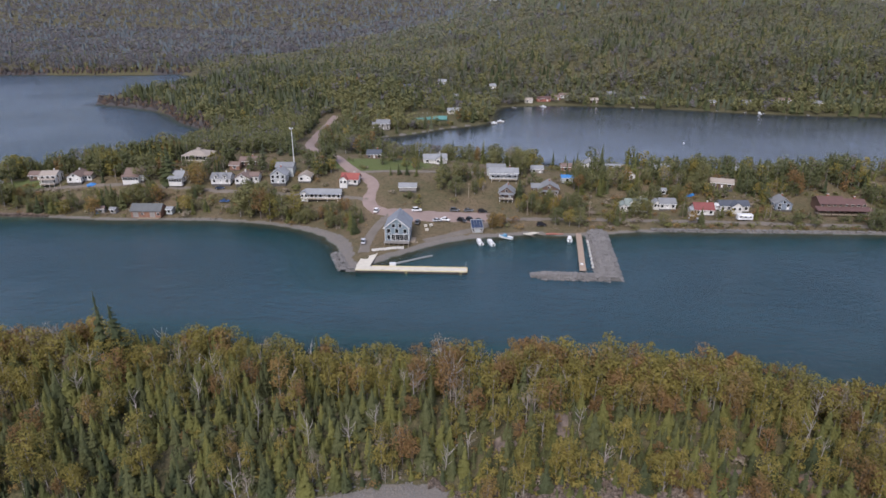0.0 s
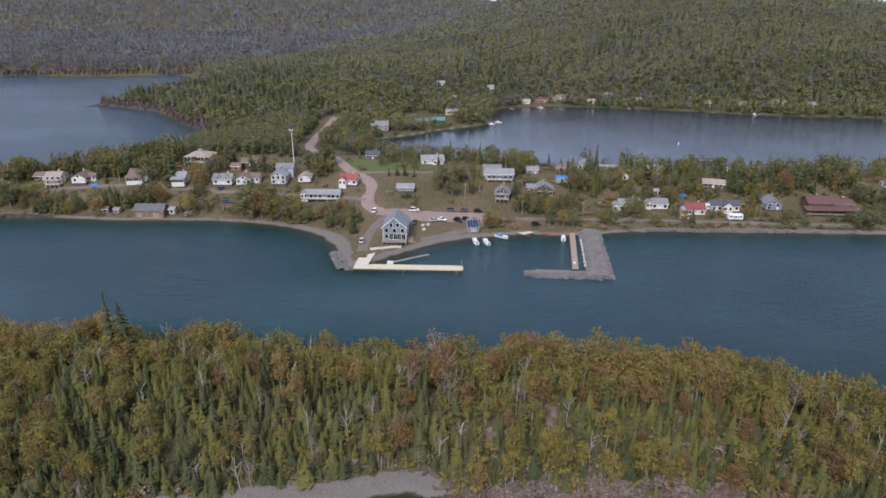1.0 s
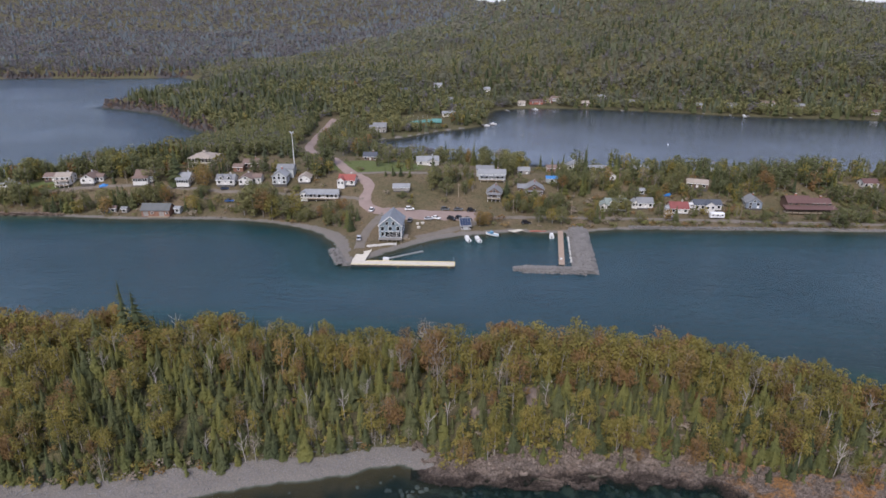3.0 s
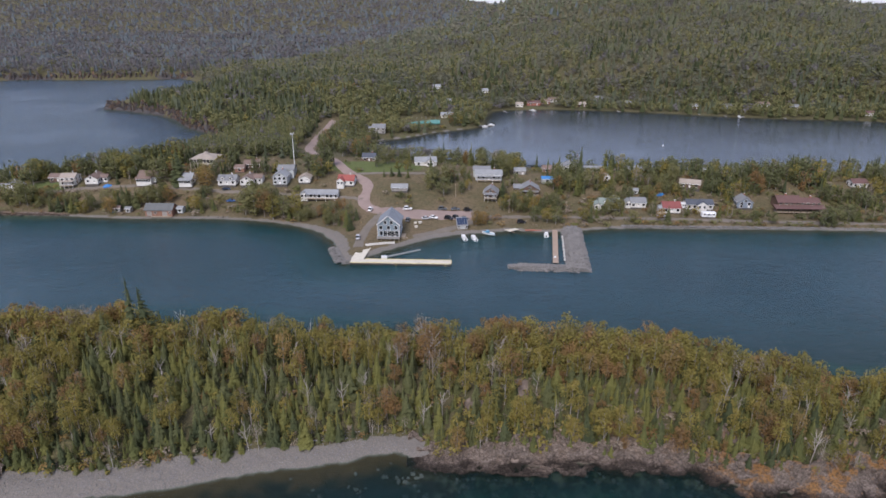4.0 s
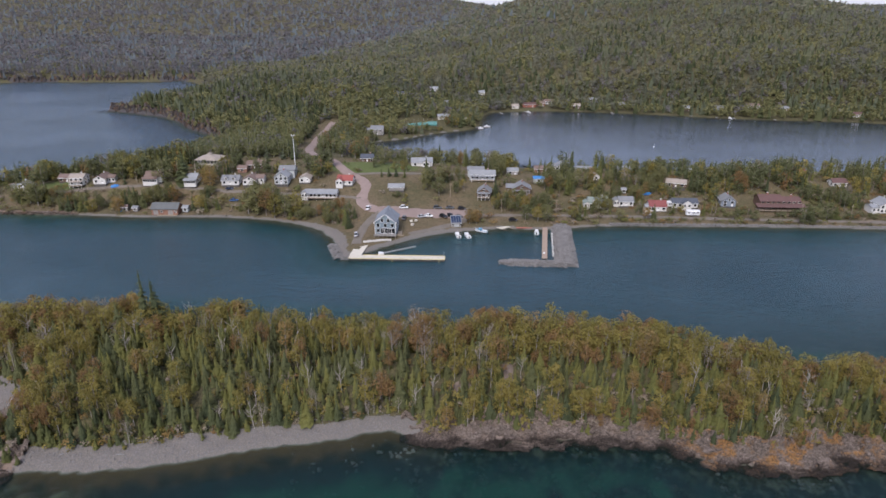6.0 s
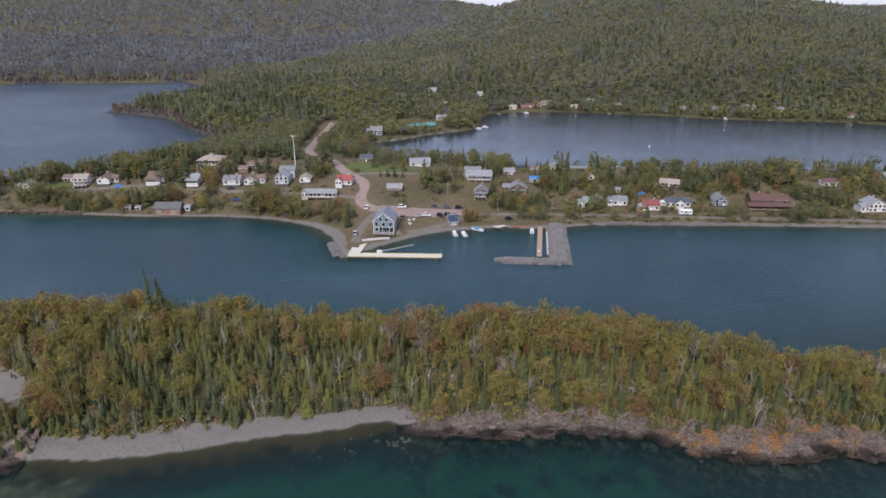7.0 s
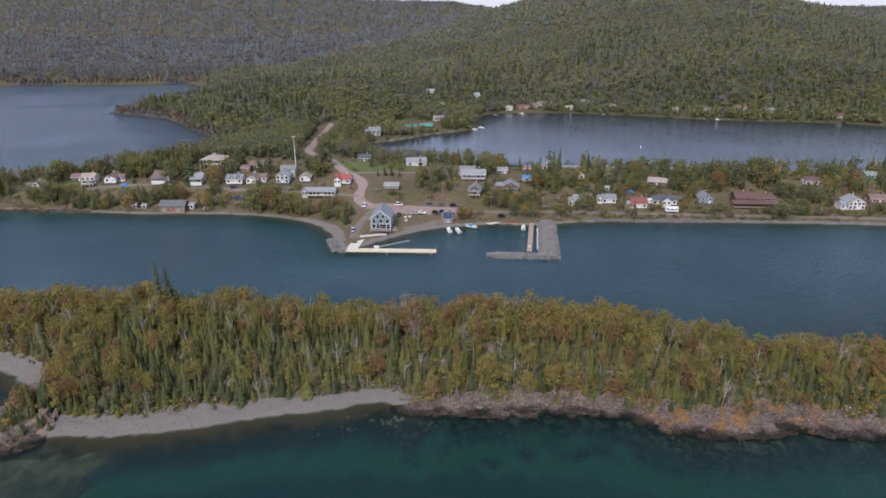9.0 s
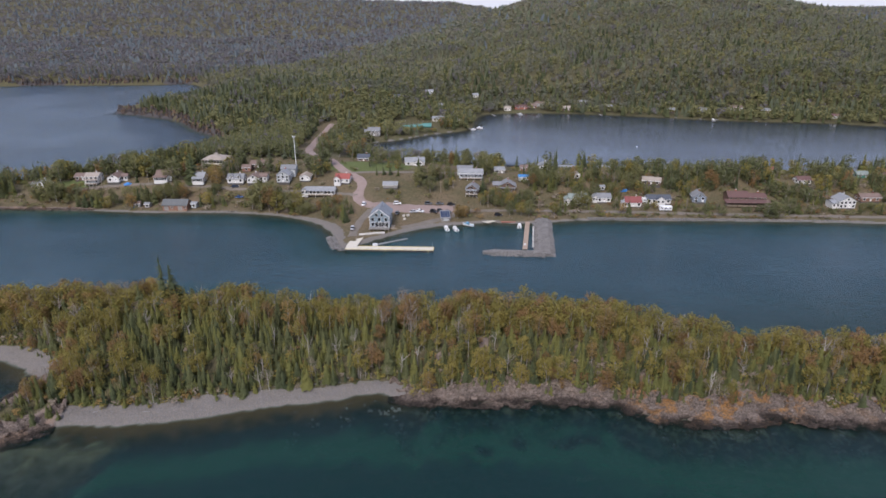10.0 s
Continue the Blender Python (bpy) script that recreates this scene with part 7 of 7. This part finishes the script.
def island_brush():
    r = np.random.RandomState(56)
    n = 8500
    x, y = r.uniform(-150, 180, n), r.uniform(78, 150, n)
    d, _ = shores(x, y)
    ok = (d > np.where(x > 2, 2.2 + 1.6 * step(60, 72, x), 5.5) + 1.5 * r.rand(n)) & (r.rand(n) < np.where(d < 14, 0.9, 0.55))
    x, y = x[ok], y[ok]
    pl = np.stack([x, y, surface(x, y) - 0.15, r.uniform(0.9, 2.6, len(x)), r.uniform(1.0, 1.6, len(x))], 1)
    brow = (x > 2) & (shores(x, y)[0] < 8)
    pl[brow, 3] *= 1.25
    pick = r.rand(len(x))
    pl[(pick > 0.3) & (pick < 0.86), 3] *= 1.7
    pl[(pick > 0.3) & (pick < 0.86), 4] *= 0.75
    for lo, hi, leaf in ((0, 0.26, OLIVE), (0.26, 0.3, GOLD), (0.3, 0.6, FIR), (0.6, 0.86, SPRUCE), (0.86, 0.9, RUST), (0.9, 1.0, TWIGS)):
        wood("undergrowth", "undergrowth of the island wood, " + leaf.name.replace("_", " "), SAPLING if leaf in (FIR, SPRUCE) else BUSH, pl[(pick >= lo) & (pick < hi)], leaf, r)


island_brush()


def far_woods():
    """The forest on the mainland, thinner in triangles the farther it lies."""
    r = np.random.RandomState(23)
    bands = [(336, 480, 4.7, MID_SPRUCE, MID_BROAD, 1.0, True), (480, 660, 5.2, FAR_SPRUCE, FAR_BROAD, 1.0, False), (660, 1000, 7.2, FAR_SPRUCE, FAR_BROAD, 1.0, False),
             (1000, 1750, 11.0, TINY_SPRUCE, TINY_BROAD, 1.1, False), (1750, 3150, 21.0, TINY_SPRUCE, TINY_BROAD, 1.4, False)]
    for y0, y1, gap, con, bro, grow, stems in bands:
        half = 0.76 * (y1 + 70) + 30
        xs, ys = np.meshgrid(np.arange(-half, half, gap), np.arange(y0, y1, gap))
        x = (xs + r.uniform(-0.45, 0.45, xs.shape) * gap).ravel()
        y = (ys + r.uniform(-0.45, 0.45, ys.shape) * gap).ravel()
        ok = np.abs(x - 5) < 0.745 * (y + 70) + 15
        ok &= ~((y < 350) & (x > -60)) & ~((x > -175) & (x < -88) & (y < 341)) & (r.rand(len(x)) > 0.05)
        x, y = x[ok], y[ok]
        _, d = shores(x, y)
        ok = (d > 0.4 + 1.2 * r.rand(len(x))) & (d > np.where((x < -150) & (y > 460) & (y < 620), 2.5, 0))
        x, y = x[ok], y[ok]
        ok = np.ones(len(x), bool)
        if y0 < 700:
            ok = free_of(x, y, 1.0, 3.0, 8.0) & free_of(x, y, 1.0, 3.0, 15.0) & (free_of(x, y, 1.6, 0.0) | (y < 520)) & ~((x < -306) & (y > 585) & (y < 632))
        ok &= ~(bell(x, y, -12, 470, 24, 8) > 0.6) & ~(bell(x, y, 95, 607, 32, 8) > 0.75) & ~(bell(x, y, -62, 372, 14, 26) > 0.75) & ~(bell(x, y, -6, 508, 28, 15) > 0.6) & ~((x > -45) & (x < 95) & (y > 345) & (y < 396) & (r.rand(len(x)) < 0.72))
        x, y = x[ok], y[ok]
        z = surface(x, y)
        patchy = 0.55 * waves(x, y, 170, 44) + 0.45 * waves(x, y, 60, 41) + 0.3 * waves(x, y, 25, 42) + 0.95 * r.randn(len(x))
        broad = patchy + 0.5 - 0.45 * step(-30, -190, x) * (y > 400) * (y < 700) - 0.55 * step(-110, -190, x) * (y > 440) * (y < 700) > 0
        tone = 1.0 * waves(x, y, 90, 43) + 0.45 * r.randn(len(x))
        # the low land round the bay: grey and bluish trees, haze and cloud shade in their colour
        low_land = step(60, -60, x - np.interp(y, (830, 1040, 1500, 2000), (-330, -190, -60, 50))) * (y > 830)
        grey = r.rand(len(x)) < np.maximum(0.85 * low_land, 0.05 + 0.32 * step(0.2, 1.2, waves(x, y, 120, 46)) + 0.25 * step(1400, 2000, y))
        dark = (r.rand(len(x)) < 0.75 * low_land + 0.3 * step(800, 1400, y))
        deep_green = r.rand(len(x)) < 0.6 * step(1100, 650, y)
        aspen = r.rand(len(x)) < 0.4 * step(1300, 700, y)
        high = np.where(broad, r.uniform(7.5, 11, len(x)), r.uniform(7.5, 12.5, len(x))) * grow
        wide = r.uniform(0.95, 1.35, len(x)) * np.where(broad, 1.05, 1.1) * (1.12 if y0 >= 1000 else 1.0)
        pl = np.stack([x, y, z - 0.3, high, wide], 1)
        sets = [(~broad & dark, con, HAZED_SPRUCE, BARK), (~broad & ~dark & ~deep_green, con, HAZED_PINE, BARK), (~broad & ~dark & deep_green, con, SPRUCE, BARK), (broad & grey, bro, HAZED_HARDWOOD, BARK), (broad & ~grey & ~aspen & (tone < 1.3) & (y > 600), bro, HAZED_LEAF, PALE_BARK), (broad & ~grey & (tone < 1.6) & (y <= 600) | broad & ~grey & (aspen | (tone >= 1.3)) & (tone < 2.3) & (y > 600), bro, ASPEN, PALE_BARK),
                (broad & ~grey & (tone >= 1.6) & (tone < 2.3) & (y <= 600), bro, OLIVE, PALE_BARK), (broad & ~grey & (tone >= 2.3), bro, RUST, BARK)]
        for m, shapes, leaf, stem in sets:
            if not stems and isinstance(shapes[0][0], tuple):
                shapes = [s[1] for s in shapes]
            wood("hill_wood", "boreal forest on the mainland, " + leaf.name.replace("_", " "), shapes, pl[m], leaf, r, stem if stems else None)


far_woods()

# ---- rocks of the island shore ----
def rock_shape(r, rough=0.12, cuts=2):
    """A broken boulder: a ball cut flat by random planes, then roughened."""
    bm = bmesh.new()
    bmesh.ops.create_icosphere(bm, subdivisions=cuts, radius=1)
    planes = [(Vector(r.randn(3)).normalized(), r.uniform(0.3, 0.55)) for _ in range(17)]
    for v in bm.verts:
        for nrm, off in planes:
            over = v.co.dot(nrm) - off
            if over > 0:
                v.co -= nrm * over
        v.co += v.co.normalized() * rough * 0.3 * noise.noise(v.co * 2.3 + Vector(r.rand(3)) * 0.02)
    return bm


rk = np.random.RandomState(31)
CRAGS = [to_mesh("cliff_block", rock_shape(rk), CLIFF) for _ in range(6)]
BOULDERS = [to_mesh("boulder", rock_shape(rk), ROCK) for _ in range(8)]


def split_blocks(x, y, seed, wide, deep):
    """Fractured bedrock: for every spot the lift and tilt of the block that it belongs to."""
    r = np.random.RandomState(seed)
    n = 512
    jx, jy, lift, tx, ty = r.rand(n, n), r.rand(n, n), r.uniform(-1, 1, (n, n)), r.randn(n, n), r.randn(n, n)
    u, v = (x + 0.9 * waves(x, y, 6, seed)) / wide + 300, (y + 0.7 * waves(x, y, 5, seed + 1)) / deep + 300
    best, out = np.full(x.shape, 1e9), np.zeros(x.shape)
    for di in (-1, 0, 1):
        for dj in (-1, 0, 1):
            i, j = np.floor(u).astype(int) + di, np.floor(v).astype(int) + dj
            a, b = i % n, j % n
            du, dv = u - i - jx[a, b], v - j - jy[a, b]
            d = du * du + dv * dv
            near = d < best
            best = np.where(near, d, best)
            out = np.where(near, lift[a, b] + 0.35 * tx[a, b] * du + 0.35 * ty[a, b] * dv, out)
    return out


def bedrock(x0, x1, y0, y1, label, seed, rise):
    """A stretch of broken bedrock shore: wet shelf, stepped blocks, and a bluff that sinks into the wood."""
    xs, ys = np.arange(x0, x1, 0.5), np.arange(y0, y1, 0.45)
    x, y = np.meshgrid(xs, ys)
    h, d, _ = heights(x, y)
    inland = d + 1.3 * waves(x, y, 13, seed + 5) + 0.5 * waves(x, y, 4, seed + 6)
    blocks = 0.62 * split_blocks(x, y, seed, 5.5, 2.2) + 0.4 * split_blocks(x, y, seed + 9, 1.9, 1.1) + 0.14 * split_blocks(x, y, seed + 20, 0.8, 0.6)
    shelf = step(-4.0, -0.5, d) * 0.75 - 0.62
    reach = 0.5 + 2.6 * step(62, 76, x) + 0.8 * waves(x, y, 11, seed + 3)
    face = rise(x) * step(2.4, 4.6, inland) * (0.75 + 0.35 * waves(x, y, 9, seed + 7))
    z = np.maximum(h * step(reach - 0.6, reach + 1.2, d), shelf) + face + blocks * (0.5 + 0.8 * step(0.5, 3.0, inland)) + 0.1
    bare = surface(x, y)
    ends = step(x0, x0 + 7, x + 2.5 * waves(x, y, 6, seed + 4)) * step(x1, x1 - 6, x)
    z = np.where(d > 0.3, np.maximum(z, bare - 0.7 + (0.82 + 0.3 * (blocks + 1.0)) * ends), z)
    gone = step(5.4, 7.6, inland)
    z = z * (1 - gone) + (bare - 0.8) * gone
    faces_ = grid_faces(len(xs), len(ys))
    keep_ = ((d > -3.6) & (inland < 8.2)).ravel()[faces_].all(1)
    used_ = np.unique(faces_[keep_])
    at = np.zeros(x.size, np.int32)
    at[used_] = np.arange(len(used_))
    v = np.stack([x, y, z], -1).reshape(-1, 3)[used_]
    a = thing("bedrock", label, "rock", pose(0, 0, 0))
    wet = (inland < reach + 0.8).ravel()[faces_[keep_]].all(1)
    for nm, sel, lab in (("shelf", wet, "dark wet rock shelf at the waterline"), ("bluff", ~wet, "dry pinkish rock face with orange lichen")):
        ob = new(nm, quads_mesh(nm, v, at[faces_[keep_]][sel], ROCK))
        ob.parent = a
        tagged(ob, lab)


def loose_stones(name, label, spots, low, high, material, seed):
    """Many loose stones strewn over the ground, too many to count."""
    r = np.random.RandomState(seed)
    bm = bmesh.new()
    bmesh.ops.create_icosphere(bm, subdivisions=1, radius=1)
    base = np.array([v.co[:] for v in bm.verts])
    tri = np.array([[v.index for v in f.verts] for f in bm.faces])
    bm.free()
    n = len(spots)
    size = r.uniform(low, high, (n, 1, 1)) * r.uniform(0.6, 1.3, (n, 1, 3)) * (1, 1, 0.7)
    v = base[None] * (1 + 0.2 * r.randn(n, len(base), 1)) * size + np.asarray(spots)[:, None, :]
    f = tri[None] + (np.arange(n) * len(base))[:, None, None]
    tagged(new(name, quads_mesh(name, v.reshape(-1, 3), f.reshape(-1, 3), material)), label, "stones", kind="stuff")


def boulders():
    """The broken south shore of the island: bedrock, blocks fallen from it, scree, and shingle on the beach."""
    bedrock(-3, 172, 74, 112, "fractured pinkish bedrock bluff with orange lichen", 61, lambda x: 0.1 + 2.0 * step(56, 70, x) * step(128, 112, x) + 0.7 * bell(x, x, 46, 46, 4, 4))
    bedrock(-140, -92, 60, 106, "low grey-brown bedrock spur beside the cove", 71, lambda x: 0.9 + 0 * x)
    edge = ISLAND_EDGE
    d = np.concatenate([[0], np.cumsum(np.hypot(*np.diff(np.vstack([edge, edge[:1]]), axis=0).T))])
    along = lambda t: np.array([np.interp(t % d[-1], d, np.append(edge[:, c], edge[0, c])) for c in (0, 1)])
    k = 0
    tiers = [("bluff_block", "fractured block of pinkish bluff rock", 6.0, (1.2, 4.2), (1.0, 2.4), (0.8, 1.5), (0.8, 1.7), 16),
             ("boulder", "loose dark boulder at the waterline", 1.5, (-2.6, 0.8), (0.3, 0.9), (0.3, 0.8), (0.25, 0.6), 30)]
    for name, label, gap, off, lx, ly, lz, tilt in tiers:
        t = 0.0
        while t < d[-1]:
            t += gap * rk.uniform(0.5, 1.5)
            p = along(t)
            way = along(t + 0.5) - along(t - 0.5)
            way /= np.linalg.norm(way)
            if not (p[1] < 101 and (-2 < p[0] < 155 or -130 < p[0] < -94 and k % 4 == 0 and name == "boulder")):
                continue
            x, yy = p + np.array([-way[1], way[0]]) * rk.uniform(*off)
            h = rk.uniform(*lz)
            z = max(-0.1, level(x, yy)) + 0.1 * h
            ob = new(name, BOULDERS[k % 8])
            ob.matrix_basis = pose(x, yy, z, rk.uniform(-tilt, tilt), rk.uniform(-tilt, tilt), math.degrees(math.atan2(way[1], way[0])) + rk.uniform(-25, 25)) @ Matrix.Diagonal((rk.uniform(*lx), rk.uniform(*ly), h, 1))
            tagged(ob, label, "rock", "shore rocks")
            k += 1
    for x, y, size in ((71.2, 85.0, 1.7), (72.4, 87.4, 2.2), (45.6, 95.2, 1.6), (47.6, 96.0, 2.0), (86, 87.5, 2.4), (92, 88.0, 2.6), (99, 88.2, 2.3), (80, 90, 2.4), (64, 95.0, 2.0), (110, 88.6, 2.0), (-103, 77.5, 1.4), (-108, 84, 1.5)):
        ob = new("boulder", BOULDERS[k % 8])
        ob.matrix_basis = pose(x, y, level(x, y) + 0.3 * size, rk.uniform(-12, 12), rk.uniform(-12, 12), rk.uniform(0, 360)) @ Matrix.Diagonal((size * 1.4, size, size * 1.05, 1))
        tagged(ob, "large pinkish rock outcrop with orange lichen", "rock", "bluff rocks")
        k += 1
    x, y = rk.uniform(8, 66, 1500), rk.uniform(90, 106, 1500)
    off = shores(x, y)[0]
    ok = (off > 1.8) & (off < 7 + 2 * waves(x, y, 9, 81))
    loose_stones("scree", "small pale stones strewn over the rock slope", np.stack([x, y, surface(x, y) + 0.45], 1)[ok], 0.12, 0.4, SCREE, 82)
    x, y = rk.uniform(-94, -3, 5200), rk.uniform(80, 108, 5200)
    off = shores(x, y)[0]
    ok = (off > 0.2) & (off < 9)
    loose_stones("beach_stones", "grey cobbles strewn over the shingle beach", np.stack([x, y, surface(x, y)], 1)[ok], 0.08, 0.26, RUBBLE, 83)
    x, y = rk.uniform(-30, 160, 2600), rk.uniform(62, 95, 2600)
    off = shores(x, y)[0]
    ok = (off < -2.5) & (off > -24) & (waves(x, y, 12, 84) + 0.5 * waves(x, y, 4, 85) > 0.35)
    loose_stones("lake_bed_stones", "pale stones on the shallow lake bed", np.stack([x, y, surface(x, y) + 0.1], 1)[ok], 0.25, 0.8, RUBBLE, 86)


def cliffs():
    """Broken grey cliff along the far western point and the shore beyond."""
    edge = MAIN_EDGE
    d = np.concatenate([[0], np.cumsum(np.hypot(*np.diff(np.vstack([edge, edge[:1]]), axis=0).T))])
    along = lambda t: np.array([np.interp(t % d[-1], d, np.append(edge[:, c], edge[0, c])) for c in (0, 1)])
    t, k = 0.0, 0
    while t < d[-1]:
        p = along(t)
        near = p[0] < -156 and 458 < p[1] < 640
        t += rk.uniform(1.6, 3.6) if near else rk.uniform(4, 8)
        if not (near or -640 < p[0] < -330 and 830 < p[1] < 880):
            continue
        way = along(t + 1) - along(t - 1)
        way /= np.linalg.norm(way)
        grow = 1.0 if near else 1.3
        for low, off in ((0.0, (0.0, 1.5)), (0.55, (2.0, 4.5))):
            x, y = p + np.array([-way[1], way[0]]) * rk.uniform(*off) * grow
            h = rk.uniform(3.0, 6.0) * grow * (0.6 if p[1] < 490 else 1.0)
            ob = new("cliff_block", CRAGS[k % 6])
            ob.matrix_basis = pose(x, y, max(0.0, level(x, y)) + 0.1 * h, rk.uniform(-10, 10), rk.uniform(-10, 10), math.degrees(math.atan2(way[1], way[0])) + rk.uniform(-20, 20)) @ Matrix.Diagonal((rk.uniform(2.0, 3.8) * grow, rk.uniform(1.5, 2.6) * grow, h, 1))
            tagged(ob, "grey block of the wooded cliff by the lake", "rock", "cliff rocks")
            k += 1


boulders()
cliffs()


def driftwood():
    r = np.random.RandomState(8)
    for k in range(7):
        x = r.uniform(-90, -4)
        y = np.interp(x, (-93, -58, -33, -11, -4), (83, 85, 92, 97, 98)) + r.uniform(3.0, 7.5)
        ln = r.uniform(1.0, 3.2)
        z = level(x, y)
        bm = bar(bmesh.new(), (-ln / 2, 0, 0.1), (ln / 2, 0, 0.14), 0.1, 0.06, 6)
        ob = new("driftwood_log", to_mesh("driftwood_log", bm, GREY_BOARDS))
        ob.matrix_basis = pose(x, y, z, 0, 0, r.uniform(-25, 35))
        tagged(ob, "bleached driftwood log on the shingle beach", "log", "driftwood")


driftwood()
